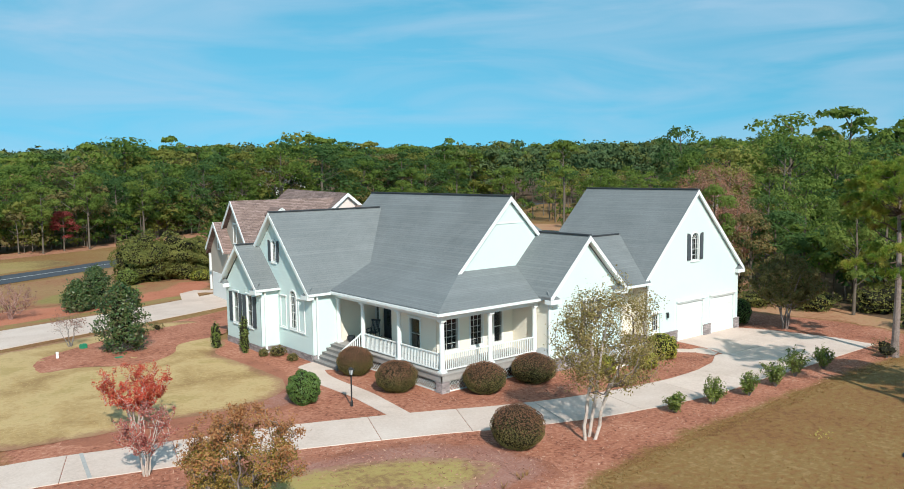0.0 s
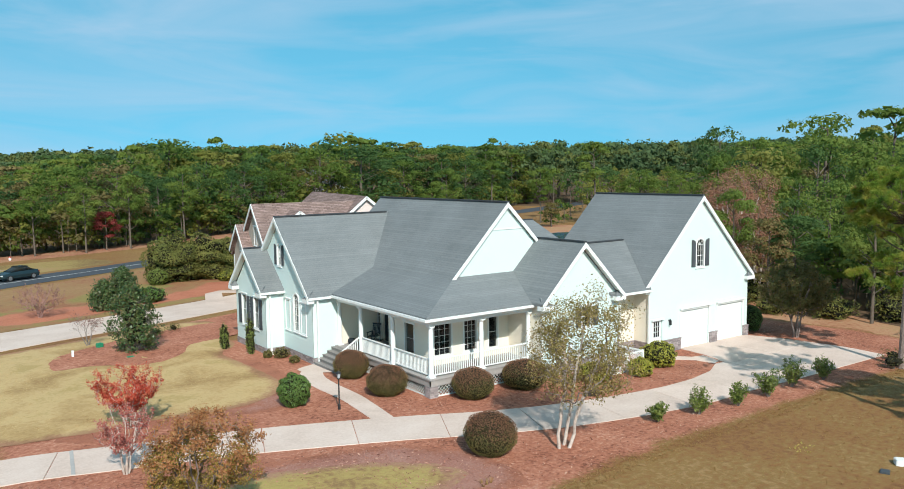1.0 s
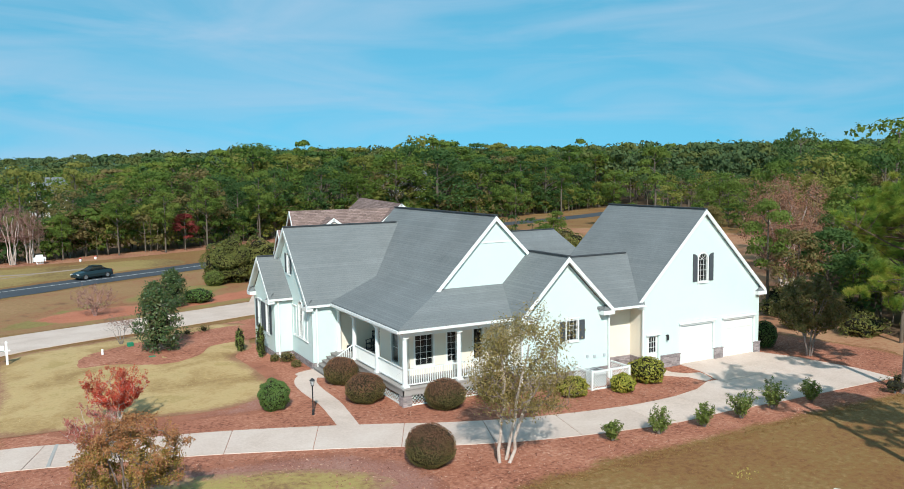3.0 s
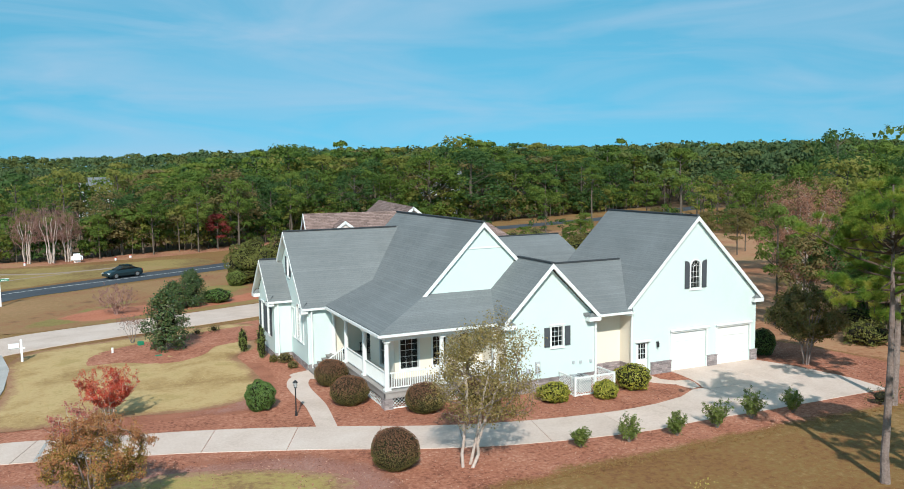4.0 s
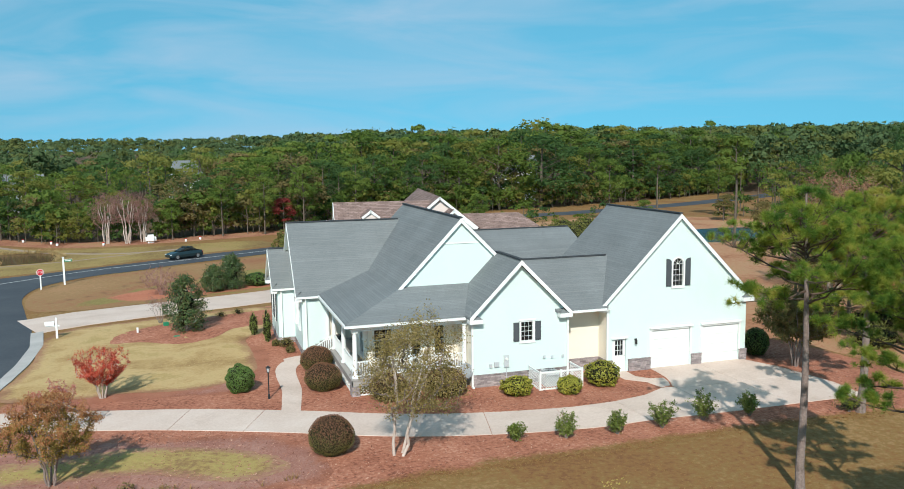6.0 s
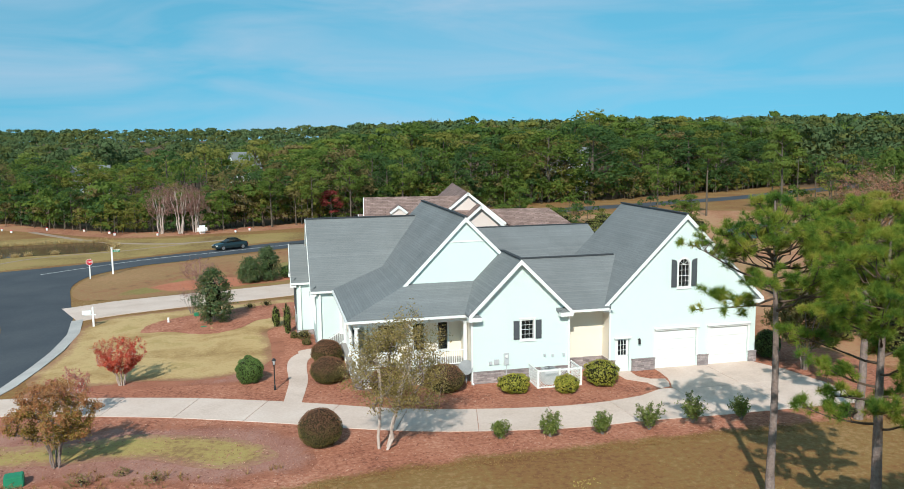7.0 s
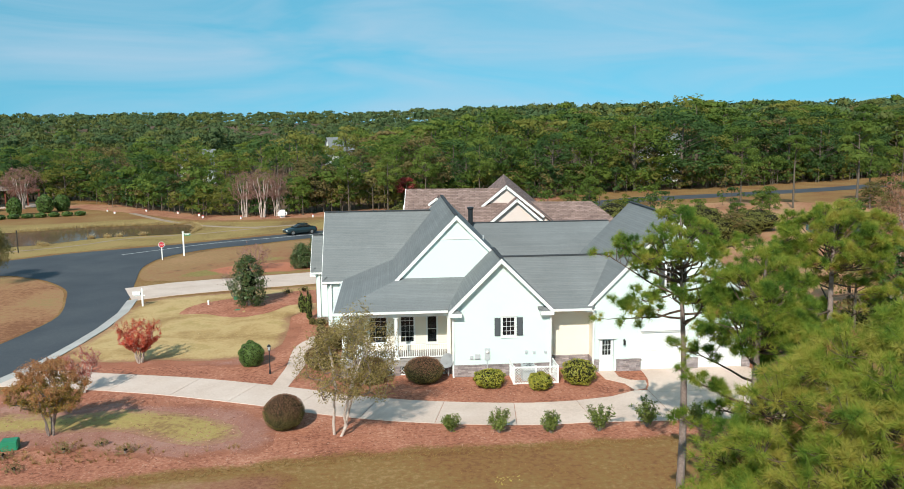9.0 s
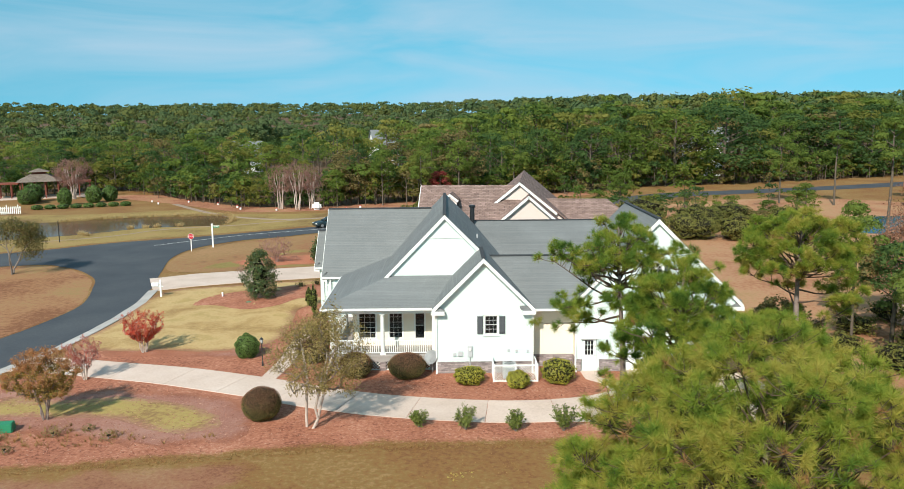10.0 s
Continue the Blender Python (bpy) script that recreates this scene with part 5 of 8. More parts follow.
M["russet_leaf"] = leafy("russet_leaf", [(0.25, 0.10, 0.042), (0.38, 0.15, 0.06), (0.45, 0.215, 0.085), (0.48, 0.29, 0.13)], 0.6, 0.35, 1.4, 0.25, 0.45)
M["olive_leaf"] = leafy("olive_leaf", [(0.19, 0.15, 0.045), (0.30, 0.235, 0.075), (0.42, 0.32, 0.13), (0.55, 0.43, 0.25)], 0.6, 0.45, 1.2, 0.25, 0.5)
M["dull_leaf"] = leafy("dull_leaf", [(0.09, 0.085, 0.028), (0.155, 0.145, 0.045), (0.24, 0.15, 0.06)], 0.6, 0.35, 0.8)
M["hedge_leaf"] = leafy("hedge_leaf", [(0.09, 0.105, 0.028), (0.165, 0.17, 0.043), (0.245, 0.225, 0.065)], 0.6, 0.3, 0.6, 0.2, 0.35)
# near-black filler: the shade deep inside foliage, put into colour
M["shade_core"] = surf("shade_core", [(0.012, 0.012, 0.006), (0.025, 0.022, 0.01)], 2.0, 12.0, 0.5, 0.95, 0.0)
M["dry_blade"] = leafy("dry_blade", [(0.20, 0.13, 0.06), (0.28, 0.19, 0.085), (0.24, 0.21, 0.08)], 0.8, 0.3, 0.6)


def rng(seed):
    return np.random.RandomState(seed)


def unit(v):
    return v / np.maximum(1e-9, np.linalg.norm(v, axis=-1, keepdims=True))


def mesh_of(name, verts, faces_tri=None, quads=None):
    """A mesh from numpy vertices with triangles or quads."""
    me = bpy.data.meshes.new(name)
    fa = faces_tri if faces_tri is not None else quads
    k = fa.shape[1]
    me.vertices.add(len(verts))
    me.vertices.foreach_set("co", np.asarray(verts, np.float32).ravel())
    me.loops.add(fa.size)
    me.loops.foreach_set("vertex_index", fa.astype(np.int32).ravel())
    me.polygons.add(len(fa))
    me.polygons.foreach_set("loop_start", np.arange(0, fa.size, k, dtype=np.int32))
    me.update(calc_edges=True)
    return me


def leaf_quads(r, centre, out, size, droop=0.0, slim=0.55):
    """One folded-flat leaf (quad) at each centre; they face roughly along out, turned at random."""
    n = len(centre)
    d = unit(out + r.normal(0, 0.75, (n, 3)) + np.array([0, 0, droop]))
    side = unit(np.cross(d, unit(r.normal(0, 1, (n, 3)))))
    up = np.cross(side, d)
    s = size * r.uniform(0.65, 1.35, (n, 1))
    a, b = up * s, side * s * slim
    v = np.stack([centre - a * 0.9, centre + b, centre + a * 0.9 + d * s * 0.25, centre - b], 1).reshape(-1, 3)
    return v, np.arange(4 * n).reshape(n, 4)


def shell_points(r, n, rad, rough=0.12, low=-0.85, fill=0.0):
    """Points over a lumpy ellipsoid, with their outward directions."""
    d = unit(r.normal(0, 1, (n * 2, 3)))
    d = d[d[:, 2] > low][:n]
    k = 1 + rough * np.sin(d[:, :1] * 5 + 1.3) * np.sin(d[:, 1:2] * 6 + 0.4) + rough * 0.7 * np.sin(d[:, 2:3] * 9 + d[:, :1] * 7)
    k *= 1 - fill * r.uniform(0, 1, (len(d), 1)) ** 2
    return d * k * np.array(rad), unit(d / np.array(rad))


# lumpy filler blob inside a crown, added to carry its inner shade
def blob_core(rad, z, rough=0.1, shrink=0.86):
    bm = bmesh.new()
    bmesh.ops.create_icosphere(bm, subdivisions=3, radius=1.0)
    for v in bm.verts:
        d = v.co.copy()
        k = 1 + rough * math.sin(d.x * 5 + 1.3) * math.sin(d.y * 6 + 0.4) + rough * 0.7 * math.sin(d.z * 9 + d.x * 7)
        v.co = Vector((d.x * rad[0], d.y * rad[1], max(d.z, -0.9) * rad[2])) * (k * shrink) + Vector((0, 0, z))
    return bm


def bush(x, y, w, h, leaf, label, name="bush", n=2600, size=0.055, seed=1, rough=0.07, category="shrub", group="", lift=0.03, shrink=0.88, crest=None):
    """A dense shrub: a near-black blob painted as inner shade under a skin of small leaves, on a short stem; crest:
    leaves of the new growth on top.
    """
    r = rng(seed)
    t = thing(name, pose(x, y, gz(x, y) + lift, 0, 0, r.uniform(0, 360)), label, category, group)
    rad = (w / 2, w / 2 * r.uniform(0.92, 1.05), h * 0.54)
    part("stem", tube(bmesh.new(), [(0, 0, -0.05), (0.02, 0, h * 0.4)], [0.07, 0.04], 6), M["bark"], t, "", False)
    part("heart", blob_core(rad, h * 0.49, rough, shrink), M["shade_core"], t, "", False)
    p, o = shell_points(r, n, rad, rough, -0.9, 0.1)
    p[:, 2] += h * 0.49
    keep = p[:, 2] > 0.03
    p, o = p[keep], o[keep]
    young = (p[:, 2] / h + r.normal(0, 0.16, len(p)) + 0.08 * np.sin(p[:, 0] * 4 + seed) > 0.62) & (crest is not None)
    for nm, pick, m in (("foliage", ~young, leaf), ("new_growth", young, crest)):
        if pick.any():
            v, f = leaf_quads(r, p[pick], o[pick], size)
            ob = new(nm, mesh_of(nm, v, None, f))
            ob.data.materials.append(m)
            ob.parent = t
    return t


def twig_bm(bm, r, a, d, ln, rad, depth, tips, spread=0.6, bend=0.25, kids=3, seg=5, up=0.15):
    """A branching twig; its end points are gathered in tips."""
    d = Vector(d).normalized()
    pts, p = [Vector(a)], Vector(a)
    for i in range(3):
        d = (d + Vector(r.normal(0, bend, 3)) * 0.5 + Vector((0, 0, up * 0.3))).normalized()
        p = p + d * (ln / 3)
        pts.append(p.copy())
    tube(bm, pts, [rad, rad * 0.85, rad * 0.7, rad * 0.5], seg, False)
    if depth == 0:
        tips.append((pts[-1], d, ln))
        tips.append((pts[-2], d, ln))
        return
    for k in range(kids):
        s = pts[1 + k % 3] if k else pts[-1]
        dd = (d + Vector(r.normal(0, spread, 3)) + Vector((0, 0, up))).normalized()
        twig_bm(bm, r, s, dd, ln * r.uniform(0.6, 0.85), rad * 0.55, depth - 1, tips, spread, bend, kids, max(3, seg - 1), up)


def small_tree(x, y, h, w, leaf, label, name="tree", stems=4, seed=1, bark="grey_bark", leaves=3200, size=0.06, depth=3, fan=0.45, trunk_h=0.25, category="tree", stem_r=0.05, kids=3, puff=0.32, droop=0.0, hang=0.0, twig_bark=""):
    """A small ornamental tree: several fanned stems that branch, leaves about the twig ends."""
    r = rng(seed)
    t = thing(name, pose(x, y, gz(x, y) + 0.02), label, category)
    tips = []
    for k in range(stems):
        a = 2 * math.pi * (k + r.uniform(0, 0.5)) / stems
        d = Vector((math.cos(a) * fan, math.sin(a) * fan, 1))
        bm = bmesh.new()
        foot = Vector((math.cos(a) * stem_r * 1.2, math.sin(a) * stem_r * 1.2, -0.05))
        knee = foot + d.normalized() * h * trunk_h
        tube(bm, [foot, (foot + knee) / 2 + Vector(r.normal(0, 0.015 * h, 3)), knee], [stem_r * 1.15, stem_r, stem_r * 0.85], 7, False)
        part("stem", bm, M[bark], t, "", False)
        bm = bmesh.new()
        twig_bm(bm, r, knee, d, h * 0.28, stem_r * 0.8, depth - 1, tips, 0.55, 0.25, kids, 5)
        part("limb", bm, M[twig_bark or bark], t, "", False)
    P = np.array([p for p, _, _ in tips])
    lo, hi = P.min(0), P.max(0)
    cx = (lo + hi) / 2
    kx = w / max(0.3, max(hi[0] - lo[0], hi[1] - lo[1]))
    kz = (h - lo[2] * 0.0) / hi[2]
    for o in t.children:
        for v in o.data.vertices:
            f = min(1, max(0, v.co.z / (h * 0.45)))
            v.co.x *= 1 + (kx - 1) * f
            v.co.y *= 1 + (kx - 1) * f
            v.co.z *= kz
    P = P * np.array([kx, kx, kz])
    i = r.randint(0, len(P), leaves)
    c = P[i] + np.clip(r.normal(0, 1, (leaves, 3)), -1.5, 1.5) * puff * np.array([1, 1, 0.75]) - np.array([0, 0, hang]) * r.uniform(0, 1, (leaves, 1))
    if leaves:
        v, f = leaf_quads(r, c, unit(c - np.array([0, 0, h * 0.45])) * 0.6, size, droop)
        ob = new("foliage", mesh_of("foliage", v, None, f))
        ob.data.materials.append(leaf)
        ob.parent = t
    return t


def grown_tree(x, y, h, crown, stems, leaf, label, name="tree", seed=1, bark="grey_bark", twig="", targets=240, per=36, size=0.055, spread=0.07, stem_r=0.05, foot=0.12, gaps=0.0, run=0.7, up=0.3, slim=0.5, category="tree", side=5, group="", tip_leaf=None, shoots=0, lean=(0, 0), vase=0.0):
    """A tree grown towards points of its crown (centre z, radii x, y, z): limbs thicken with what they carry, leaves line the twigs."""
    r = rng(seed)
    t = thing(name, pose(x, y, gz(x, y) + 0.02), label, category, group)
    cz, rx, ry, rz = crown
    C, R = np.array([lean[0], lean[1], cz]), np.array([rx, ry, rz])
    pos, par, own = [], [], []
    for k in range(stems):
        a = 2 * math.pi * (k + r.uniform(0.1, 0.6)) / stems
        out = np.array([math.cos(a), math.sin(a), 0])
        foot_at = out * foot
        end = C + R * np.array([out[0] * 0.42, out[1] * 0.42, r.uniform(0.1, 0.45)])
        last = -1
        for j in range(9):
            f = j / 8
            p = foot_at * (1 - f) + end * f - out * R[0] * 0.05 * math.sin(math.pi * f)
            p = p + (r.normal(0, 0.009, 3) * h * (0 < j < 8))
            p[2] = foot_at[2] * (1 - f) + end[2] * f - (0.05 if j == 0 else 0)
            pos.append(p)
            par.append(last)
            own.append(k)
            last = len(pos) - 1
    goals = []
    while len(goals) < targets:
        d = unit(r.normal(0, 1, 3))
        q = C + R * d * r.uniform(0.35, 1.0) ** 0.6 * (1 + 0.16 * math.sin(d[0] * 6 + seed) * math.sin(d[2] * 5 + d[1] * 4))
        q[:2] = C[:2] + (q[:2] - C[:2]) * (1 - vase * 0.5 * (1 - (q[2] - cz) / rz))
        if gaps and noise.noise(Vector(q) * 0.75 + Vector((seed, 0, 0))) < gaps - 0.35:
            continue
        goals.append(q)
    for k in range(shoots):
        a = r.uniform(0, 6.28)
        q = C + R * np.array([math.cos(a), math.sin(a), 0]) * r.uniform(0.1, 0.85)
        goals.append(q + np.array([0, 0, R[2] * (math.sqrt(max(0.05, 1 - ((q[0] / R[0]) ** 2 + (q[1] / R[1]) ** 2))) + r.uniform(0.08, 0.34))]))
    goals.sort(key=lambda q: float(np.linalg.norm((q - C * 0.6) / R)))
    tips, paths = [], []
    for q in goals:
        P = np.array(pos)
        d = q - P
        ln = np.linalg.norm(d, axis=1)
        cost = ln + np.maximum(0, up * ln - d[:, 2]) * 0.9 + (P[:, 2] < h * 0.16) * 5.0
        i = int(np.argmin(cost))
        a, m = P[i], ln[i]
        sag = np.array([0, 0, -0.10 * m * (1 if up > 0 else -0.5)])
        last = i
        for f in (0.34, 0.67, 1.0):
            p = a + (q - a) * f + sag * math.sin(math.pi * f) + r.normal(0, 0.03 * m, 3) * (f < 1)
            pos.append(p)
            par.append(last)
            own.append(-1)
            last = len(pos) - 1
        tips.append(last)
        paths.append((a, pos[-2], q))
    load = np.zeros(len(pos))
    for i in tips:
        while i >= 0:
            load[i] += 1
            i = par[i]
    rad = np.minimum(stem_r, 0.0055 * np.maximum(load, 1) ** 0.55)
    for k in range(stems):
        ids = [i for i in range(len(pos)) if own[i] == k]
        rr = [max(rad[i], stem_r * (1.05 - 0.075 * n)) for n, i in enumerate(ids)]
        part("stem", tube(bmesh.new(), [pos[i] for i in ids], rr, 8, False), M[bark], t, "", False)
    bm = bmesh.new()
    for i in range(len(pos)):
        if own[i] < 0:
            tube(bm, [pos[par[i]], pos[i]], [max(rad[i], min(rad[par[i]], rad[i] * 1.4)), rad[i] * 0.9], side if rad[i] > 0.015 else 3, False)
    tagged(part("branch_work", bm, M[twig or bark], t, "", False), kind="stuff")
    A, B, Q = (np.array([p[k] for p in paths]) for k in range(3))
    i = r.randint(0, len(paths), per * len(paths))
    f = (1 - run * r.uniform(0, 1, (len(i), 1)))
    c = A[i] * (1 - f) + Q[i] * f + r.normal(0, spread, (len(i), 3))
    o = unit(Q[i] - A[i]) * 0.4 + unit(c - C) * 0.5 + np.array([0, 0, 0.25])
    tip = (np.linalg.norm((c - C) / R, axis=1) + 0.35 * (c[:, 2] - cz) / rz + r.normal(0, 0.14, len(c)) > 0.9) & (tip_leaf is not None)
    for nm, pick, m in (("foliage", ~tip, leaf), ("tip_foliage", tip, tip_leaf)):
        if pick.any():
            v, fa = leaf_quads(r, c[pick], o[pick], size, 0, slim)
            ob = new(nm, mesh_of(nm, v, None, fa))
            ob.data.materials.append(m)
            ob.parent = t
    return t


# clipped round shrubs by the porch and the drive
ROUND = "clipped round shrub with brown-tipped evergreen leaves"
for i, (x, y, w, h) in enumerate(((21.75, 22.75, 2.25, 1.68), (23.05, 37.0, 2.15, 1.5), (22.85, 32.75, 2.1, 1.52), (26.0, 29.6, 2.2, 1.48), (29.2, 29.35, 2.35, 1.48))):
    bush(x, y, w, h, M["clipped_leaf"], ROUND, "round_shrub", 12000, 0.027, 10 + i, 0.035, "shrub", "round shrubs", 0.03, 0.93, M["brown_growth"])
bush(18.25, 33.9, 1.6, 1.55, M["green_leaf"], "glossy green rounded shrub in the mulch", "green_shrub", 4600, 0.048, 21, 0.07)
bush(51.1, 30.9, 1.7, 1.75, M["green_leaf"], "dark green ball shrub at the garage corner", "green_shrub", 3000, 0.05, 22, 0.03)
for i, (x, y, w, h) in enumerate(((33.0, 28.1, 1.75, 1.0), (35.85, 27.3, 1.35, 0.95), (38.35, 28.15, 2.05, 1.4))):
    bush(x, y, w, h, M["gold_leaf"], "yellow-green variegated low shrub in red mulch", "golden_shrub", 2400, 0.06, 31 + i, 0.1, "shrub", "golden shrubs")


def oleander(x, y, w, h, seed):
    """An upright loose shrub: stems with long leaves."""
    r = rng(seed)
    t = thing("young_shrub", pose(x, y, 0.03), "young light green shrub with upright leafy shoots", "shrub", "shrubs along the driveway")
    bm = bmesh.new()
    cs, os = [], []
    for k in range(26):
        a, q = r.uniform(0, 2 * math.pi), r.uniform(0.05, 1) ** 0.6
        top = Vector((math.cos(a) * q * w * 0.45, math.sin(a) * q * w * 0.45, h * r.uniform(0.6, 1.05) * (1 - 0.35 * q)))
        midp = Vector((top.x * 0.45, top.y * 0.45, top.z * 0.55))
        tube(bm, [(0.03 * math.cos(a), 0.03 * math.sin(a), -0.03), midp, top], [0.014, 0.011, 0.006], 4, False)
        for j in range(50):
            f = r.uniform(0.25, 1.02)
            p = midp.lerp(top, (f - 0.5) * 2) if f > 0.5 else Vector((0, 0, 0)).lerp(midp, f * 2)
            cs.append(np.array(p) + r.normal(0, 0.055, 3))
            os.append(np.array([math.cos(a) * 0.5, math.sin(a) * 0.5, 0.8]) + r.normal(0, 0.35, 3))
    part("stem", bm, M["grey_bark"], t, "", False)
    v, f = leaf_quads(r, np.array(cs), np.array(os), 0.085, 0.1, 0.3)
    ob = new("foliage", mesh_of("foliage", v, None, f))
    ob.data.materials.append(M["light_leaf"])
    ob.parent = t


for i, (x, y, w, h) in enumerate(((30.2, 21.3, 1.05, 1.2), (32.6, 20.9, 1.4, 1.5), (35.15, 20.6, 1.2, 1.3), (37.6, 20.6, 1.75, 1.8), (40.15, 20.95, 1.8, 1.75), (42.75, 20.7, 1.55, 1.6))):
    oleander(x, y, w, h, 50 + i)

# ornamental trees
grown_tree(24.6, 21.5, 6.4, (4.15, 2.55, 2.5, 2.35), 3, M["olive_leaf"], "slender pale-barked tree with thin olive-brown leaves", "small_tree", 79, "pale_bark", "bark", 540, 34, 0.05, 0.17, 0.07, 0.24, 0.2, 0.9, 0.3, lean=(0.72, -0.34))
grown_tree(10.1, 22.9, 3.7, (2.35, 1.95, 1.85, 1.2), 5, M["orange_leaf"], "bushy crape myrtle with orange-brown autumn leaves", "crape_myrtle", 72, "bark", "", 400, 52, 0.043, 0.085, 0.045, 0.12, 0.08, 0.9, 0.55, tip_leaf=M["russet_leaf"], shoots=60)
grown_tree(10.8, 35.3, 2.75, (1.7, 2.2, 2.1, 0.92), 8, M["red_leaf"], "crape myrtle with bright red autumn leaves on the lawn", "crape_myrtle", 73, "pale_bark", "", 380, 27, 0.045, 0.055, 0.035, 0.14, 0.1, 0.9, 0.8, shoots=36, vase=0.75)
grown_tree(9.3, 29.5, 2.8, (1.8, 1.5, 1.5, 0.95), 7, M["fading_leaf"], "nearly bare crape myrtle with pinkish-red leaves", "crape_myrtle", 74, "pale_bark", "", 260, 14, 0.045, 0.05, 0.03, 0.08, 0.14, 0.8, 0.7, vase=0.5)
grown_tree(51.5, 27.7, 5.2, (3.35, 2.3, 2.3, 1.75), 7, M["dull_leaf"], "multi-stemmed crape myrtle with dull green and rust leaves", "crape_myrtle", 75, "bark", "", 380, 40, 0.085, 0.10, 0.05, 0.14, 0.05, 0.9, 0.55)
grown_tree(12.4, 71.4, 3.0, (1.75, 2.1, 2.0, 1.3), 9, M["pink_leaf"], "bare brown shrub of fine twigs on the verge", "bare_shrub", 76, "pink_twig", "", 420, 7, 0.05, 0.06, 0.035, 0.10, 0.0, 0.9, 0.6, 0.4, "shrub", 4)
small_tree(13.0, 55.6, 2.3, 2.0, M["pink_leaf"], "small bare tree of thin grey twigs", "bare_shrub", 5, 77, "grey_bark", 700, 0.045, 4, 0.5, 0.2, "tree", 0.03, 3, 0.2)
for i, (x, y, h, w) in enumerate(((2.2, 124.2, 8.2, 5.0), (5.4, 123.2, 8.8, 6.2), (7.6, 124.6, 8.0, 4.6))):
    grown_tree(x, y, h, (h * 0.66, w * 0.5, w * 0.5, h * 0.33), 6, M["pink_leaf"], "tall leafless crape myrtle with pinkish twigs", "crape_myrtle", 80 + i, "pale_bark", "pink_twig", 420, 14, 0.07, 0.14, 0.09, 0.35, 0.0, 0.9, 0.75, 0.4, "tree", 4)
grown_tree(-44.5, 146.0, 8.6, (5.4, 4.0, 3.8, 3.0), 8, M["pink_leaf"], "leafless tree with a round pinkish crown", "crape_myrtle", 84, "pale_bark", "pink_twig", 460, 26, 0.09, 0.22, 0.10, 0.3, 0.0, 0.9, 0.6, 0.4, "tree", 4)
for i, (x, y, h, w) in enumerate(((72.0, 46.5, 11.8, 8.5), (77, 51, 10.5, 7.5), (66, 40.5, 8.0, 5.5))):
    grown_tree(x, y, h, (h * 0.64, w * 0.5, w * 0.5, h * 0.36), 3, M["rust_leaf"], "nearly bare autumn tree with rust-pink leaves", "autumn_tree", 86 + i, "pale_bark", "grey_bark", 340, 30, 0.085, 0.25, 0.12, 0.15, 0.18, 0.8, 0.45, 0.5, "tree", 4)
small_tree(-14.5, 65.7, 5.9, 6.4, M["dull_leaf"], "round olive-leaved tree across the side street", "tree", 3, 85, "grey_bark", 9000, 0.09, 4, 0.4, 0.25, "tree", 0.09, 3, 0.45)


def magnolia(x, y, h, w, seed, label="dense dark magnolia with glossy leaves"):
    r = rng(seed)
    t = thing("magnolia", pose(x, y, gz(x, y) + 0.03), label, "tree")
    part("trunk", tube(bmesh.new(), [(0, 0, -0.05), (0.03, 0.02, h * 0.5), (0, 0, h * 0.9)], [0.1, 0.07, 0.02], 8), M["grey_bark"], t, "", False)
    cs, os = [], []
    n = 0
    bm = bmesh.new()
    for k in range(130):
        f = r.uniform(0.06, 1) if k > 5 else 0.98
        rr = w / 2 * (math.sin(math.pi * min(1, (f * 0.82 + 0.16))) ** 0.8) * r.uniform(0.72, 1.08)
        a = r.uniform(0, 2 * math.pi)
        c = np.array([math.cos(a) * rr, math.sin(a) * rr, f * h])
        beam(bm, (0, 0, max(0.1, f * h - rr * 0.4)), tuple(c), 0.025, 0.025)
        m = 42
        p = c + r.normal(0, 0.2, (m, 3)) * np.array([1, 1, 0.8])
        cs.append(p)
        os.append(unit(p - np.array([0, 0, f * h - 0.4])))
    tagged(part("limb_work", bm, M["grey_bark"], t, "", False), kind="stuff")
    # dark filler blob painted as the shade within the crown
    part("inner_shade", blob_core((w * 0.22, w * 0.22, h * 0.36), h * 0.46, 0.15, 1.0), M["shade_core"], t, "", False)
    v, f = leaf_quads(r, np.concatenate(cs), np.concatenate(os), 0.1, 0, 0.45)
    ob = new("foliage", mesh_of("foliage", v, None, f))
    ob.data.materials.append(M["magnolia_leaf"])
    ob.parent = t


magnolia(15.1, 51.6, 4.2, 2.8, 91)
magnolia(19.3, 72.8, 3.4, 2.6, 92)
magnolia(17.5, 71.6, 2.5, 2.0, 96, "smaller dark magnolia with glossy leaves beside another")
bush(21.9, 74.0, 2.6, 1.3, M["green_leaf"], "low dark green shrub on the verge", "green_shrub", 1500, 0.09, 93, 0.12)
for i, (x, y, h) in enumerate(((20.75, 46.1, 2.1), (19.95, 48.6, 1.5))):
    bush(x, y, 0.5, h, M["light_leaf"], "narrow straggly columnar evergreen by the bay window", "columnar_cypress", 800, 0.06, 95 + i, 0.35, "shrub", "columnar cypresses")
for i, (x, y, w, h) in enumerate(((21.9, 43.9, 0.9, 0.6), (22.0, 42.2, 0.6, 0.4), (21.2, 44.4, 0.5, 0.45))):
    bush(x, y, w, h, M["dull_leaf"], "low straggly shrub against the brick base", "low_shrub", 500, 0.06, 100 + i, 0.2, "shrub", "low shrubs", 0.02, 0.7)
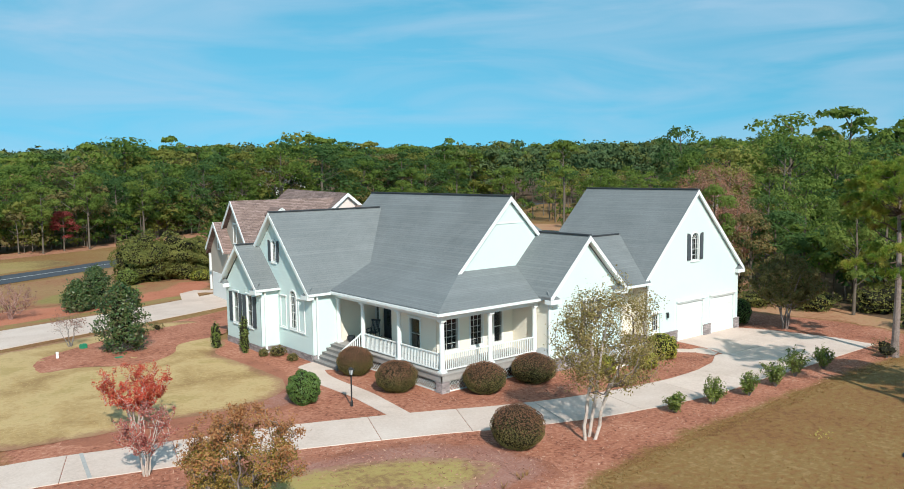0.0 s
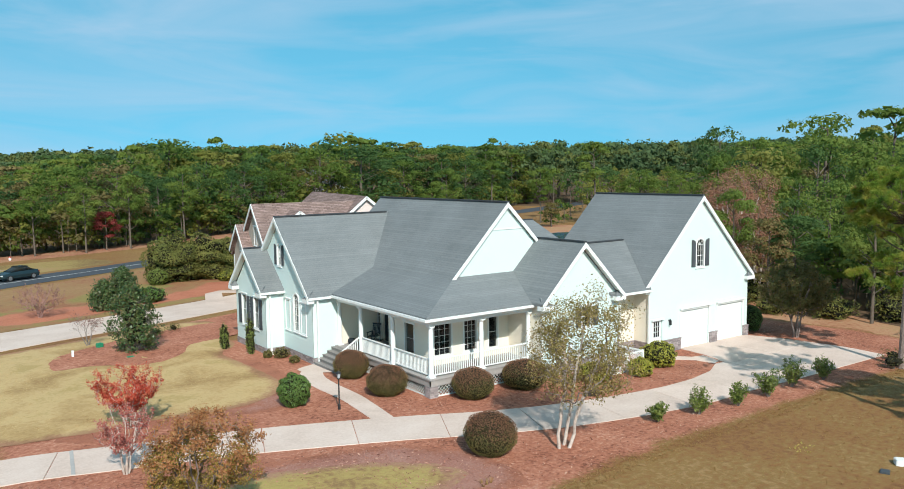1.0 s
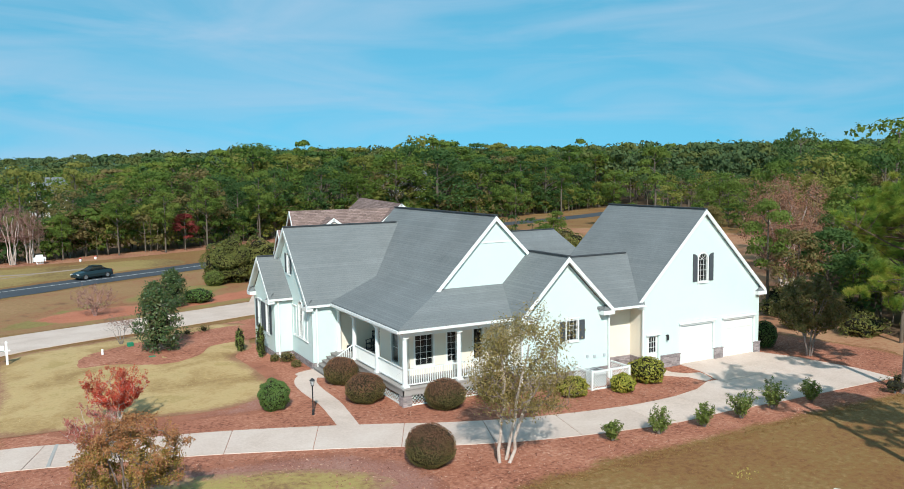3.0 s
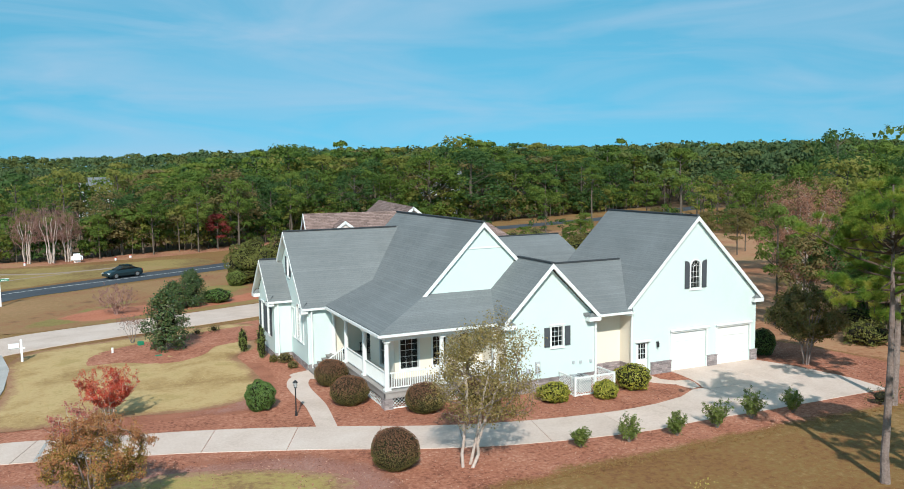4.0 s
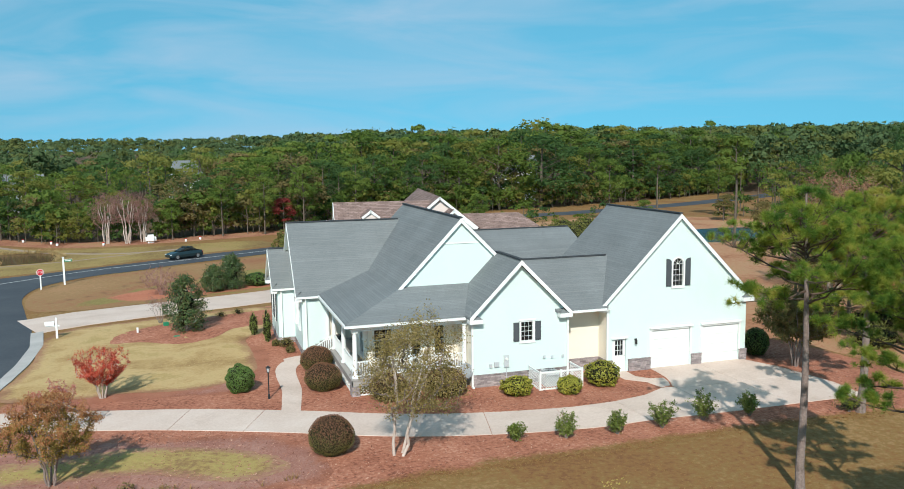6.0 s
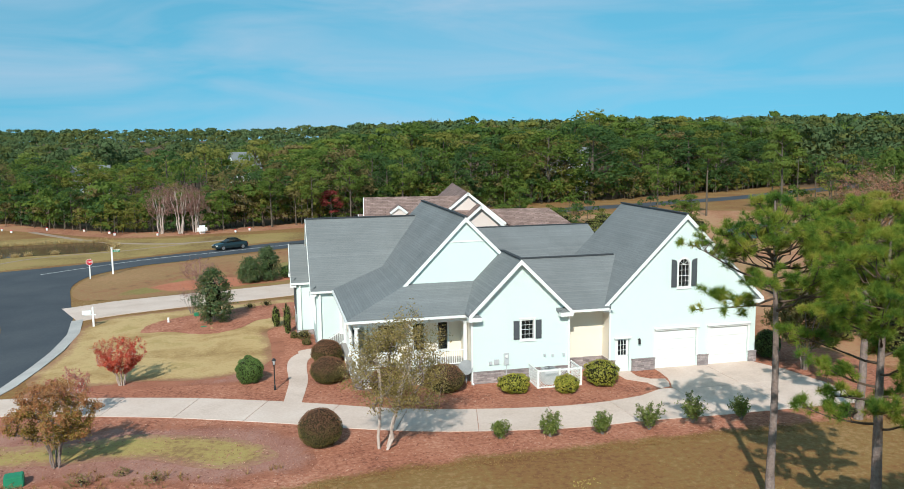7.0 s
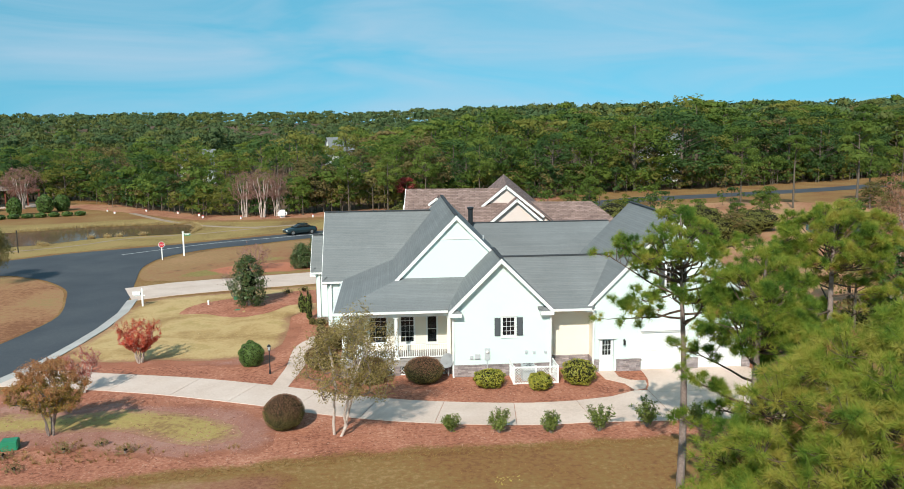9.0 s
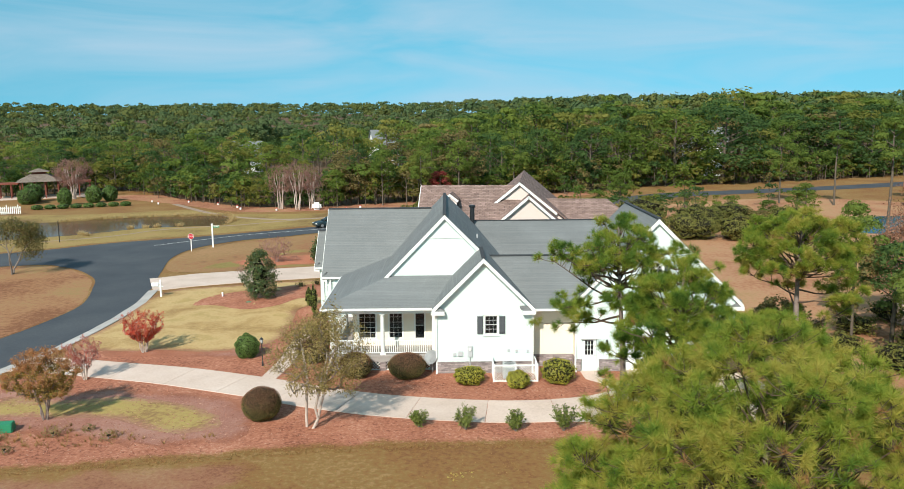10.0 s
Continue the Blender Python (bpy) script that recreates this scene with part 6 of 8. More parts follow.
for i, (x, y, w, h) in enumerate(((9.0, 20.2, 0.8, 0.45), (11.6, 20.6, 0.9, 0.45), (13.1, 21.3, 0.6, 0.35), (14.6, 20.2, 0.9, 0.45), (10.2, 18.6, 0.8, 0.4), (17.8, 56.4, 0.9, 0.6), (19.2, 57.3, 0.9, 0.6), (48.0, 19.6, 1.8, 0.9), (50.0, 20.6, 1.4, 0.7))):
    bush(x, y, w, h, M["dry_blade"] if i < 5 else M["dull_leaf"], "small half-dry shrub in the mulch", "low_shrub", 260, 0.045, 120 + i, 0.25, "shrub", "low shrubs", 0.0, 0.2 if i < 5 else 0.45)

# ---- pines near the camera ----


def needle_tufts(r, centre, out, n, length, width, lead=0.7):
    """At each centre a brush of n fine needles, spread about the direction out."""
    k = len(centre)
    c = np.repeat(centre, n, 0)
    d = unit(np.repeat(unit(out), n, 0) * lead + unit(r.normal(0, 1, (k * n, 3))))
    ln = length * r.uniform(0.7, 1.15, (k * n, 1))
    s = unit(np.cross(d, r.normal(0, 1, (k * n, 3)))) * width
    base = c + d * 0.01 + unit(np.repeat(out, n, 0)) * r.uniform(-0.09, 0.03, (k * n, 1))
    v = np.stack([base - s, base + s, base + d * ln - np.array([0, 0, 0.06]) * ln], 1).reshape(-1, 3)
    return v, np.arange(3 * k * n).reshape(-1, 3)


def needle_brushes(t, r, heart, g, reach, brushes, needles, length, width, squash=0.8, dead_share=0.03, thin=0.012):
    """Lobes of soft needle brushes, each brush on its own twig from the lobe's heart; g is the way each lobe faces."""
    which = np.repeat(np.arange(len(heart)), brushes)
    n = len(which)
    d = unit(unit(r.normal(0, 1, (n, 3))) + g[which] * 0.45 + np.array([0, 0, 0.55]))
    c = heart[which] + d * reach[which][:, None] * r.uniform(0.45, 0.95, (n, 1)) * np.array([1.1, 1.1, squash])
    bm = bmesh.new()
    for i in range(n):
        a, b = Vector(heart[which[i]]), Vector(c[i])
        tube(bm, [a, a.lerp(b, 0.5) + Vector((0, 0, -0.06)), b], [thin, thin * 0.8, thin * 0.5], 3, False)
    tagged(part("twig_work", bm, M["twig_bark"], t, "", False), kind="stuff")
    dead = (r.uniform(0, 1, n) < dead_share) & (d[:, 2] < 0.75)
    up = unit(d + np.array([0, 0, 0.45]))
    for nm, pick, mat, k in (("needles", ~dead, "pine_needle", needles), ("dead_needles", dead, "dead_needle", needles // 2)):
        if not pick.any():
            continue
        v, f = needle_tufts(r, c[pick], up[pick], k, length, width, 0.62)
        ob = new(nm, mesh_of(nm, v, f))
        ob.data.materials.append(M[mat])
        ob.parent = t


def pine(x, y, h, head, limbs, seed, lean=(0, 0), lobes=40, brushes=14, needles=90, trunk_r=0.16, length=0.26, width=0.0066, lower=5.0, span=2.6):
    """A tall pine: a dense domed head (radius, depth) on a bare trunk, and open limbs for some metres below it."""
    r = rng(seed)
    t = thing("pine_tree", pose(x, y, gz(x, y)), "tall pine with a bare trunk and needled crown", "tree", "pines beside the drive")
    ax = [Vector((lean[0] * f + 0.12 * math.sin(f * 5 + seed), lean[1] * f + 0.1 * math.cos(f * 4 + seed), h * f)) for f in np.linspace(0, 0.97, 12)]
    ax[0] = Vector((0, 0, -0.1))
    part("trunk", tube(bmesh.new(), ax, [trunk_r * (1.25 if i == 0 else 1.0) * (1 - 0.82 * (i / 11) ** 1.3) for i in range(12)], 10, True), M["bark"], t, "ridged red-brown trunk", False)

    def on_axis(z):
        f = min(0.999, z / h / 0.97) * 11
        i = int(f)
        return ax[i].lerp(ax[min(11, i + 1)], f - i)
    hr, hd = head
    hz = h - hd
    top = on_axis(hz)
    bm = bmesh.new()
    heart, face, reach = [], [], []
    for k in range(lobes):
        gz_ = 1 - (k + 0.5) / lobes * 1.3
        a = k * 2.39996 + r.normal(0, 0.25)
        g = unit(np.array([math.cos(a) * math.sqrt(1 - gz_ ** 2), math.sin(a) * math.sqrt(1 - gz_ ** 2), gz_]) + r.normal(0, 0.12, 3))
        q = np.array(top) + g * np.array([hr, hr, hd]) * r.uniform(0.66, 0.9)
        b = Vector(q)
        s = on_axis(max(hz - 1.1, b.z - 0.5 - 0.45 * (b.xy - top.xy).length))
        m = s.lerp(b, 0.55) + Vector(r.normal(0, 0.12, 3)) + Vector((0, 0, -0.15))
        tube(bm, [s, s.lerp(m, 0.5) + Vector(r.normal(0, 0.08, 3)), m, b], [0.045, 0.036, 0.026, 0.014], 5, False)
        heart.append(q)
        face.append(g)
        reach.append(r.uniform(0.24, 0.38) * hr ** 0.5 * 1.1)
    for k in range(limbs):
        f = (k + r.uniform(0.1, 0.7)) / limbs
        z = hz - lower * f
        a = k * 2.4 + r.uniform(-0.4, 0.4) + seed
        ln = span * r.uniform(0.72, 1.08) * (0.8 + 0.35 * math.sin(math.pi * f))
        dd = Vector((math.cos(a), math.sin(a), r.uniform(-0.12, 0.2))).normalized()
        pts = [on_axis(z)]
        for j in range(5):
            dd = (dd + Vector(r.normal(0, 0.14, 3)) + Vector((0, 0, 0.075))).normalized()
            pts.append(pts[-1] + dd * ln / 5)
        tube(bm, pts, [0.05, 0.044, 0.037, 0.029, 0.02, 0.012], 5, False)
        for j in range(9):
            q = r.uniform(0.35, 1.0) * 5 if j else 4.99
            i = min(4, int(q))
            s = pts[i].lerp(pts[i + 1], q - i)
            e = (dd * 0.7 + Vector(r.normal(0, 0.5, 3)) * Vector((1, 1, 0.4)) + Vector((0, 0, 0.22))).normalized()
            tip = s + e * ln * r.uniform(0.10, 0.3)
            tube(bm, [s, s.lerp(tip, 0.5) + Vector((0, 0, -0.04)), tip], [0.018, 0.014, 0.01], 4, False)
            heart.append(np.array(tip))
            face.append(np.array(e))
            reach.append(r.uniform(0.2, 0.34))
    tagged(part("branch_work", bm, M["twig_bark"], t, "", False), kind="stuff")
    n = np.array([brushes] * lobes + [5] * (len(heart) - lobes))
    needle_brushes(t, r, np.array(heart), np.array(face), np.array(reach), n, needles, length, width, 0.75)
    return t


def dome_pine(x, y, top, base, rad, seed, lobes=350, brushes=17, needles=78, length=0.25, width=0.0066):
    """A pine with a broad domed crown: boughs that end in lobes of soft needle brushes, with gaps between."""
    r = rng(seed)
    t = thing("pine_tree", pose(x, y, gz(x, y)), "broad young pine crown of long needle brushes", "tree", "pines beside the drive")
    part("trunk", tube(bmesh.new(), [(0, 0, -0.1), (0.1, 0.05, top * 0.4), (0, 0, top * 0.78)], [0.19, 0.15, 0.05], 10), M["bark"], t, "ridged red-brown trunk", False)
    q = np.arange(lobes)
    gz_ = 1 - (q + 0.5) / lobes * 1.62
    ga = q * 2.39996 + r.normal(0, 0.3, lobes)
    g = unit(np.stack([np.cos(ga) * np.sqrt(1 - gz_ ** 2), np.sin(ga) * np.sqrt(1 - gz_ ** 2), gz_], 1) + r.normal(0, 0.1, (lobes, 3)))
    wide = rad * (1 - 0.22 * np.maximum(g[:, 2], 0))
    heart = g * np.stack([wide, wide, np.full(lobes, top - base)], 1) * np.where(q % 6 == 0, r.uniform(0.5, 0.75, lobes), r.uniform(0.8, 0.97, lobes))[:, None] + np.array([0, 0, base])
    bm = bmesh.new()
    for i in range(lobes):
        b = Vector(heart[i])
        a = Vector((0, 0, max(2.0, b.z - 1.2 - 0.3 * b.xy.length)))
        m = a.lerp(b, 0.6) + Vector(r.normal(0, 0.15, 3)) + Vector((0, 0, -0.25))
        tube(bm, [a, a.lerp(m, 0.5) + Vector(r.normal(0, 0.1, 3)), m, b], [0.036, 0.028, 0.02, 0.013], 4, False)
    tagged(part("branch_work", bm, M["twig_bark"], t, "", False), kind="stuff")
    needle_brushes(t, r, heart, g, r.uniform(0.6, 0.95, lobes), brushes, needles, length, width, 0.8, 0.045)
    return t


pine(38.75, 12.45, 12.25, (1.6, 1.9), 17, 201, (-0.3, -0.1), 32, 11, 76, 0.17, 0.25, 0.0062, 3.0, 2.8)
pine(48.5, 19.4, 11.45, (3.0, 2.1), 15, 202, (0.3, 0.2), 62, 15, 88, 0.21, 0.28, 0.0078, 5.0, 2.9)
pine(39.3, 7.7, 11.3, (1.9, 2.4), 18, 203, (0.3, 0.1), 48, 14, 84, 0.2, 0.26, 0.0066, 4.6, 2.5)
dome_pine(38.35, -2.5, 11.55, 6.6, 4.95, 204)

# ---- woods ----


def cloud_tree(seed, h, crown_base, crown_r, clumps, per, size, flat=0.85, tip=False, ball=(0.25, 0.47)):
    """A woodland tree as arrays: rounded leaf clumps about limbs (triangles) and a trunk with limbs (quads)."""
    r = rng(seed)
    V = []
    L = []
    mid, half = (crown_base + h) / 2, (h - crown_base) / 2
    for k in range(clumps):
        # clumps lie over a lumpy egg (or a cone), the first ones crown it
        u = r.uniform(-0.92, 0.92) if k > 2 else 0.86
        env = max(0.08, 1 - abs(u) ** 2.4) ** 0.6 if not tip else (1.02 - u) * 0.52
        rr = crown_r * env * (r.uniform(0.5, 0.92) if k > 2 else r.uniform(0.1, 0.8))
        a = k * 2.4 + r.uniform(-0.7, 0.7)
        z = mid + u * half * 0.9
        c = np.array([math.cos(a) * rr, math.sin(a) * rr, z])
        cr = crown_r * r.uniform(*ball) * (0.7 if tip else 1.0)
        d = unit(r.normal(0, 1, (per, 3)))
        d[:, 2] = np.where(d[:, 2] < -0.25, -d[:, 2] * 0.9, d[:, 2])
        lump = 1 + 0.16 * np.sin(d[:, :1] * 5 + k) * np.sin(d[:, 1:2] * 5 + 2 * k) + 0.12 * np.sin(d[:, 2:3] * 8 + k)
        p = c + d * np.array([cr, cr, cr * flat]) * lump * r.uniform(0.72, 1.06, (per, 1))
        n = unit(d + r.normal(0, 0.26, (per, 3)))
        s1 = unit(np.cross(n, r.normal(0, 1, (per, 3))))
        s2 = np.cross(n, s1)
        sz = size * r.uniform(0.55, 1.45, (per, 1))
        V.append(np.stack([p + s1 * sz, p - s1 * sz * 0.6 + s2 * sz * 0.75, p - s1 * sz * 0.5 - s2 * sz * 0.8], 1).reshape(-1, 3))
        L.append((np.array([0, 0, max(crown_base * 0.7, z - rr * 0.7)]), c))
    leaf = np.concatenate(V)
    tv, tf = [], []

    def limb(a, b, ra, rb, seg=5):
        o = len(tv)
        ax = unit(np.asarray(b, float) - np.asarray(a, float))
        u = unit(np.cross(ax, np.array([0.3, 0.9, 0.1])))
        w = np.cross(ax, u)
        for q, rad in ((a, ra), (b, rb)):
            for i in range(seg):
                th = 2 * math.pi * i / seg
                tv.append(np.asarray(q, float) + (u * math.cos(th) + w * math.sin(th)) * rad)
        for i in range(seg):
            tf.append((o + i, o + (i + 1) % seg, o + seg + (i + 1) % seg, o + seg + i))
    limb((0, 0, -0.3), (0.1, 0, h * 0.55), 0.016 * h, 0.011 * h)
    limb((0.1, 0, h * 0.55), (0, 0.1, h * 0.92), 0.011 * h, 0.003 * h)
    for a, b in L[:: 2 if clumps > 8 else 3]:
        limb(a, b, 0.006 * h, 0.002 * h, 3)
    return leaf, np.array(tv), np.array(tf)


def scatter(name, kinds, places, leaf_mats, bark_mat, label, shares=(0.36, 0.24, 0.18, 0.08, 0.14), category="woodland", wide=1.0):
    """Many trees joined into one mesh of leaves and one of wood, each tree in one of a few tones, under one empty of kind stuff."""
    root = tagged(new(name), label, category, "", "stuff")
    LV, TV, TF, MI = [], [], [], []
    o = 0
    pick = rng(len(places)).choice(len(leaf_mats), len(places), p=shares if len(leaf_mats) == len(shares) else None)
    for q, (k, x, y, sc, rot, zs) in enumerate(places):
        leaf, tv, tf = kinds[k]
        MI.append(np.full(len(leaf) // 3, pick[q], np.int32))
        c, s = math.cos(rot), math.sin(rot)
        R = np.array([[c, s, 0], [-s, c, 0], [0, 0, 1]])
        off = np.array([x, y, gz(x, y)])
        wv = wide * (0.8 + 0.5 * ((x * 7.13 + y * 3.71) % 1.0))
        S = np.array([sc * wv, sc * wv, sc * zs])
        LV.append((leaf * S) @ R + off)
        if tv is not None:
            TV.append((tv * S) @ R + off)
            TF.append(tf + o)
            o += len(tv)
    v = np.concatenate(LV)
    ob = new("foliage", mesh_of("foliage", v, np.arange(len(v)).reshape(-1, 3)))
    for m in leaf_mats:
        ob.data.materials.append(m)
    ob.data.polygons.foreach_set("material_index", np.concatenate(MI))
    ob.parent = root
    if TV:
        ob = new("trunks", mesh_of("trunks", np.concatenate(TV), None, np.concatenate(TF)))
        ob.data.materials.append(bark_mat)
        ob.parent = root
    return root


def inside_poly(x, y, poly):
    c, j = False, len(poly) - 1
    for i in range(len(poly)):
        (xi, yi), (xj, yj) = poly[i], poly[j]
        if (yi > y) != (yj > y) and x < (xj - xi) * (y - yi) / (yj - yi) + xi:
            c = not c
        j = i
    return c


def fill(poly, gap, seed, height):
    """Places for trees in a polygon, about gap metres apart: (x, y, height)."""
    r = rng(seed)
    xs, ys = [p[0] for p in poly], [p[1] for p in poly]
    out = []
    y = min(ys)
    while y < max(ys):
        x = min(xs)
        while x < max(xs):
            px, py = x + r.uniform(-0.45, 0.45) * gap, y + r.uniform(-0.45, 0.45) * gap
            if inside_poly(px, py, poly) and r.uniform() > 0.1:
                out.append((px, py, height(px, py, r)))
            x += gap
        y += gap
    return out


SHAPES = ((2.4, 3.1, 21, 0.85, False), (3.6, 2.9, 17, 0.8, False), (1.4, 3.2, 23, 0.9, False), (0.4, 3.4, 26, 0.95, False), (5.4, 3.0, 13, 0.6, False), (0.4, 2.8, 25, 0.85, True))
GRAND = ((0.5, 3.5, 46, False), (0.9, 3.2, 42, False), (0.3, 3.3, 44, True))
FINE, FINER = ([cloud_tree(300 + i, 9.3, b, cr, int(n * 1.25), per, size * 1.12, min(1.0, fl + 0.1), tp, (0.2, 0.37)) for i, (b, cr, n, fl, tp) in enumerate(SHAPES)]
               + [cloud_tree(340 + i, 9.3, b, cr, n, per, size * 0.9, 1.0, tp, (0.16, 0.29)) for i, (b, cr, n, tp) in enumerate(GRAND)] for per, size in ((60, 0.145), (74, 0.12)))
KINDS = [cloud_tree(310 + i, 9.3, max(b, 4.0), cr * 1.05, 9, 44, 0.23, fl, tp, (0.22, 0.42)) for i, (b, cr, n, fl, tp) in enumerate(SHAPES)]
UNDER = [cloud_tree(330 + i, 4.6, 0.2, 2.3, 9, 25, 0.235, 0.9, False) for i in range(3)]

WOOD_N = [(-120, 190), (-62, 152), (-41, 162), (-22, 142), (-4, 126.5), (10, 126.5), (23, 132), (36, 137), (60, 150), (76, 160), (100, 166), (136, 180), (180, 204), (240, 236), (240, 300), (-120, 300)]
WOOD_E = [(61, 27), (67, 37), (76, 46), (88, 56), (101, 67), (118, 82), (137, 99), (200, 116), (215, 70), (200, 0), (110, -10), (72, 8), (63, 16)]


def roll(x, y, scale=17.0):
    """Stands of taller and lower trees, from -1 to 1."""
    return max(-1.0, min(1.0, 1.7 * noise.noise(Vector((x / scale, y / scale, 3.7)))))


def h_north(x, y, r):
    d = min(1.0, max(0.0, (y - 126 - 0.25 * max(0, x)) / 60))
    base = np.interp(x, [-60, 0, 25, 60, 110, 200], [7.0, 7.6, 10.2, 13.2, 15.4, 15.0])
    return base + 2.6 * d + 1.7 * roll(x, y) + r.uniform(-2.2, 2.0) + (2.8 if r.uniform() > 0.9 else 0) * min(1, max(0.3, x / 50))


def h_east(x, y, r):
    d = min(1.0, max(0.0, (x - 57) / 45))
    return 8.4 + 5.2 * d + 1.5 * roll(x, y, 12.0) + r.uniform(-2.2, 2.0) + (5.0 if r.uniform() > 0.86 else 0) * d


def near_edge(x, y, line):
    return min((x - p.x) ** 2 + (y - p.y) ** 2 for p in line)


def plant(places, seed):
    r = rng(seed)
    out = []
    for x, y, h in places:
        k = r.choice(6, p=[.26, .18, .2, .14, .16, .06])
        out.append((4 if h > 14.5 and r.uniform() < 0.75 else k, x, y, h / 10.0, r.uniform(0, 6.28), r.uniform(0.9, 1.12)))
    return out


edge_n = smooth_line([(p[0], p[1] + 1.5, 0) for p in WOOD_N[1:13]], False, 3.0)
edge_e = smooth_line([(p[0] + 1.5, p[1], 0) for p in WOOD_E[:8]], False, 2.6)
north = plant(fill(WOOD_N, 6.7, 401, h_north), 402)
north = [p for p in north if not (abs(p[1] - 13) < 7 and 214 < p[2] < 230) and not (abs(p[1] - 100) < 7 and 183 < p[2] < 200)]
GLADE = [(120, 118), (150, 112), (215, 122), (230, 170), (188, 168), (150, 148), (126, 136)]
east = plant(fill(WOOD_E, 5.6, 403, h_east) + fill(GLADE, 6.0, 405, lambda x, y, r: r.uniform(7.5, 11.5)), 404)
for nm, trees, line, reach, label in (("north_wood", north, edge_n, 26, "mixed pine wood beyond the road, olive green"), ("east_wood", [p for p in east if p[2] > 0.27 * p[1]], edge_e, 22, "dense pine wood behind the garage, dark green")):
    close = [p for p in trees if near_edge(p[1], p[2], line) < reach ** 2]
    # trees of the first row keep their leaves low
    close = [((p[0] if near_edge(p[1], p[2], line) > 70 else (6, 7, 3, 8, 6, 2, 7)[i % 7]), *p[1:]) for i, p in enumerate(close)]
    deep = [p for p in trees if near_edge(p[1], p[2], line) >= reach ** 2]
    scatter(nm, FINER if nm == "east_wood" else FINE, close, WOODS, M["wood_trunk"], label, (0.34, 0.34, 0.12, 0.07, 0.13), wide=1.22 if nm == "north_wood" else 1.1)
    scatter(nm + "_depth", KINDS, deep, WOODS, M["wood_trunk"], label, wide=1.1)
r_u = rng(410)
under = [(r_u.randint(3), p.x + r_u.uniform(-1.5, 1.5), p.y + r_u.uniform(-2.5, 5), r_u.uniform(0.6, 1.5), r_u.uniform(0, 6.28), r_u.uniform(0.8, 1.15)) for p in edge_n for _ in range(5)]
under += [(r_u.randint(3), p.x + r_u.uniform(0, 9), p.y + r_u.uniform(-5, 2), r_u.uniform(0.6, 1.4), r_u.uniform(0, 6.28), r_u.uniform(0.8, 1.1)) for p in edge_e for _ in range(4)]
under += [(r_u.randint(3), r_u.uniform(44, 96), r_u.uniform(98, 134), r_u.uniform(0.35, 0.95), r_u.uniform(0, 6.28), r_u.uniform(0.7, 1.0)) for _ in range(60)]
under += [(r_u.randint(3), r_u.uniform(112, 142), r_u.uniform(102, 130), r_u.uniform(0.6, 1.1), r_u.uniform(0, 6.28), 1.0) for _ in range(34)]
under = [p for p in under if not (88 < p[1] < 108 and p[2] < 114) and p[2] < 112 + 0.62 * (p[1] - 45) - 7 or p[2] > 120 or p[1] < 40]
scatter("undergrowth", UNDER, under, WOODS, M["wood_trunk"], "mixed green and brown undergrowth along the wood's edge", (0.34, 0.28, 0.14, 0.12, 0.12))
# woods to the horizon
FAR = [cloud_tree(350 + i, 10.0, 4.2, 4.2, 6, 32, 0.36, 0.75, False) for i in range(4)] + [cloud_tree(354 + i, 10.0, 3.0, 4.8, 5, 17, 0.7, 0.8, False) for i in range(4)]
r_f = rng(420)
far = []
for i in range(4400):
    d = 250 + 900 * r_f.uniform() ** 1.5
    a = radians(r_f.uniform(-42, 78))
    tall = min(1, max(0, (math.degrees(a) + 1) / 12))
    far.append((r_f.randint(4) + (0 if d < 450 else 4), 20 + d * math.sin(a), d * math.cos(a), r_f.uniform(0.85, 1.35) * (1 + 0.35 * tall), r_f.uniform(0, 6.28), r_f.uniform(0.9, 1.15)))
for i in range(1500):
    d = r_f.uniform(640, 1060)
    a = radians(r_f.uniform(-42, 78))
    far.append((r_f.randint(4) + 4, 20 + d * math.sin(a), d * math.cos(a), r_f.uniform(0.8, 1.15), r_f.uniform(0, 6.28), r_f.uniform(0.85, 1.05)))
scatter("far_wood", [(k[0], None, None) for k in FAR], far, [M["hazed_leaf"], M["hazed_leaf"], M["far_olive"]], None, "woods reaching to the horizon, green with haze mixed into the leaf colour")

# single trees at the edges
LONE = [cloud_tree(380 + i, 10.0, b, cr, n, p, s, fl, tp) for i, (b, cr, n, p, s, fl, tp) in enumerate(((3.6, 2.4, 20, 190, 0.12, 0.8, False), (1.0, 2.6, 26, 170, 0.12, 0.9, False), (6.2, 2.0, 13, 190, 0.12, 0.7, False)))]


def lone_tree(k, x, y, h, leaf, label, seed, wide=1.0, bark="wood_trunk", name="woodland_tree"):
    leaf_v, tv, tf = LONE[k]
    t = thing(name, pose(x, y, gz(x, y), 0, 0, seed * 67.0), label, "tree")
    S = np.array([h / 10 * wide, h / 10 * wide, h / 10])
    ob = new("trunk", mesh_of("trunk", tv * S, None, tf))
    ob.data.materials.append(M[bark])
    ob.parent = t
    ob = new("crown", mesh_of("crown", leaf_v * S, np.arange(len(leaf_v)).reshape(-1, 3)))
    ob.data.materials.append(leaf)
    ob.parent = t
    return t


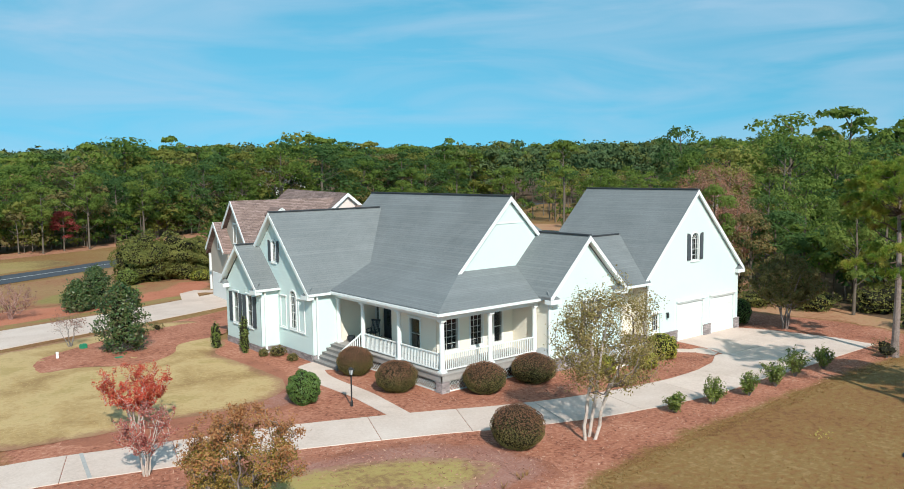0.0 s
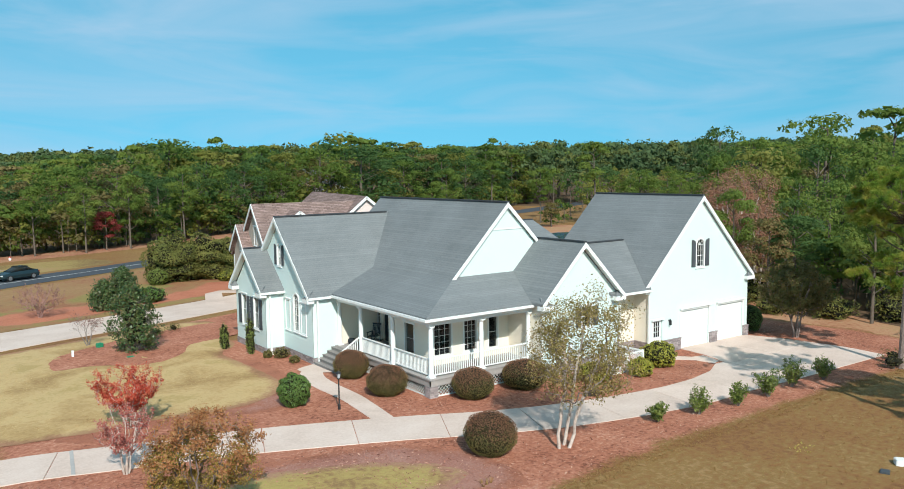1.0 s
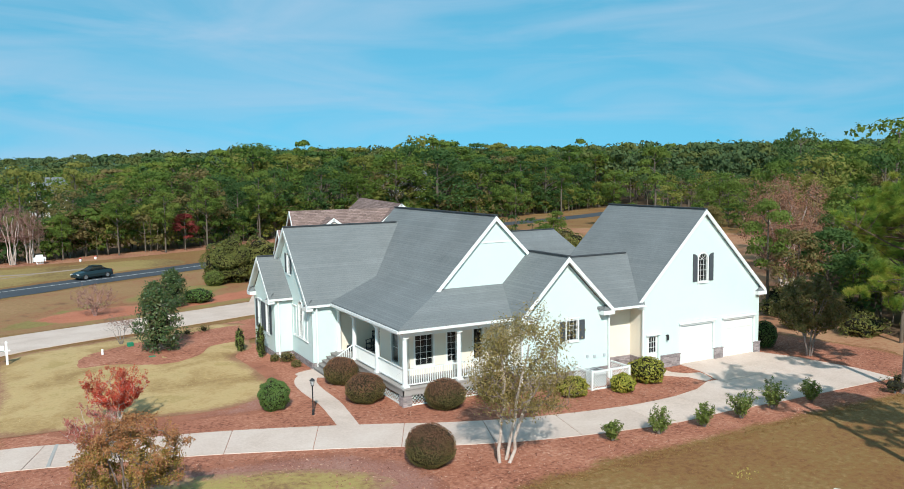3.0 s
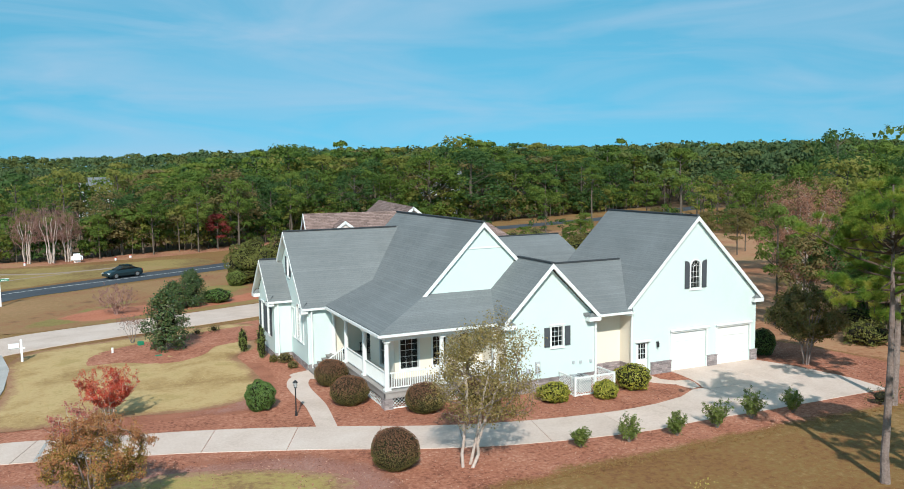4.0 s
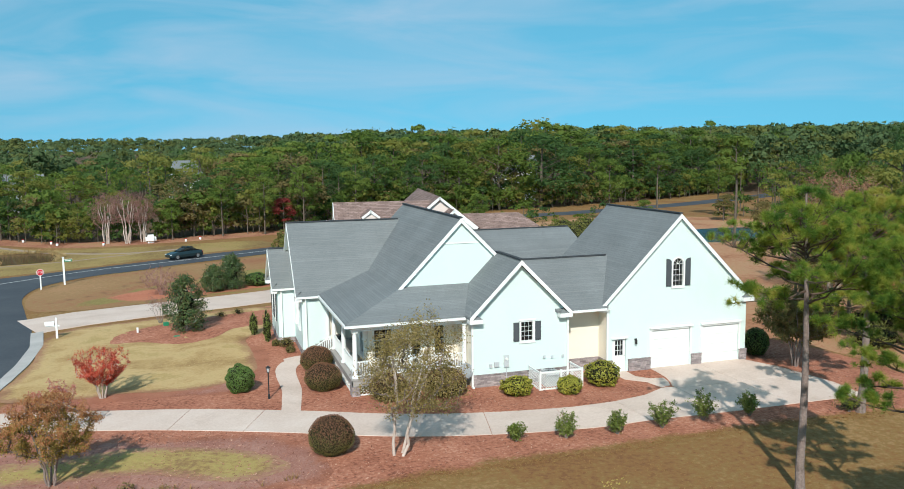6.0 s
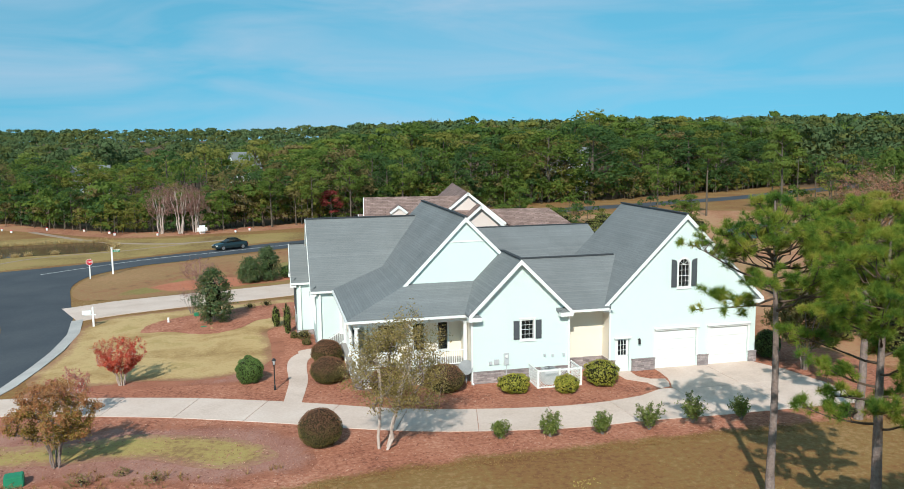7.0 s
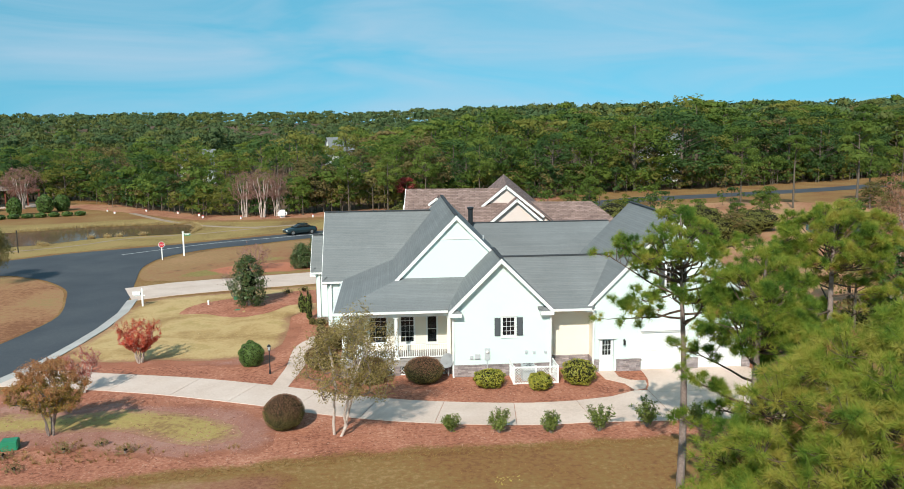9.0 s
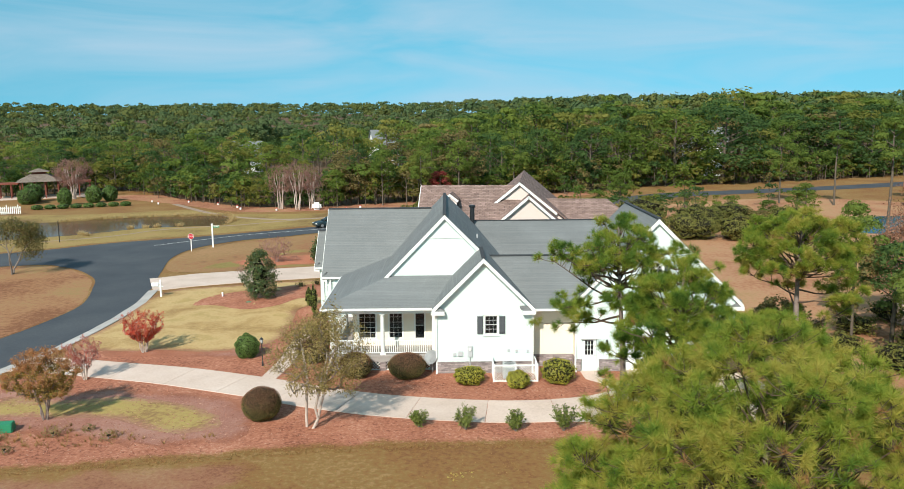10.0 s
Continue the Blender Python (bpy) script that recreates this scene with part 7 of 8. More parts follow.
EDGE_A = ((2, 87.4, 81.8, 15.5, "wood_leaf", 0.9), (1, 60, 112, 7, "wood_leaf", 1.1), (0, 92, 126, 12, "wood_leaf", 1.0), (2, 100, 122, 13, "wood_leaf", 1.0), (1, 86, 105, 4.5, "wood_leaf", 1.6),
          (1, 78, 96, 4, "wood_leaf", 1.6), (1, 72, 84, 4, "dull_leaf", 1.8), (1, 112, 118, 5, "dull_leaf", 1.5), (0, 118, 128, 12, "wood_leaf", 1.0), (1, 55, 104, 5, "wood_leaf", 1.5),
          (1, 48, 90, 4, "wood_leaf", 1.6))
EDGE_B = ((1, 52.5, 82, 4.2, "wood_leaf", 1.6), (0, 62, 40, 9.5, "wood_leaf", 0.9), (1, 59.5, 35, 7.5, "dull_leaf", 1.0), (0, 84, 58, 13, "wood_leaf", 0.9), (1, 60, 27, 9, "wood_leaf", 1.0),
          (1, 30.5, 131.5, 6.2, "maroon_leaf", 1.35), (1, 34, 131, 12, "wood_leaf", 0.9), (1, 20, 128.5, 10.5, "wood_leaf", 0.9), (0, 45, 139, 13, "wood_leaf", 0.9), (1, 12, 126, 7, "wood_leaf", 1.0),
          (0, 27, 128.8, 10, "wood_leaf", 1.0), (1, 61.8, 34.2, 7.6, "wood_deep", 1.35), (1, 92.5, 82.5, 6.5, "wood_brown", 1.0), (1, 96.5, 80.0, 7.0, "wood_brown", 1.1), (1, 101, 83.0, 6.0, "wood_brown", 1.1),
          (1, 88.0, 106.5, 5.5, "wood_leaf", 1.2))
for i, (k, x, y, h, m, w) in enumerate(EDGE_A + EDGE_B):
    lone_tree(k, x, y, h, M[m], {"wood_leaf": "pine standing apart at the wood's edge", "rust_leaf": "thin autumn tree with rust-pink leaves", "dull_leaf": "low olive-brown tree at the wood's edge", "wood_deep": "broad dark green tree past the garage", "wood_brown": "grey-brown scrubby tree beside the pond", "maroon_leaf": "small dark red maple against the wood"}[m], i, w)
for i, (x, y, w, h) in enumerate(((28.0, 87.4, 5.6, 4.6), (31.8, 87.6, 6.0, 4.4), (34.4, 86.4, 4.4, 3.8))):
    bush(x, y, w, h, M["hedge_leaf"], "large olive-green evergreen shrub by the neighbour's drive", "large_shrub", 13000, 0.105, 500 + i, 0.24, "shrub", "large shrubs", 0, 0.86)
for i, (x, y, w, h) in enumerate(((58, 88, 6.5, 3.4), (64, 86, 6.0, 3.2), (70, 84.5, 5.5, 3.0), (75, 88, 5.0, 2.8), (53, 91, 6.0, 3.6), (80, 94, 6.0, 3.0), (67, 93, 6.5, 3.6), (73, 97, 6.0, 3.4), (60, 97, 7.0, 4.0))):
    bush(x, y, w, h, M["hedge_leaf"], "broad dark green thicket shrub in the field", "thicket_shrub", 4500, 0.12, 520 + i, 0.2, "shrub", "thicket shrubs", 0, 0.84)
for i, (x, y, w, h) in enumerate(((60, 30, 3.0, 1.5), (62.5, 26, 3.6, 1.9), (58.4, 33.8, 2.4, 1.2), (63.5, 33.5, 3.2, 1.7), (58.0, 21.5, 3.0, 1.5), (61.5, 38.5, 2.6, 1.3), (66, 41.5, 3.2, 1.7))):
    bush(x, y, w, h, M["hedge_leaf"], "scrubby green bush at the wood's edge", "scrub_bush", 1800, 0.085, 540 + i, 0.25, "shrub", "scrub bushes", 0, 0.75)
bush(25.7, 85.2, 2.2, 1.6, M["light_leaf"], "small round bright green shrub by the thicket", "green_shrub", 1500, 0.09, 506, 0.05)
bush(32.9, 83.6, 2.4, 1.0, M["gold_leaf"], "low bright yellow shrub by the neighbour's walk", "golden_shrub", 1200, 0.08, 505, 0.1)

# ---- the neighbouring house ----
nb = thing("house", pose(38, 69, -0.3), "tan house with brown shingle roofs and cream gables", "house")


def nroof(pts):
    return roof(pts, 0.18, "roof_slope", M["brown_shingle"], nb)


nroof([(29.1, 65.4, 8.7), (39.6, 65.4, 8.7), (39.6, 59.6, 3.4), (29.1, 59.6, 3.4)])
nroof([(29.1, 65.4, 8.7), (39.6, 65.4, 8.7), (39.6, 71.6, 3.4), (29.1, 71.6, 3.4)])
nroof([(39.5, 63.6, 9.15), (39.6, 79.4, 9.3), (33.0, 79.4, 3.6), (33.0, 63.6, 3.8)])
nroof([(39.5, 63.6, 9.15), (39.6, 79.4, 9.3), (46.4, 79.4, 3.6), (46.4, 63.6, 3.8)])
nroof([(40.5, 61.2, 8.0), (40.5, 68, 8.0), (35.9, 68, 4.0), (35.9, 61.2, 4.0)])
nroof([(40.5, 61.2, 8.0), (40.5, 68, 8.0), (45.1, 68, 4.0), (45.1, 61.2, 4.0)])
nroof([(41.5, 67.4, 7.1), (48.6, 67.4, 7.1), (53.6, 62.4, 3.3), (41, 62.4, 3.3)])
nroof([(48.6, 67.4, 7.1), (53.6, 62.4, 3.3), (53.6, 72.4, 3.3)])
nroof([(41.5, 67.4, 7.1), (48.6, 67.4, 7.1), (53.6, 72.4, 3.3), (41, 72.4, 3.3)])
nroof([(28.5, 68.8, 6.7), (31.6, 68.8, 6.7), (31.6, 66.0, 4.2), (28.5, 66.0, 4.2)])
nroof([(28.5, 68.8, 6.7), (31.6, 68.8, 6.7), (31.6, 71.6, 4.2), (28.5, 71.6, 4.2)])
nroof([(29.6, 73.6, 4.6), (33, 73.6, 4.6), (33, 71.4, 3.4), (29.6, 71.4, 3.4)])
nroof([(29.6, 73.6, 4.6), (33, 73.6, 4.6), (33, 75.8, 3.4), (29.6, 75.8, 3.4)])
N_ = dict(owner=nb, mat=M["tan_wall"], board_mat=M["tan_siding"])
wall((36.2, 61.6), (44.8, 61.6), [(0, -0.3), (8.6, -0.3), (8.6, 4.0), (4.3, 7.75), (0, 4.0)], boards=False, **N_)
wall((33.4, 63.9), (45.8, 63.9), [(0, -0.3), (12.4, -0.3), (12.4, 3.9), (6.2, 8.9), (0, 3.9)], boards=False, **N_)
wall((29.5, 71.2), (29.5, 60.0), [(0, -0.3), (11.2, -0.3), (11.2, 3.4), (5.75, 8.4), (0, 3.4)], base=0.2, **N_)
wall((29.5, 60.0), (36.2, 60.0), rect(0, 6.7, -0.3, 3.4), boards=False, **N_)
wall((28.95, 71.4), (28.95, 66.2), [(0, -0.3), (5.2, -0.3), (5.2, 4.1), (2.6, 6.4), (0, 4.1)], base=0.2, **N_)
wall((28.95, 66.2), (29.5, 66.2), rect(0, 0.55, -0.3, 3.9), base=0.2, **N_)
wall((45, 62.7), (53.2, 62.7), rect(0, 8.2, -0.3, 3.3), boards=False, **N_)
wall((53.2, 62.7), (53.2, 72.1), rect(0, 9.4, -0.3, 3.3), boards=False, **N_)
wall((46.2, 79.2), (33, 79.2), [(0, -0.3), (13.2, -0.3), (13.2, 3.6), (6.6, 9.0), (0, 3.6)], boards=False, **N_)
window(west(29.5, 65.6, 5.0), 0.8, 1.6, 1, 2, owner=nb)
window(west(28.95, 68.8, 4.3), 0.6, 1.0, 1, 2, owner=nb)
part("garage_door", box(bmesh.new(), 28.88, 28.94, 66.6, 71.0, -0.25, 2.0), M["white_paint"], nb, "white garage door")
for y in (71.8, 75.4):
    part("porch_post", box(bmesh.new(), 29.8, 30.05, y - 0.12, y + 0.12, -0.3, 3.3), M["white_paint"], nb, "white porch post")
wall((31.6, 75.6), (31.6, 71.4), rect(0, 4.2, -0.3, 3.4), base=0.2, **N_)


def plain_rake(a, peak, b, owner, face="y", w=0.06, h=0.24):
    for lo in (a, b):
        part("rake_board", beam(bmesh.new(), lo, peak, w, h, -0.02), M["white_paint"], owner, "cream rake board")


plain_rake((35.85, 61.17, 3.95), (40.5, 61.17, 7.98), (45.15, 61.17, 3.95), nb)
plain_rake((36.6, 63.57, 6.75), (39.5, 63.57, 9.13), (43.4, 63.57, 5.95), nb)
plain_rake((29.07, 59.5, 3.35), (29.07, 65.4, 8.68), (29.07, 71.7, 3.35), nb)
plain_rake((28.47, 65.9, 4.15), (28.47, 68.8, 6.68), (28.47, 71.7, 4.15), nb)
# a dark dormer-like vent hood and pipes on the brown roof
for x, y, z in ((34.6, 64.3, 5.9), (33.2, 64.8, 6.4), (43.6, 63.9, 4.9), (46.0, 65.0, 5.0)):
    part("vent_pipe", tube(bmesh.new(), [(x, y, z - 0.3), (x, y, z + 0.25)], [0.06, 0.06], 8), M["grey_metal"], nb, "small grey roof vent")
for sx in (-1, 1):
    nroof([(32.5, 61.9, 8.1), (32.5, 64.9, 8.1), (32.5 + sx * 0.85, 64.3, 7.45), (32.5 + sx * 0.85, 61.9, 7.45)])
    part("dormer_rake", beam(bmesh.new(), (32.5, 61.86, 8.08), (32.5 + sx * 0.9, 61.86, 7.4), 0.06, 0.22, -0.02), M["white_paint"], nb, "cream dormer rake")
part("dormer_wall", slab(bmesh.new(), [(31.8, 62.0, 7.42), (33.2, 62.0, 7.42), (32.5, 62.05, 8.0)], 0.9), M["tan_wall"], nb, "cream dormer face")

# the whole house stands turned a little against the white one
nb.matrix_basis = Matrix.Translation((39.1, 63.6, 0)) @ Matrix.Rotation(radians(-6.8), 4, "Z") @ Matrix.Translation((-39.4, -63.6, 0)) @ nb.matrix_basis

# ---- roof fittings of the white house ----
for x, y, z, hgt in ((36.15, 33.5, 5.2, 0.2), (33.9, 38.6, 7.25, 0.3)):
    part("vent_pipe", tube(bmesh.new(), [(x, y, z - 0.2), (x, y, z + hgt)], [0.05, 0.05], 8), M["grey_metal"], house, "grey roof vent pipe")
bm = tube(bmesh.new(), [(33.8, 46.5, 6.6), (33.8, 46.5, 8.55)], [0.19, 0.19], 14)
tube(bm, [(33.8, 46.5, 8.55), (33.8, 46.5, 8.6), (33.8, 46.5, 8.74), (33.8, 46.5, 8.78)], [0.2, 0.26, 0.26, 0.16], 14)
part("chimney", bm, M["front_door"], house, "dark round metal flue with a cap")
# wall fittings
bm = box(bmesh.new(), 32.95, 33.25, 29.93, 30.02, 1.1, 1.8)
tube(bm, [(33.1, 29.97, 0.1), (33.1, 29.97, 1.1)], [0.03, 0.03], 6)
m1 = part("electric_meter", bm, M["grey_metal"], house, "grey electric meter box with conduit")
bm = bmesh.new()
bmesh.ops.create_cone(bm, cap_ends=True, segments=14, radius1=0.09, radius2=0.08, depth=0.1, matrix=pose(33.1, 29.89, 1.6, 90, 0, 0))
part("meter_glass", bm, M["frosted"], m1, "round meter glass")
for x0, x1, z0, z1 in ((32.35, 32.65, 1.15, 1.45), (32.05, 32.22, 1.15, 1.35)):
    part("utility_box", box(bmesh.new(), x0, x1, 29.94, 30.02, z0, z1), M["grey_metal"], house, "small grey utility box")
for x, z in ((35.5, 1.5), (36.0, 1.45), (36.7, 1.45)):
    part("wall_vent", box(bmesh.new(), x - 0.07, x + 0.07, 29.95, 30.02, z - 0.08, z + 0.08), M["grey_metal"], house, "small wall vent")
bm = box(bmesh.new(), 41.6, 41.72, 30.06, 30.2, 1.98, 2.04)
box(bm, 41.6, 41.72, 30.0, 30.1, 1.72, 1.98)
tube(bm, [(41.66, 30.05, 1.98), (41.66, 30.05, 2.1)], [0.07, 0.02], 6)
sc = part("wall_lantern", bm, M["black_metal"], house, "black wall lantern by the side door")

# lattice screen round the air conditioner
scr = thing("lattice_screen", pose(35.8, 29, 0.02), "white lattice screen hiding an air conditioner", "screen")
for a, b in (((34.48, 28.28), (37.12, 28.28)), ((34.48, 29.9), (34.48, 28.28)), ((37.12, 28.28), (37.12, 29.9))):
    p = part("lattice_panel", lattice(bmesh.new(), a, b, 0.05, 1.05, 0.16, 0.028), M["white_paint"], scr, "white diagonal lattice")
    for z in (1.1, 0.12):
        part("screen_rail", beam(bmesh.new(), (*a, z), (*b, z), 0.06, 0.09), M["white_paint"], scr)
for x, y in ((34.48, 28.28), (37.12, 28.28), (35.8, 28.28)):
    part("post", box(bmesh.new(), x - 0.05, x + 0.05, y - 0.05, y + 0.05, 0, 1.14), M["white_paint"], scr)
ac = thing("air_conditioner", pose(35.5, 29.2, 0.03), "grey outdoor air conditioner behind lattice", "air conditioner")
part("casing", box(bmesh.new(), 35.1, 35.9, 28.8, 29.6, 0.03, 0.9), M["grey_metal"], ac)
bm = bmesh.new()
for q in range(5):
    tube(bm, [(35.5 + 0.07 * (q + 1) * math.cos(a), 29.2 + 0.07 * (q + 1) * math.sin(a), 0.93) for a in np.linspace(0, 2 * math.pi, 17)], [0.008] * 17, 4, False)
part("fan_guard", bm, M["black_metal"], ac)

# satellite dish on the porch corner
sat = thing("satellite_dish", pose(30.75, 30.35, 0.02), "grey satellite dish on a short mast by the porch", "satellite dish")
part("mast", tube(bmesh.new(), [(30.75, 30.35, 0), (30.75, 30.35, 0.9)], [0.03, 0.03], 8), M["grey_metal"], sat)
bm = bmesh.new()
ring0 = None
for i in range(5):
    rr, dz = 0.11 * i, 0.03 * i * i / 4
    ring = [bm.verts.new((rr * math.cos(a), rr * math.sin(a) * 1.1, dz)) for a in np.linspace(0, 2 * math.pi, 17)[:-1]] if i else [bm.verts.new((0, 0, 0))]
    if i == 1:
        for k in range(16):
            bm.faces.new((ring0[0], ring[k], ring[(k + 1) % 16]))
    elif i > 1:
        for k in range(16):
            bm.faces.new((ring0[k], ring[k], ring[(k + 1) % 16], ring0[(k + 1) % 16]))
    ring0 = ring
bmesh.ops.solidify(bm, geom=list(bm.faces), thickness=0.02)
bmesh.ops.transform(bm, matrix=pose(30.7, 30.2, 1.0, 55, 0, -25), verts=bm.verts)
part("dish", bm, M["grey_metal"], sat)
part("feed_arm", tube(bmesh.new(), [(30.72, 30.25, 0.8), (30.55, 29.8, 1.0)], [0.02, 0.015], 6), M["grey_metal"], sat)

# porch furniture
def rocking_chair(x, y, z, rz):
    t = thing("rocking_chair", pose(x, y, z, 0, 0, rz), "black slatted rocking chair on the porch", "chair")
    B = M["front_door"]
    part("seat", box(bmesh.new(), -0.28, 0.28, -0.26, 0.26, 0.40, 0.44), B, t, "", False)
    for i in range(6):
        xx = -0.23 + i * 0.092
        part("back_slat", beam(bmesh.new(), (xx, 0.24, 0.42), (xx, 0.42, 1.12), 0.05, 0.03), B, t, "", False)
    part("top_rail", beam(bmesh.new(), (-0.3, 0.43, 1.15), (0.3, 0.43, 1.15), 0.03, 0.1), B, t, "", False)
    for sx in (-0.29, 0.29):
        part("arm", beam(bmesh.new(), (sx, -0.28, 0.66), (sx, 0.32, 0.66), 0.08, 0.03), B, t, "", False)
        part("leg", beam(bmesh.new(), (sx, -0.24, 0.05), (sx, -0.24, 0.64), 0.04, 0.04), B, t, "", False)
        part("leg", beam(bmesh.new(), (sx, 0.24, 0.05), (sx, 0.28, 0.64), 0.04, 0.04), B, t, "", False)
        part("rocker", tube(bmesh.new(), [(sx, -0.5, 0.1), (sx, -0.2, 0.03), (sx, 0.2, 0.03), (sx, 0.6, 0.13)], [0.025] * 4, 6), B, t, "", False)
    return t


rocking_chair(26.4, 37.9, 1.02, 235)
rocking_chair(26.3, 40.1, 1.02, 300)
pot = thing("flower_pot", pose(25.0, 40.5, 1.02), "dark glazed flower pot by the steps", "pot")
part("pot_body", tube(bmesh.new(), [(0, 0, 0), (0, 0, 0.2), (0, 0, 0.34)], [0.16, 0.24, 0.22], 14), M["front_door"], pot, "", False)

# lamp post on the lawn's edge
lp = thing("lamp_post", pose(19.7, 31.95, 0.03), "black lamp post with a glass lantern", "lamp post")
bm = tube(bmesh.new(), [(0, 0, 0), (0, 0, 0.25), (0, 0, 0.3), (0, 0, 1.5)], [0.07, 0.06, 0.035, 0.035], 10)
part("post", bm, M["black_metal"], lp, "", False)
bm = bmesh.new()
for a in range(4):
    c, s = math.cos(math.pi / 4 + a * math.pi / 2), math.sin(math.pi / 4 + a * math.pi / 2)
    beam(bm, (c * 0.07, s * 0.07, 1.52), (c * 0.12, s * 0.12, 1.78), 0.012, 0.012)
tube(bm, [(0, 0, 1.78), (0, 0, 1.9)], [0.15, 0.03], 8)
tube(bm, [(0, 0, 1.5), (0, 0, 1.53)], [0.08, 0.09], 8)
part("lantern_frame", bm, M["black_metal"], lp, "", False)
part("lantern_glass", tube(bmesh.new(), [(0, 0, 1.54), (0, 0, 1.77)], [0.06, 0.1], 8), M["grey_metal"], lp, "dull grey lantern glass", False)

# mailbox, signs and boxes along the street
mb = thing("mailbox", pose(5.8, 52.9, -0.09), "white mailbox on a white post with a bracket", "mailbox")
part("post", box(bmesh.new(), -0.07, 0.07, -0.07, 0.07, 0, 1.55), M["post_white"], mb, "", False)
part("bracket", beam(bmesh.new(), (0.22, 0, 1.06), (-0.72, 0, 1.06), 0.09, 0.09), M["post_white"], mb, "", False)
bm = box(bmesh.new(), -0.78, -0.14, -0.13, 0.13, 1.06, 1.24)
tube(bm, [(-0.78, 0, 1.24), (-0.14, 0, 1.24)], [0.13, 0.13], 14)
part("box_body", bm, M["post_white"], mb, "white metal box", False)
part("post_cap", tube(bmesh.new(), [(0, 0, 1.55), (0, 0, 1.66)], [0.1, 0.02], 4), M["post_white"], mb, "", False)

ss = thing("stop_sign", pose(0.25, 79.4, -0.3, 0, 0, 18), "red octagonal stop sign on a white post", "road sign")
part("post", box(bmesh.new(), -0.06, 0.06, -0.06, 0.06, 0, 1.55), M["post_white"], ss, "", False)
for rad, y, mt, nm in ((0.37, -0.075, "post_white", "sign_rim"), (0.335, -0.083, "sign_red", "sign_plate")):
    bm = bmesh.new()
    pts = [(rad * math.cos(math.pi / 8 + k * math.pi / 4), 1.85 + rad * math.sin(math.pi / 8 + k * math.pi / 4)) for k in range(8)]
    fr = [bm.verts.new((a, y, z)) for a, z in pts]
    bk = [bm.verts.new((a, -0.06, z)) for a, z in pts]
    bm.faces.new(fr)
    bm.faces.new(bk[::-1])
    for k in range(8):
        bm.faces.new((fr[k], bk[k], bk[(k + 1) % 8], fr[(k + 1) % 8]))
    bmesh.ops.recalc_face_normals(bm, faces=list(bm.faces))
    part(nm, bm, M[mt], ss, "", False)
cu = bpy.data.curves.new("lettering", "FONT")
cu.body, cu.size, cu.align_x, cu.align_y, cu.extrude = "STOP", 0.26, "CENTER", "CENTER", 0.003
txt = new("lettering", cu)
txt.data.materials.append(M["post_white"])
txt.parent = ss
txt.matrix_basis = pose(0, -0.088, 1.85, 90, 0, 0)

st = thing("street_sign", pose(2.1, 82.2, -0.3, 0, 0, 10), "tall white post with a small green street sign", "road sign")
part("post", box(bmesh.new(), -0.09, 0.09, -0.09, 0.09, 0, 2.95), M["post_white"], st, "", False)
part("post_cap", box(bmesh.new(), -0.12, 0.12, -0.12, 0.12, 2.95, 3.03), M["post_white"], st, "", False)
part("sign_blade", box(bmesh.new(), 0.1, 0.85, -0.02, 0.02, 2.5, 2.72), M["sign_green"], st, "green street sign blade", False)
part("sign_writing", box(bmesh.new(), 0.2, 0.75, -0.026, -0.02, 2.58, 2.65), M["post_white"], st, "illegible white writing", False)
part("sign_arm", beam(bmesh.new(), (0.05, 0, 2.78), (0.9, 0, 2.78), 0.04, 0.04), M["post_white"], st, "", False)

for i, (x, y, w, d, h, rz) in enumerate(((8.85, 21.3, 0.76, 0.64, 0.48, 12), (13.5, 54.4, 0.4, 0.35, 0.32, 20), (14.4, 50.0, 0.45, 0.3, 0.07, 5))):
    u = thing("utility_pedestal", pose(x, y, gz(x, y) + 0.03, 0, 0, rz), "green plastic utility pedestal in the grass", "utility box")
    bm = box(bmesh.new(), -w / 2, w / 2, -d / 2, d / 2, 0, h)
    bmesh.ops.bevel(bm, geom=list(bm.edges), offset=min(0.04, h * 0.3), segments=2, affect="EDGES")
    part("cover", bm, M["sign_green"], u, "", False)
for x, y in ((11.5, 52.4),):
    u = thing("marker_post", pose(x, y, gz(x, y) + 0.03), "short white marker post in mulch", "post")
    part("post", box(bmesh.new(), -0.065, 0.065, -0.065, 0.065, 0, 0.42), M["post_white"], u, "", False)

# low white marker stakes along the wood's edge
for x, y in ((14.1, 122.0), (16.3, 124.5), (2.0, 121.3), (-4.9, 123.6), (-25.6, 137.6), (-23.0, 133.7), (-18.1, 136.4), (-11.1, 131.5), (-6.2, 126.6)):
    u = thing("marker_stake", pose(x, y, gz(x, y) + 0.02, 0, 0, x * 31), "low white marker stake with a red top in mulch", "marker", "marker stakes")
    bm = box(bmesh.new(), -0.16, 0.16, -0.13, 0.13, 0, 0.42)
    bmesh.ops.bevel(bm, geom=list(bm.edges), offset=0.05, segments=2, affect="EDGES")
    part("stake", bm, M["post_white"], u, "", False)
    part("top", box(bmesh.new(), -0.14, 0.14, -0.11, 0.11, 0.42, 0.52), M["sign_red"], u, "red top", False)

# slim dark post on the near bank of the pond
u = thing("slim_post", pose(-19.9, 87.7, gz(-19.9, 87.7)), "slim dark post standing on the pond's bank", "post")
part("post", tube(bmesh.new(), [(0, 0, -0.1), (0, 0, 2.9)], [0.07, 0.06], 8), M["black_metal"], u, "", False)

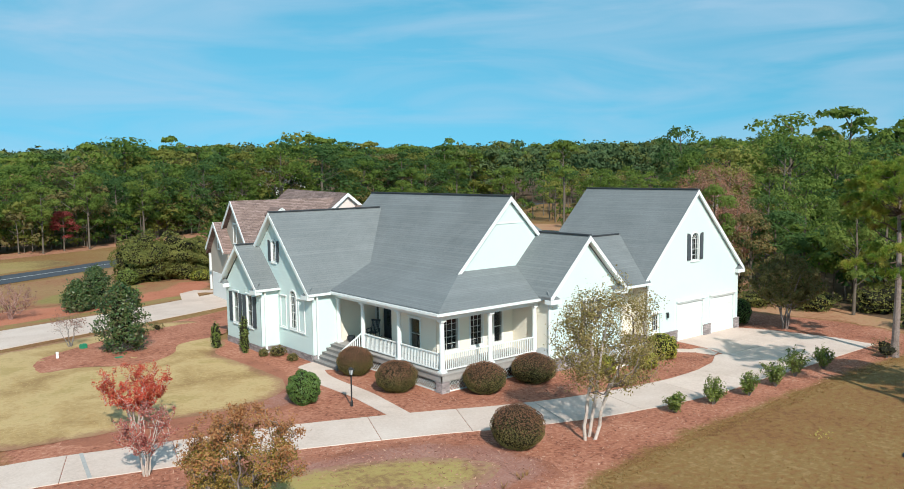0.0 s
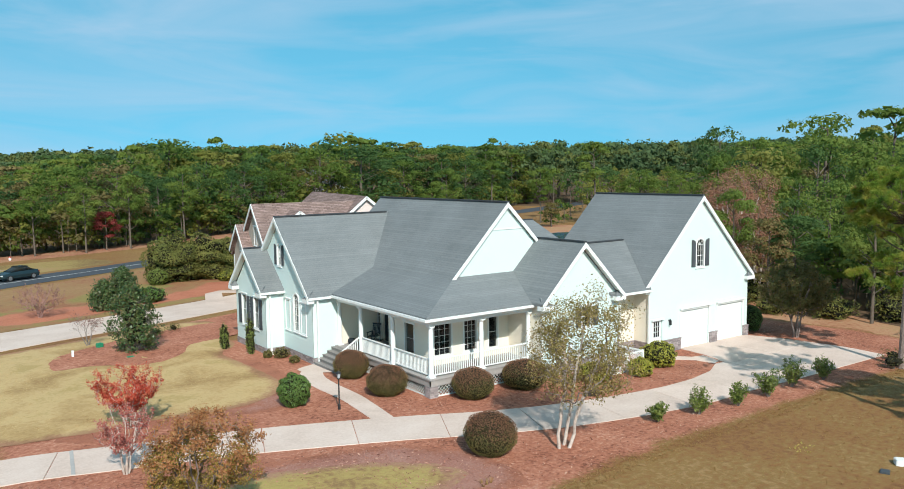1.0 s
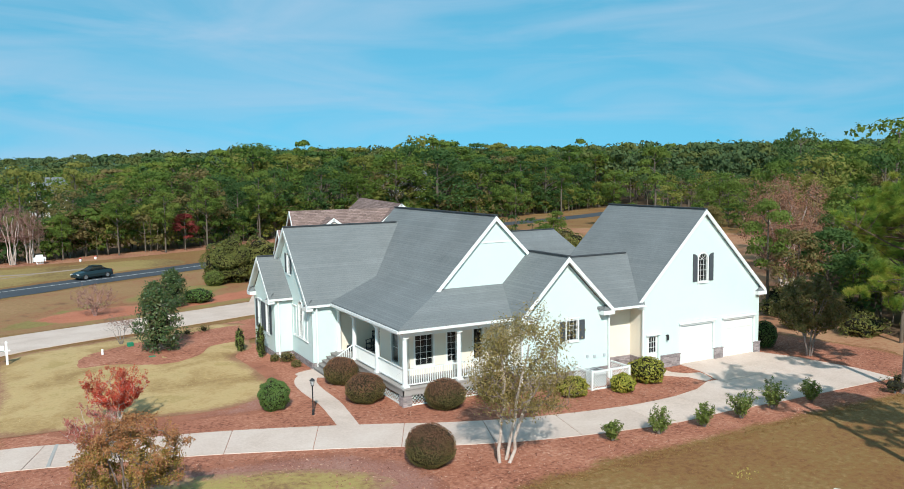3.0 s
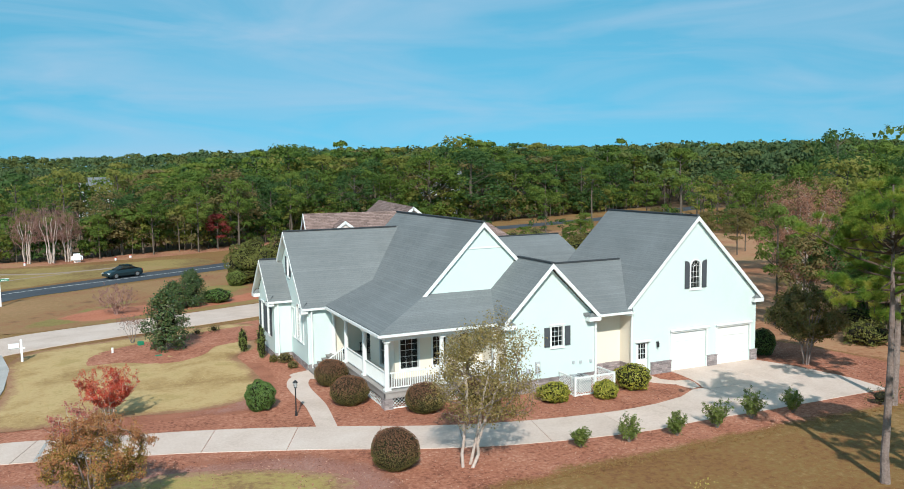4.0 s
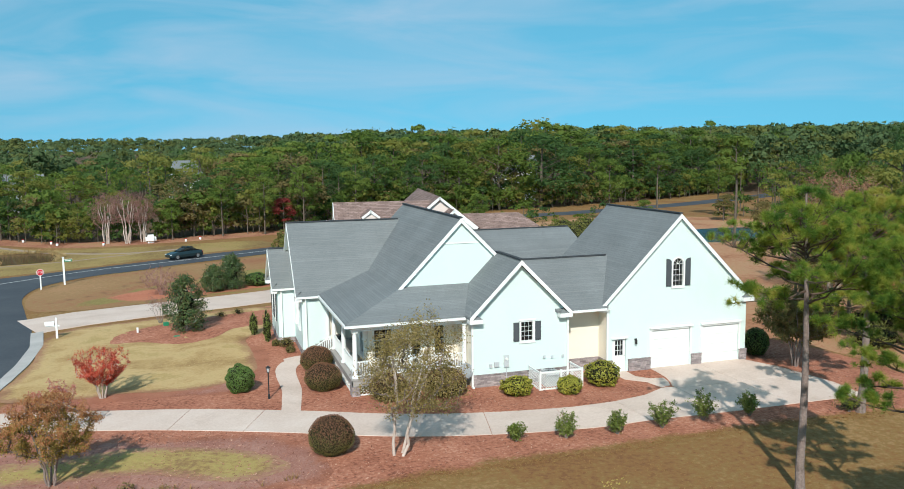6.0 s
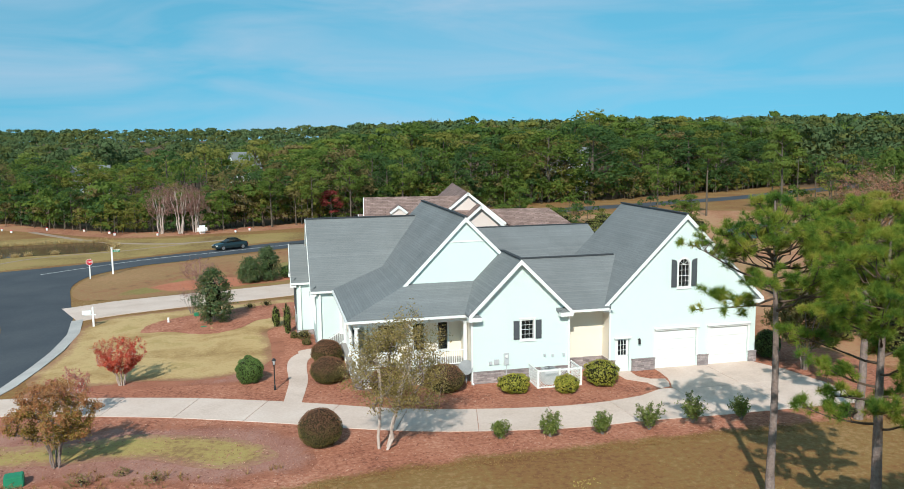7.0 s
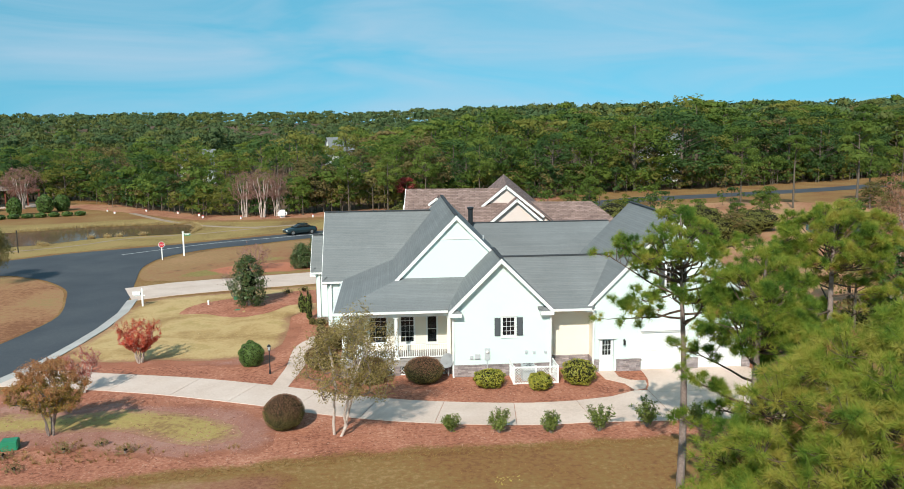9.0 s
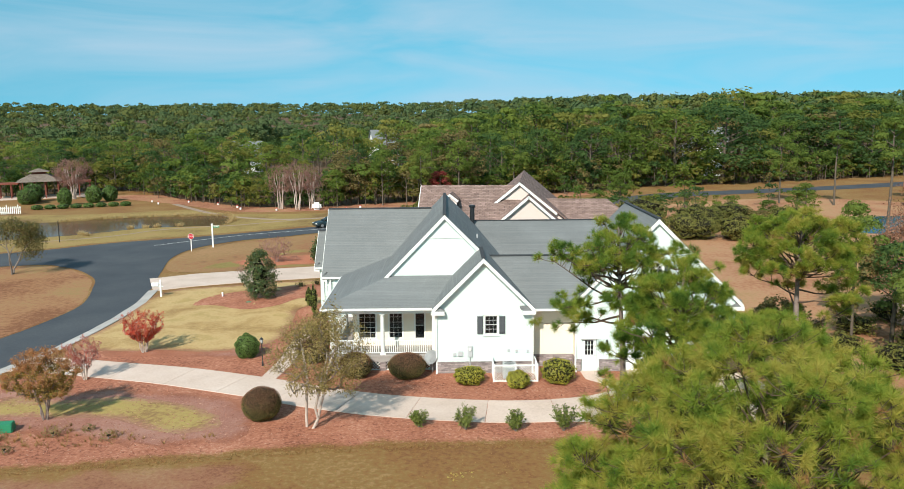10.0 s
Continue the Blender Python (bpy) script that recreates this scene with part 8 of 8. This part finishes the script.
# white rounded equipment cover at the wood's edge
eq = thing("equipment_cover", pose(8.8, 122.6, -0.3, 0, 0, 10), "white rounded cover standing in red mulch", "cover")
bm = box(bmesh.new(), -0.8, 0.8, -0.6, 0.6, 0, 1.3)
bmesh.ops.bevel(bm, geom=list(bm.edges), offset=0.35, segments=3, affect="EDGES")
part("cover", bm, M["post_white"], eq, "", False)

# ---- dark saloon car on the street ----
M["car_paint"] = surf("car_paint", [(0.010, 0.022, 0.026), (0.014, 0.03, 0.035)], 1.0, 8.0, 0.5, 0.22, 0.0, 0.0, 0.6)
M["tyre"] = surf("tyre", [(0.012, 0.012, 0.012), (0.022, 0.022, 0.022)], 2.0, 12.0, 0.5, 0.9, 0.2)
M["alloy"] = surf("alloy", [(0.45, 0.46, 0.47), (0.55, 0.56, 0.57)], 2.0, 12.0, 0.5, 0.3, 0.0, 0.0, 0.5, 0.8)
M["lamp_red"] = surf("lamp_red", [(0.25, 0.01, 0.01), (0.3, 0.015, 0.015)], 2.0, 12.0, 0.5, 0.3, 0.0)
car = thing("car", pose(14.2, 100.4, -0.27, 0, 0, 209), "dark teal saloon car on the asphalt street", "car")


def loft(bm, sections):
    """Cross-sections along x, each (x, half width, z low, z high, shoulder width)."""
    rings = []
    for x, w, z0, z1, sh in sections:
        zs = z0 + (z1 - z0) * 0.55
        prof = [(-w * 0.9, z0), (-w, z0 + 0.12), (-w, zs), (-sh, z1), (0, z1 + 0.02), (sh, z1), (w, zs), (w, z0 + 0.12), (w * 0.9, z0)]
        rings.append([bm.verts.new((x, y, z)) for y, z in prof])
    for a, b in zip(rings, rings[1:]):
        k = len(a)
        for i in range(k):
            bm.faces.new((a[i], a[(i + 1) % k], b[(i + 1) % k], b[i]))
    bm.faces.new(rings[0][::-1])
    bm.faces.new(rings[-1])
    bmesh.ops.recalc_face_normals(bm, faces=list(bm.faces))
    return bm


cb_ = loft(bmesh.new(), [(-2.38, 0.72, 0.35, 0.78, 0.6), (-2.2, 0.85, 0.25, 0.98, 0.72), (-1.2, 0.92, 0.2, 1.02, 0.8), (0.4, 0.93, 0.2, 1.0, 0.8), (1.3, 0.92, 0.2, 0.95, 0.78), (2.1, 0.87, 0.22, 0.8, 0.7), (2.4, 0.72, 0.32, 0.66, 0.58)])
body = part("body", cb_, M["car_paint"], car, "dark teal paintwork", False)
part("cabin", loft(bmesh.new(), [(-1.75, 0.72, 0.96, 1.02, 0.6), (-0.95, 0.74, 0.96, 1.44, 0.56), (0.1, 0.75, 0.96, 1.47, 0.57), (1.05, 0.74, 0.94, 1.0, 0.62)]), M["glass"], car, "dark car windows", False)
part("car_roof", loft(bmesh.new(), [(-1.0, 0.6, 1.40, 1.46, 0.5), (0.15, 0.61, 1.42, 1.49, 0.5)]), M["car_paint"], car, "", False)
for x in (-1.45, 1.45):
    for y in (-0.86, 0.86):
        bm = bmesh.new()
        bmesh.ops.create_cone(bm, cap_ends=True, segments=20, radius1=0.33, radius2=0.33, depth=0.22, matrix=pose(x, y, 0.33, 90, 0, 0))
        w_ = part("wheel", bm, M["tyre"], car, "black tyre", False)
        bm = bmesh.new()
        bmesh.ops.create_cone(bm, cap_ends=True, segments=16, radius1=0.22, radius2=0.22, depth=0.24, matrix=pose(x, y, 0.33, 90, 0, 0))
        part("rim", bm, M["alloy"], w_, "silver alloy rim", False)
for y in (-0.6, 0.6):
    part("headlight", box(bmesh.new(), 2.2, 2.36, y - 0.18, y + 0.18, 0.6, 0.72), M["frosted"], car, "clear headlight", False)
    part("tail_light", box(bmesh.new(), -2.36, -2.25, y - 0.18, y + 0.18, 0.72, 0.86), M["lamp_red"], car, "red tail light", False)

# ---- garden pavilion and its hedges, beyond the pond ----
M["cedar"] = surf("cedar", [(0.17, 0.05, 0.035), (0.25, 0.08, 0.055)], 0.8, 8.0, 0.5, 0.85, 0.3)
M["weathered_roof"] = courses("weathered_roof", (0.20, 0.16, 0.13), (0.27, 0.22, 0.18), (0.1, 0.08, 0.07), 0.5, 0.25, 0.1, 0.9, 0.6, 0.02)
gzb = thing("pavilion", pose(-53.8, 151.0, -0.32, 0, 0, 24), "open timber pavilion with a two-tier hipped roof", "pavilion")


def hip(bm, w, d, z0, z1, top):
    lo = [bm.verts.new(p) for p in ((-w, -d, z0), (w, -d, z0), (w, d, z0), (-w, d, z0))]
    hi = [bm.verts.new(p) for p in ((-top, -top, z1), (top, -top, z1), (top, top, z1), (-top, top, z1))]
    for i in range(4):
        bm.faces.new((lo[i], lo[(i + 1) % 4], hi[(i + 1) % 4], hi[i]))
    bm.faces.new(hi)
    bm.faces.new(lo[::-1])
    return bm


part("roof", hip(bmesh.new(), 5.6, 5.6, 4.2, 6.0, 1.8), M["weathered_roof"], gzb, "", False)
part("lantern_roof", hip(bmesh.new(), 2.5, 2.5, 6.5, 7.3, 0.2), M["weathered_roof"], gzb, "", False)
part("lantern", box(bmesh.new(), -1.7, 1.7, -1.7, 1.7, 5.9, 6.5), M["cedar"], gzb, "", False)
for x in (-4.6, -1.5, 1.5, 4.6):
    for y in (-4.6, 4.6):
        part("post", box(bmesh.new(), x - 0.16, x + 0.16, y - 0.16, y + 0.16, 0, 4.25), M["cedar"], gzb, "red-brown timber post", False)
for s in (-1, 1):
    part("wing_roof", slab(bmesh.new(), [(s * 5.2, -2.2, 3.9), (s * 13.0, -2.2, 3.9), (s * 13.0, 2.2, 3.9), (s * 5.2, 2.2, 3.9)], 0.35), M["cedar"], gzb, "red-brown pergola roof", False)
    for x in (7.0, 9.8, 12.6):
        for y in (-1.9, 1.9):
            part("wing_post", box(bmesh.new(), s * x - 0.14, s * x + 0.14, y - 0.14, y + 0.14, 0, 3.6), M["cedar"], gzb, "", False)
part("paving", box(bmesh.new(), -14, 14, -6, 6, -0.1, 0.06), M["concrete"], gzb, "", False)
gzb.scale = (0.76, 0.76, 0.82)
for i, (x, y, w, h) in enumerate(((-49.0, 136.5, 3.8, 3.0), (-50.0, 140.5, 3.8, 3.6), (-40.6, 133.6, 2.6, 3.2), (-37.0, 138.0, 3.0, 3.3), (-35.2, 141.2, 3.0, 3.0))):
    bush(x, y, w, h, M["green_leaf"], "large clipped green shrub beside the pavilion", "clipped_shrub", 2600, 0.13, 600 + i, 0.05, "shrub", "clipped shrubs", 0)
for i in range(8):
    bush(-42.5 + i * 2.0, 126.8 + i * 0.75, 1.9, 0.8, M["green_leaf"], "low rounded hedge shrub by the pond", "hedge_shrub", 700, 0.11, 620 + i, 0.06, "shrub", "pond hedge", 0)
wf = thing("picket_fence", pose(-43.8, 119.4, -0.32, 0, 0, 14), "short white picket fence near the pond", "fence")
for i in range(14):
    part("picket", box(bmesh.new(), -2 + i * 0.3, -1.86 + i * 0.3, -0.02, 0.02, 0.1, 1.4 if i % 6 else 1.7), M["post_white"], wf, "", False)
for z in (0.4, 1.1):
    part("rail", box(bmesh.new(), -2, 2.1, 0.02, 0.06, z, z + 0.1), M["post_white"], wf, "", False)

# far houses showing through the woods


def far_house(x, y, w, d, eave, top, rz, label):
    t = thing("house", pose(x, y, -0.32, 0, 0, rz), label, "house")
    part("wall", box(bmesh.new(), -w / 2, w / 2, -d / 2, d / 2, 0, eave), M["white_paint"], t, "", False)
    bm = bmesh.new()
    slab(bm, [(-w / 2 - 0.4, 0, top), (w / 2 + 0.4, 0, top), (w / 2 + 0.4, -d / 2 - 0.5, eave), (-w / 2 - 0.4, -d / 2 - 0.5, eave)], 0.25)
    part("roof_slope", bm, M["shingle"], t, "", False)
    bm = bmesh.new()
    slab(bm, [(-w / 2 - 0.4, 0, top), (w / 2 + 0.4, 0, top), (w / 2 + 0.4, d / 2 + 0.5, eave), (-w / 2 - 0.4, d / 2 + 0.5, eave)], 0.25)
    part("roof_slope", bm, M["shingle"], t, "", False)
    for sx in (-1, 1):
        bm = bmesh.new()
        v = [bm.verts.new((sx * w / 2, yy, zz)) for yy, zz in ((-d / 2, eave), (d / 2, eave), (0, top - 0.2))]
        bm.faces.new(v if sx > 0 else v[::-1])
        part("gable", bm, M["white_paint"], t, "", False)
    for k in range(4):
        xx = -w / 2 + w * (k + 0.5) / 4
        for z in (1.2, 4.2):
            if z + 1.6 < eave:
                wb = part("window", box(bmesh.new(), xx - 0.55, xx + 0.55, -d / 2 - 0.06, -d / 2, z, z + 1.6), M["white_paint"], t, "", False)
                part("pane", box(bmesh.new(), xx - 0.45, xx + 0.45, -d / 2 - 0.09, -d / 2 - 0.06, z + 0.1, z + 1.5), M["glass"], wb, "", False)


far_house(13, 222, 7, 8, 7.6, 12.2, 20, "white two-storey house far off among trees")
far_house(100, 195, 11, 9, 8.5, 12.5, -15, "white house glimpsed through the pines")
far_house(-26, 214, 9, 9, 5.4, 9.4, 8, "white house with a grey roof in the woods")

# white service box and a dark lid in the meadow
for x, y, w, d, h, rz, mt, nm, lb in ((33.5, 12.3, 0.46, 0.36, 0.22, 40, "post_white", "service_box", "low white service box in dry grass"), (32.25, 12.25, 0.42, 0.34, 0.07, 24, "shutter", "valve_lid", "dark square valve lid in dry grass")):
    u = thing(nm, pose(x, y, 0.0, 0, 0, rz), lb, "utility box")
    bm = box(bmesh.new(), -w / 2, w / 2, -d / 2, d / 2, -0.02, h)
    bmesh.ops.bevel(bm, geom=list(bm.edges), offset=0.025, segments=2, affect="EDGES")
    part("cover", bm, M[mt], u, "", False)

# ---- loose litter on the beds and the grass ----
BED = [(4, 17.4), (11, 17.0), (18.7, 18.0), (24.2, 18.9), (36.7, 19.4), (48, 19.3), (54, 19), (56, 24), (55, 31), (50.5, 36), (50, 28), (51.4, 21.2), (42, 21.2), (37.6, 21.6), (32, 21.7), (27, 22.9), (20, 25.7), (15, 28.1), (11, 29.3), (5, 31)]
INNER = [(22, 29.6), (26, 27.3), (30, 26), (35, 25.2), (39, 25.7), (41.2, 27.5), (40, 28.2), (39.5, 29.8), (31, 29.9), (31, 30.5), (24.2, 30.5), (24.2, 38), (22, 38), (21.8, 33)]
MEADOW = [(-4, 6), (10, -4), (36, 2), (56, 4), (58, 18.4), (48, 18.6), (36, 18.6), (24, 18), (18, 17.2), (11, 16.2), (3, 16.6)]
FRONT = [(5.6, 38), (9, 36.4), (15, 36), (18, 37.4), (18.8, 42), (18.8, 47), (17, 47.8), (14.8, 46.5), (11, 48.3), (9.4, 50), (11, 54), (6, 53)]


def spots(poly, n, seed):
    r = rng(seed)
    xs, ys = [p[0] for p in poly], [p[1] for p in poly]
    out = []
    while len(out) < n:
        x, y = r.uniform(min(xs), max(xs)), r.uniform(min(ys), max(ys))
        if inside_poly(x, y, poly):
            out.append((x, y, gz(x, y)))
    return np.array(out)


def litter(name, places, size, mat, label, lift, seed):
    """Loose chips and fallen leaves lying flat, a little tilted."""
    r = rng(seed)
    n = len(places)
    a = r.uniform(0, 6.28, n)
    u = np.stack([np.cos(a), np.sin(a), r.normal(0, 0.25, n)], 1) * size * r.uniform(0.5, 1.6, (n, 1))
    w = np.stack([-np.sin(a), np.cos(a), r.normal(0, 0.25, n)], 1) * size * r.uniform(0.25, 0.6, (n, 1))
    c = places + np.array([0, 0, lift])
    v = np.stack([c - u, c + w, c + u, c - w], 1).reshape(-1, 3)
    ob = tagged(new(name, mesh_of(name, v, None, np.arange(4 * n).reshape(n, 4))), label, "litter", "", "stuff")
    ob.data.materials.append(mat)


def tufts(name, places, h, mat, label, blades, seed):
    """Thin dry grass tufts, a few blades each."""
    r = rng(seed)
    k = len(places)
    c = np.repeat(places, blades, 0)
    n = k * blades
    s = np.repeat(r.uniform(0.5, 1.4, (k, 1)), blades, 0)
    a = r.uniform(0, 6.28, n)
    d = np.stack([np.cos(a), np.sin(a), np.zeros(n)], 1)
    w = np.stack([-np.sin(a), np.cos(a), np.zeros(n)], 1) * 0.014
    base = c + d * 0.02
    tip = base + d * h * s * r.uniform(0.3, 0.9, (n, 1)) + np.array([0, 0, 1]) * h * s * r.uniform(0.5, 1, (n, 1))
    v = np.stack([base - w, base + w, tip], 1).reshape(-1, 3)
    ob = tagged(new(name, mesh_of(name, v, np.arange(3 * n).reshape(n, 3))), label, "grass", "", "stuff")
    ob.data.materials.append(mat)


M["chip"] = leafy("chip", [(0.16, 0.065, 0.045), (0.34, 0.14, 0.095), (0.44, 0.20, 0.135), (0.50, 0.29, 0.205)], 0.85, 0.05, 0.6, 0.15, 0.7)
M["tan_blade"] = leafy("tan_blade", [(0.24, 0.11, 0.045), (0.34, 0.18, 0.075), (0.30, 0.20, 0.07), (0.42, 0.27, 0.13)], 0.85, 0.3, 0.25, 0.15, 0.5)
M["straw_blade"] = leafy("straw_blade", [(0.40, 0.27, 0.12), (0.50, 0.36, 0.17), (0.58, 0.44, 0.23)], 0.85, 0.3, 0.3, 0.15, 0.5)
litter("bark_chips", np.concatenate([spots(BED, 8000, 901), spots(INNER, 3000, 902)]), 0.055, M["chip"], "loose red-brown bark chips over the beds", 0.065, 903)
tufts("dry_grass", spots(MEADOW, 9000, 904), 0.05, M["tan_blade"], "short dry brown grass of the meadow", 4, 905)
tufts("lawn_grass", spots(FRONT, 3000, 906) + np.array([0, 0, 0.062]), 0.035, M["straw_blade"], "short straw-coloured grass of the lawn", 4, 907)
tufts("dry_weeds", spots([(5.5, 20), (12, 19), (20, 19.6), (21, 22), (20, 20.7), (16, 20.4), (12, 22), (6, 22.6)], 130, 908) + np.array([0, 0, 0.04]), 0.28, M["tan_blade"], "dry weeds in faded mulch", 10, 909)
tufts("reeds", np.concatenate([spots([(-30, 109.4), (-22, 113.5), (-12, 115.6), (-4.6, 115.6), (-1.6, 109), (-2.2, 103), (-2.6, 109), (-5, 114.4), (-12, 114.4), (-22, 112.4), (-30, 108.2)], 900, 910)]), 0.75, M["straw_blade"], "pale dry reeds along the pond's edge", 6, 911)

tufts("bank_tufts", np.concatenate([spots([(x - 0.55, y - 0.4), (x + 0.55, y - 0.3), (x + 0.5, y + 0.4), (x - 0.5, y + 0.3)], 45, 917) for x, y in ((-15.4, 100.2), (-13.4, 100.9), (-12.0, 101.7), (-8.9, 102.6), (-19.0, 93.4), (-20.2, 94.6))]), 0.62, M["straw_blade"], "clumps of pale dry grass on the pond's bank", 9, 916)
M["yellow_weed"] = leafy("yellow_weed", [(0.50, 0.40, 0.10), (0.62, 0.52, 0.20)], 0.8, 0.3, 0.6)
tufts("yellow_weeds", spots([(31.5, 15.1), (32.8, 15.1), (32.9, 16.0), (31.6, 15.9)], 20, 914), 0.08, M["yellow_weed"], "small pale yellow weeds in the dry grass", 7, 915)
EDGE = [(3.5, 16.4), (11, 16.0), (18.7, 17.1), (24.2, 18.0), (30, 18.4), (36.7, 18.5), (43, 18.6), (54, 18.2), (54, 19.0), (43, 19.5), (36.7, 19.4), (30, 19.3), (24.2, 18.9), (18.7, 18.0), (11, 16.9), (3.5, 17.3)]
tufts("edge_grass", spots(EDGE, 2600, 912) + np.array([0, 0, 0.02]), 0.05, M["tan_blade"], "dry grass creeping over the mulch's edge", 6, 913)
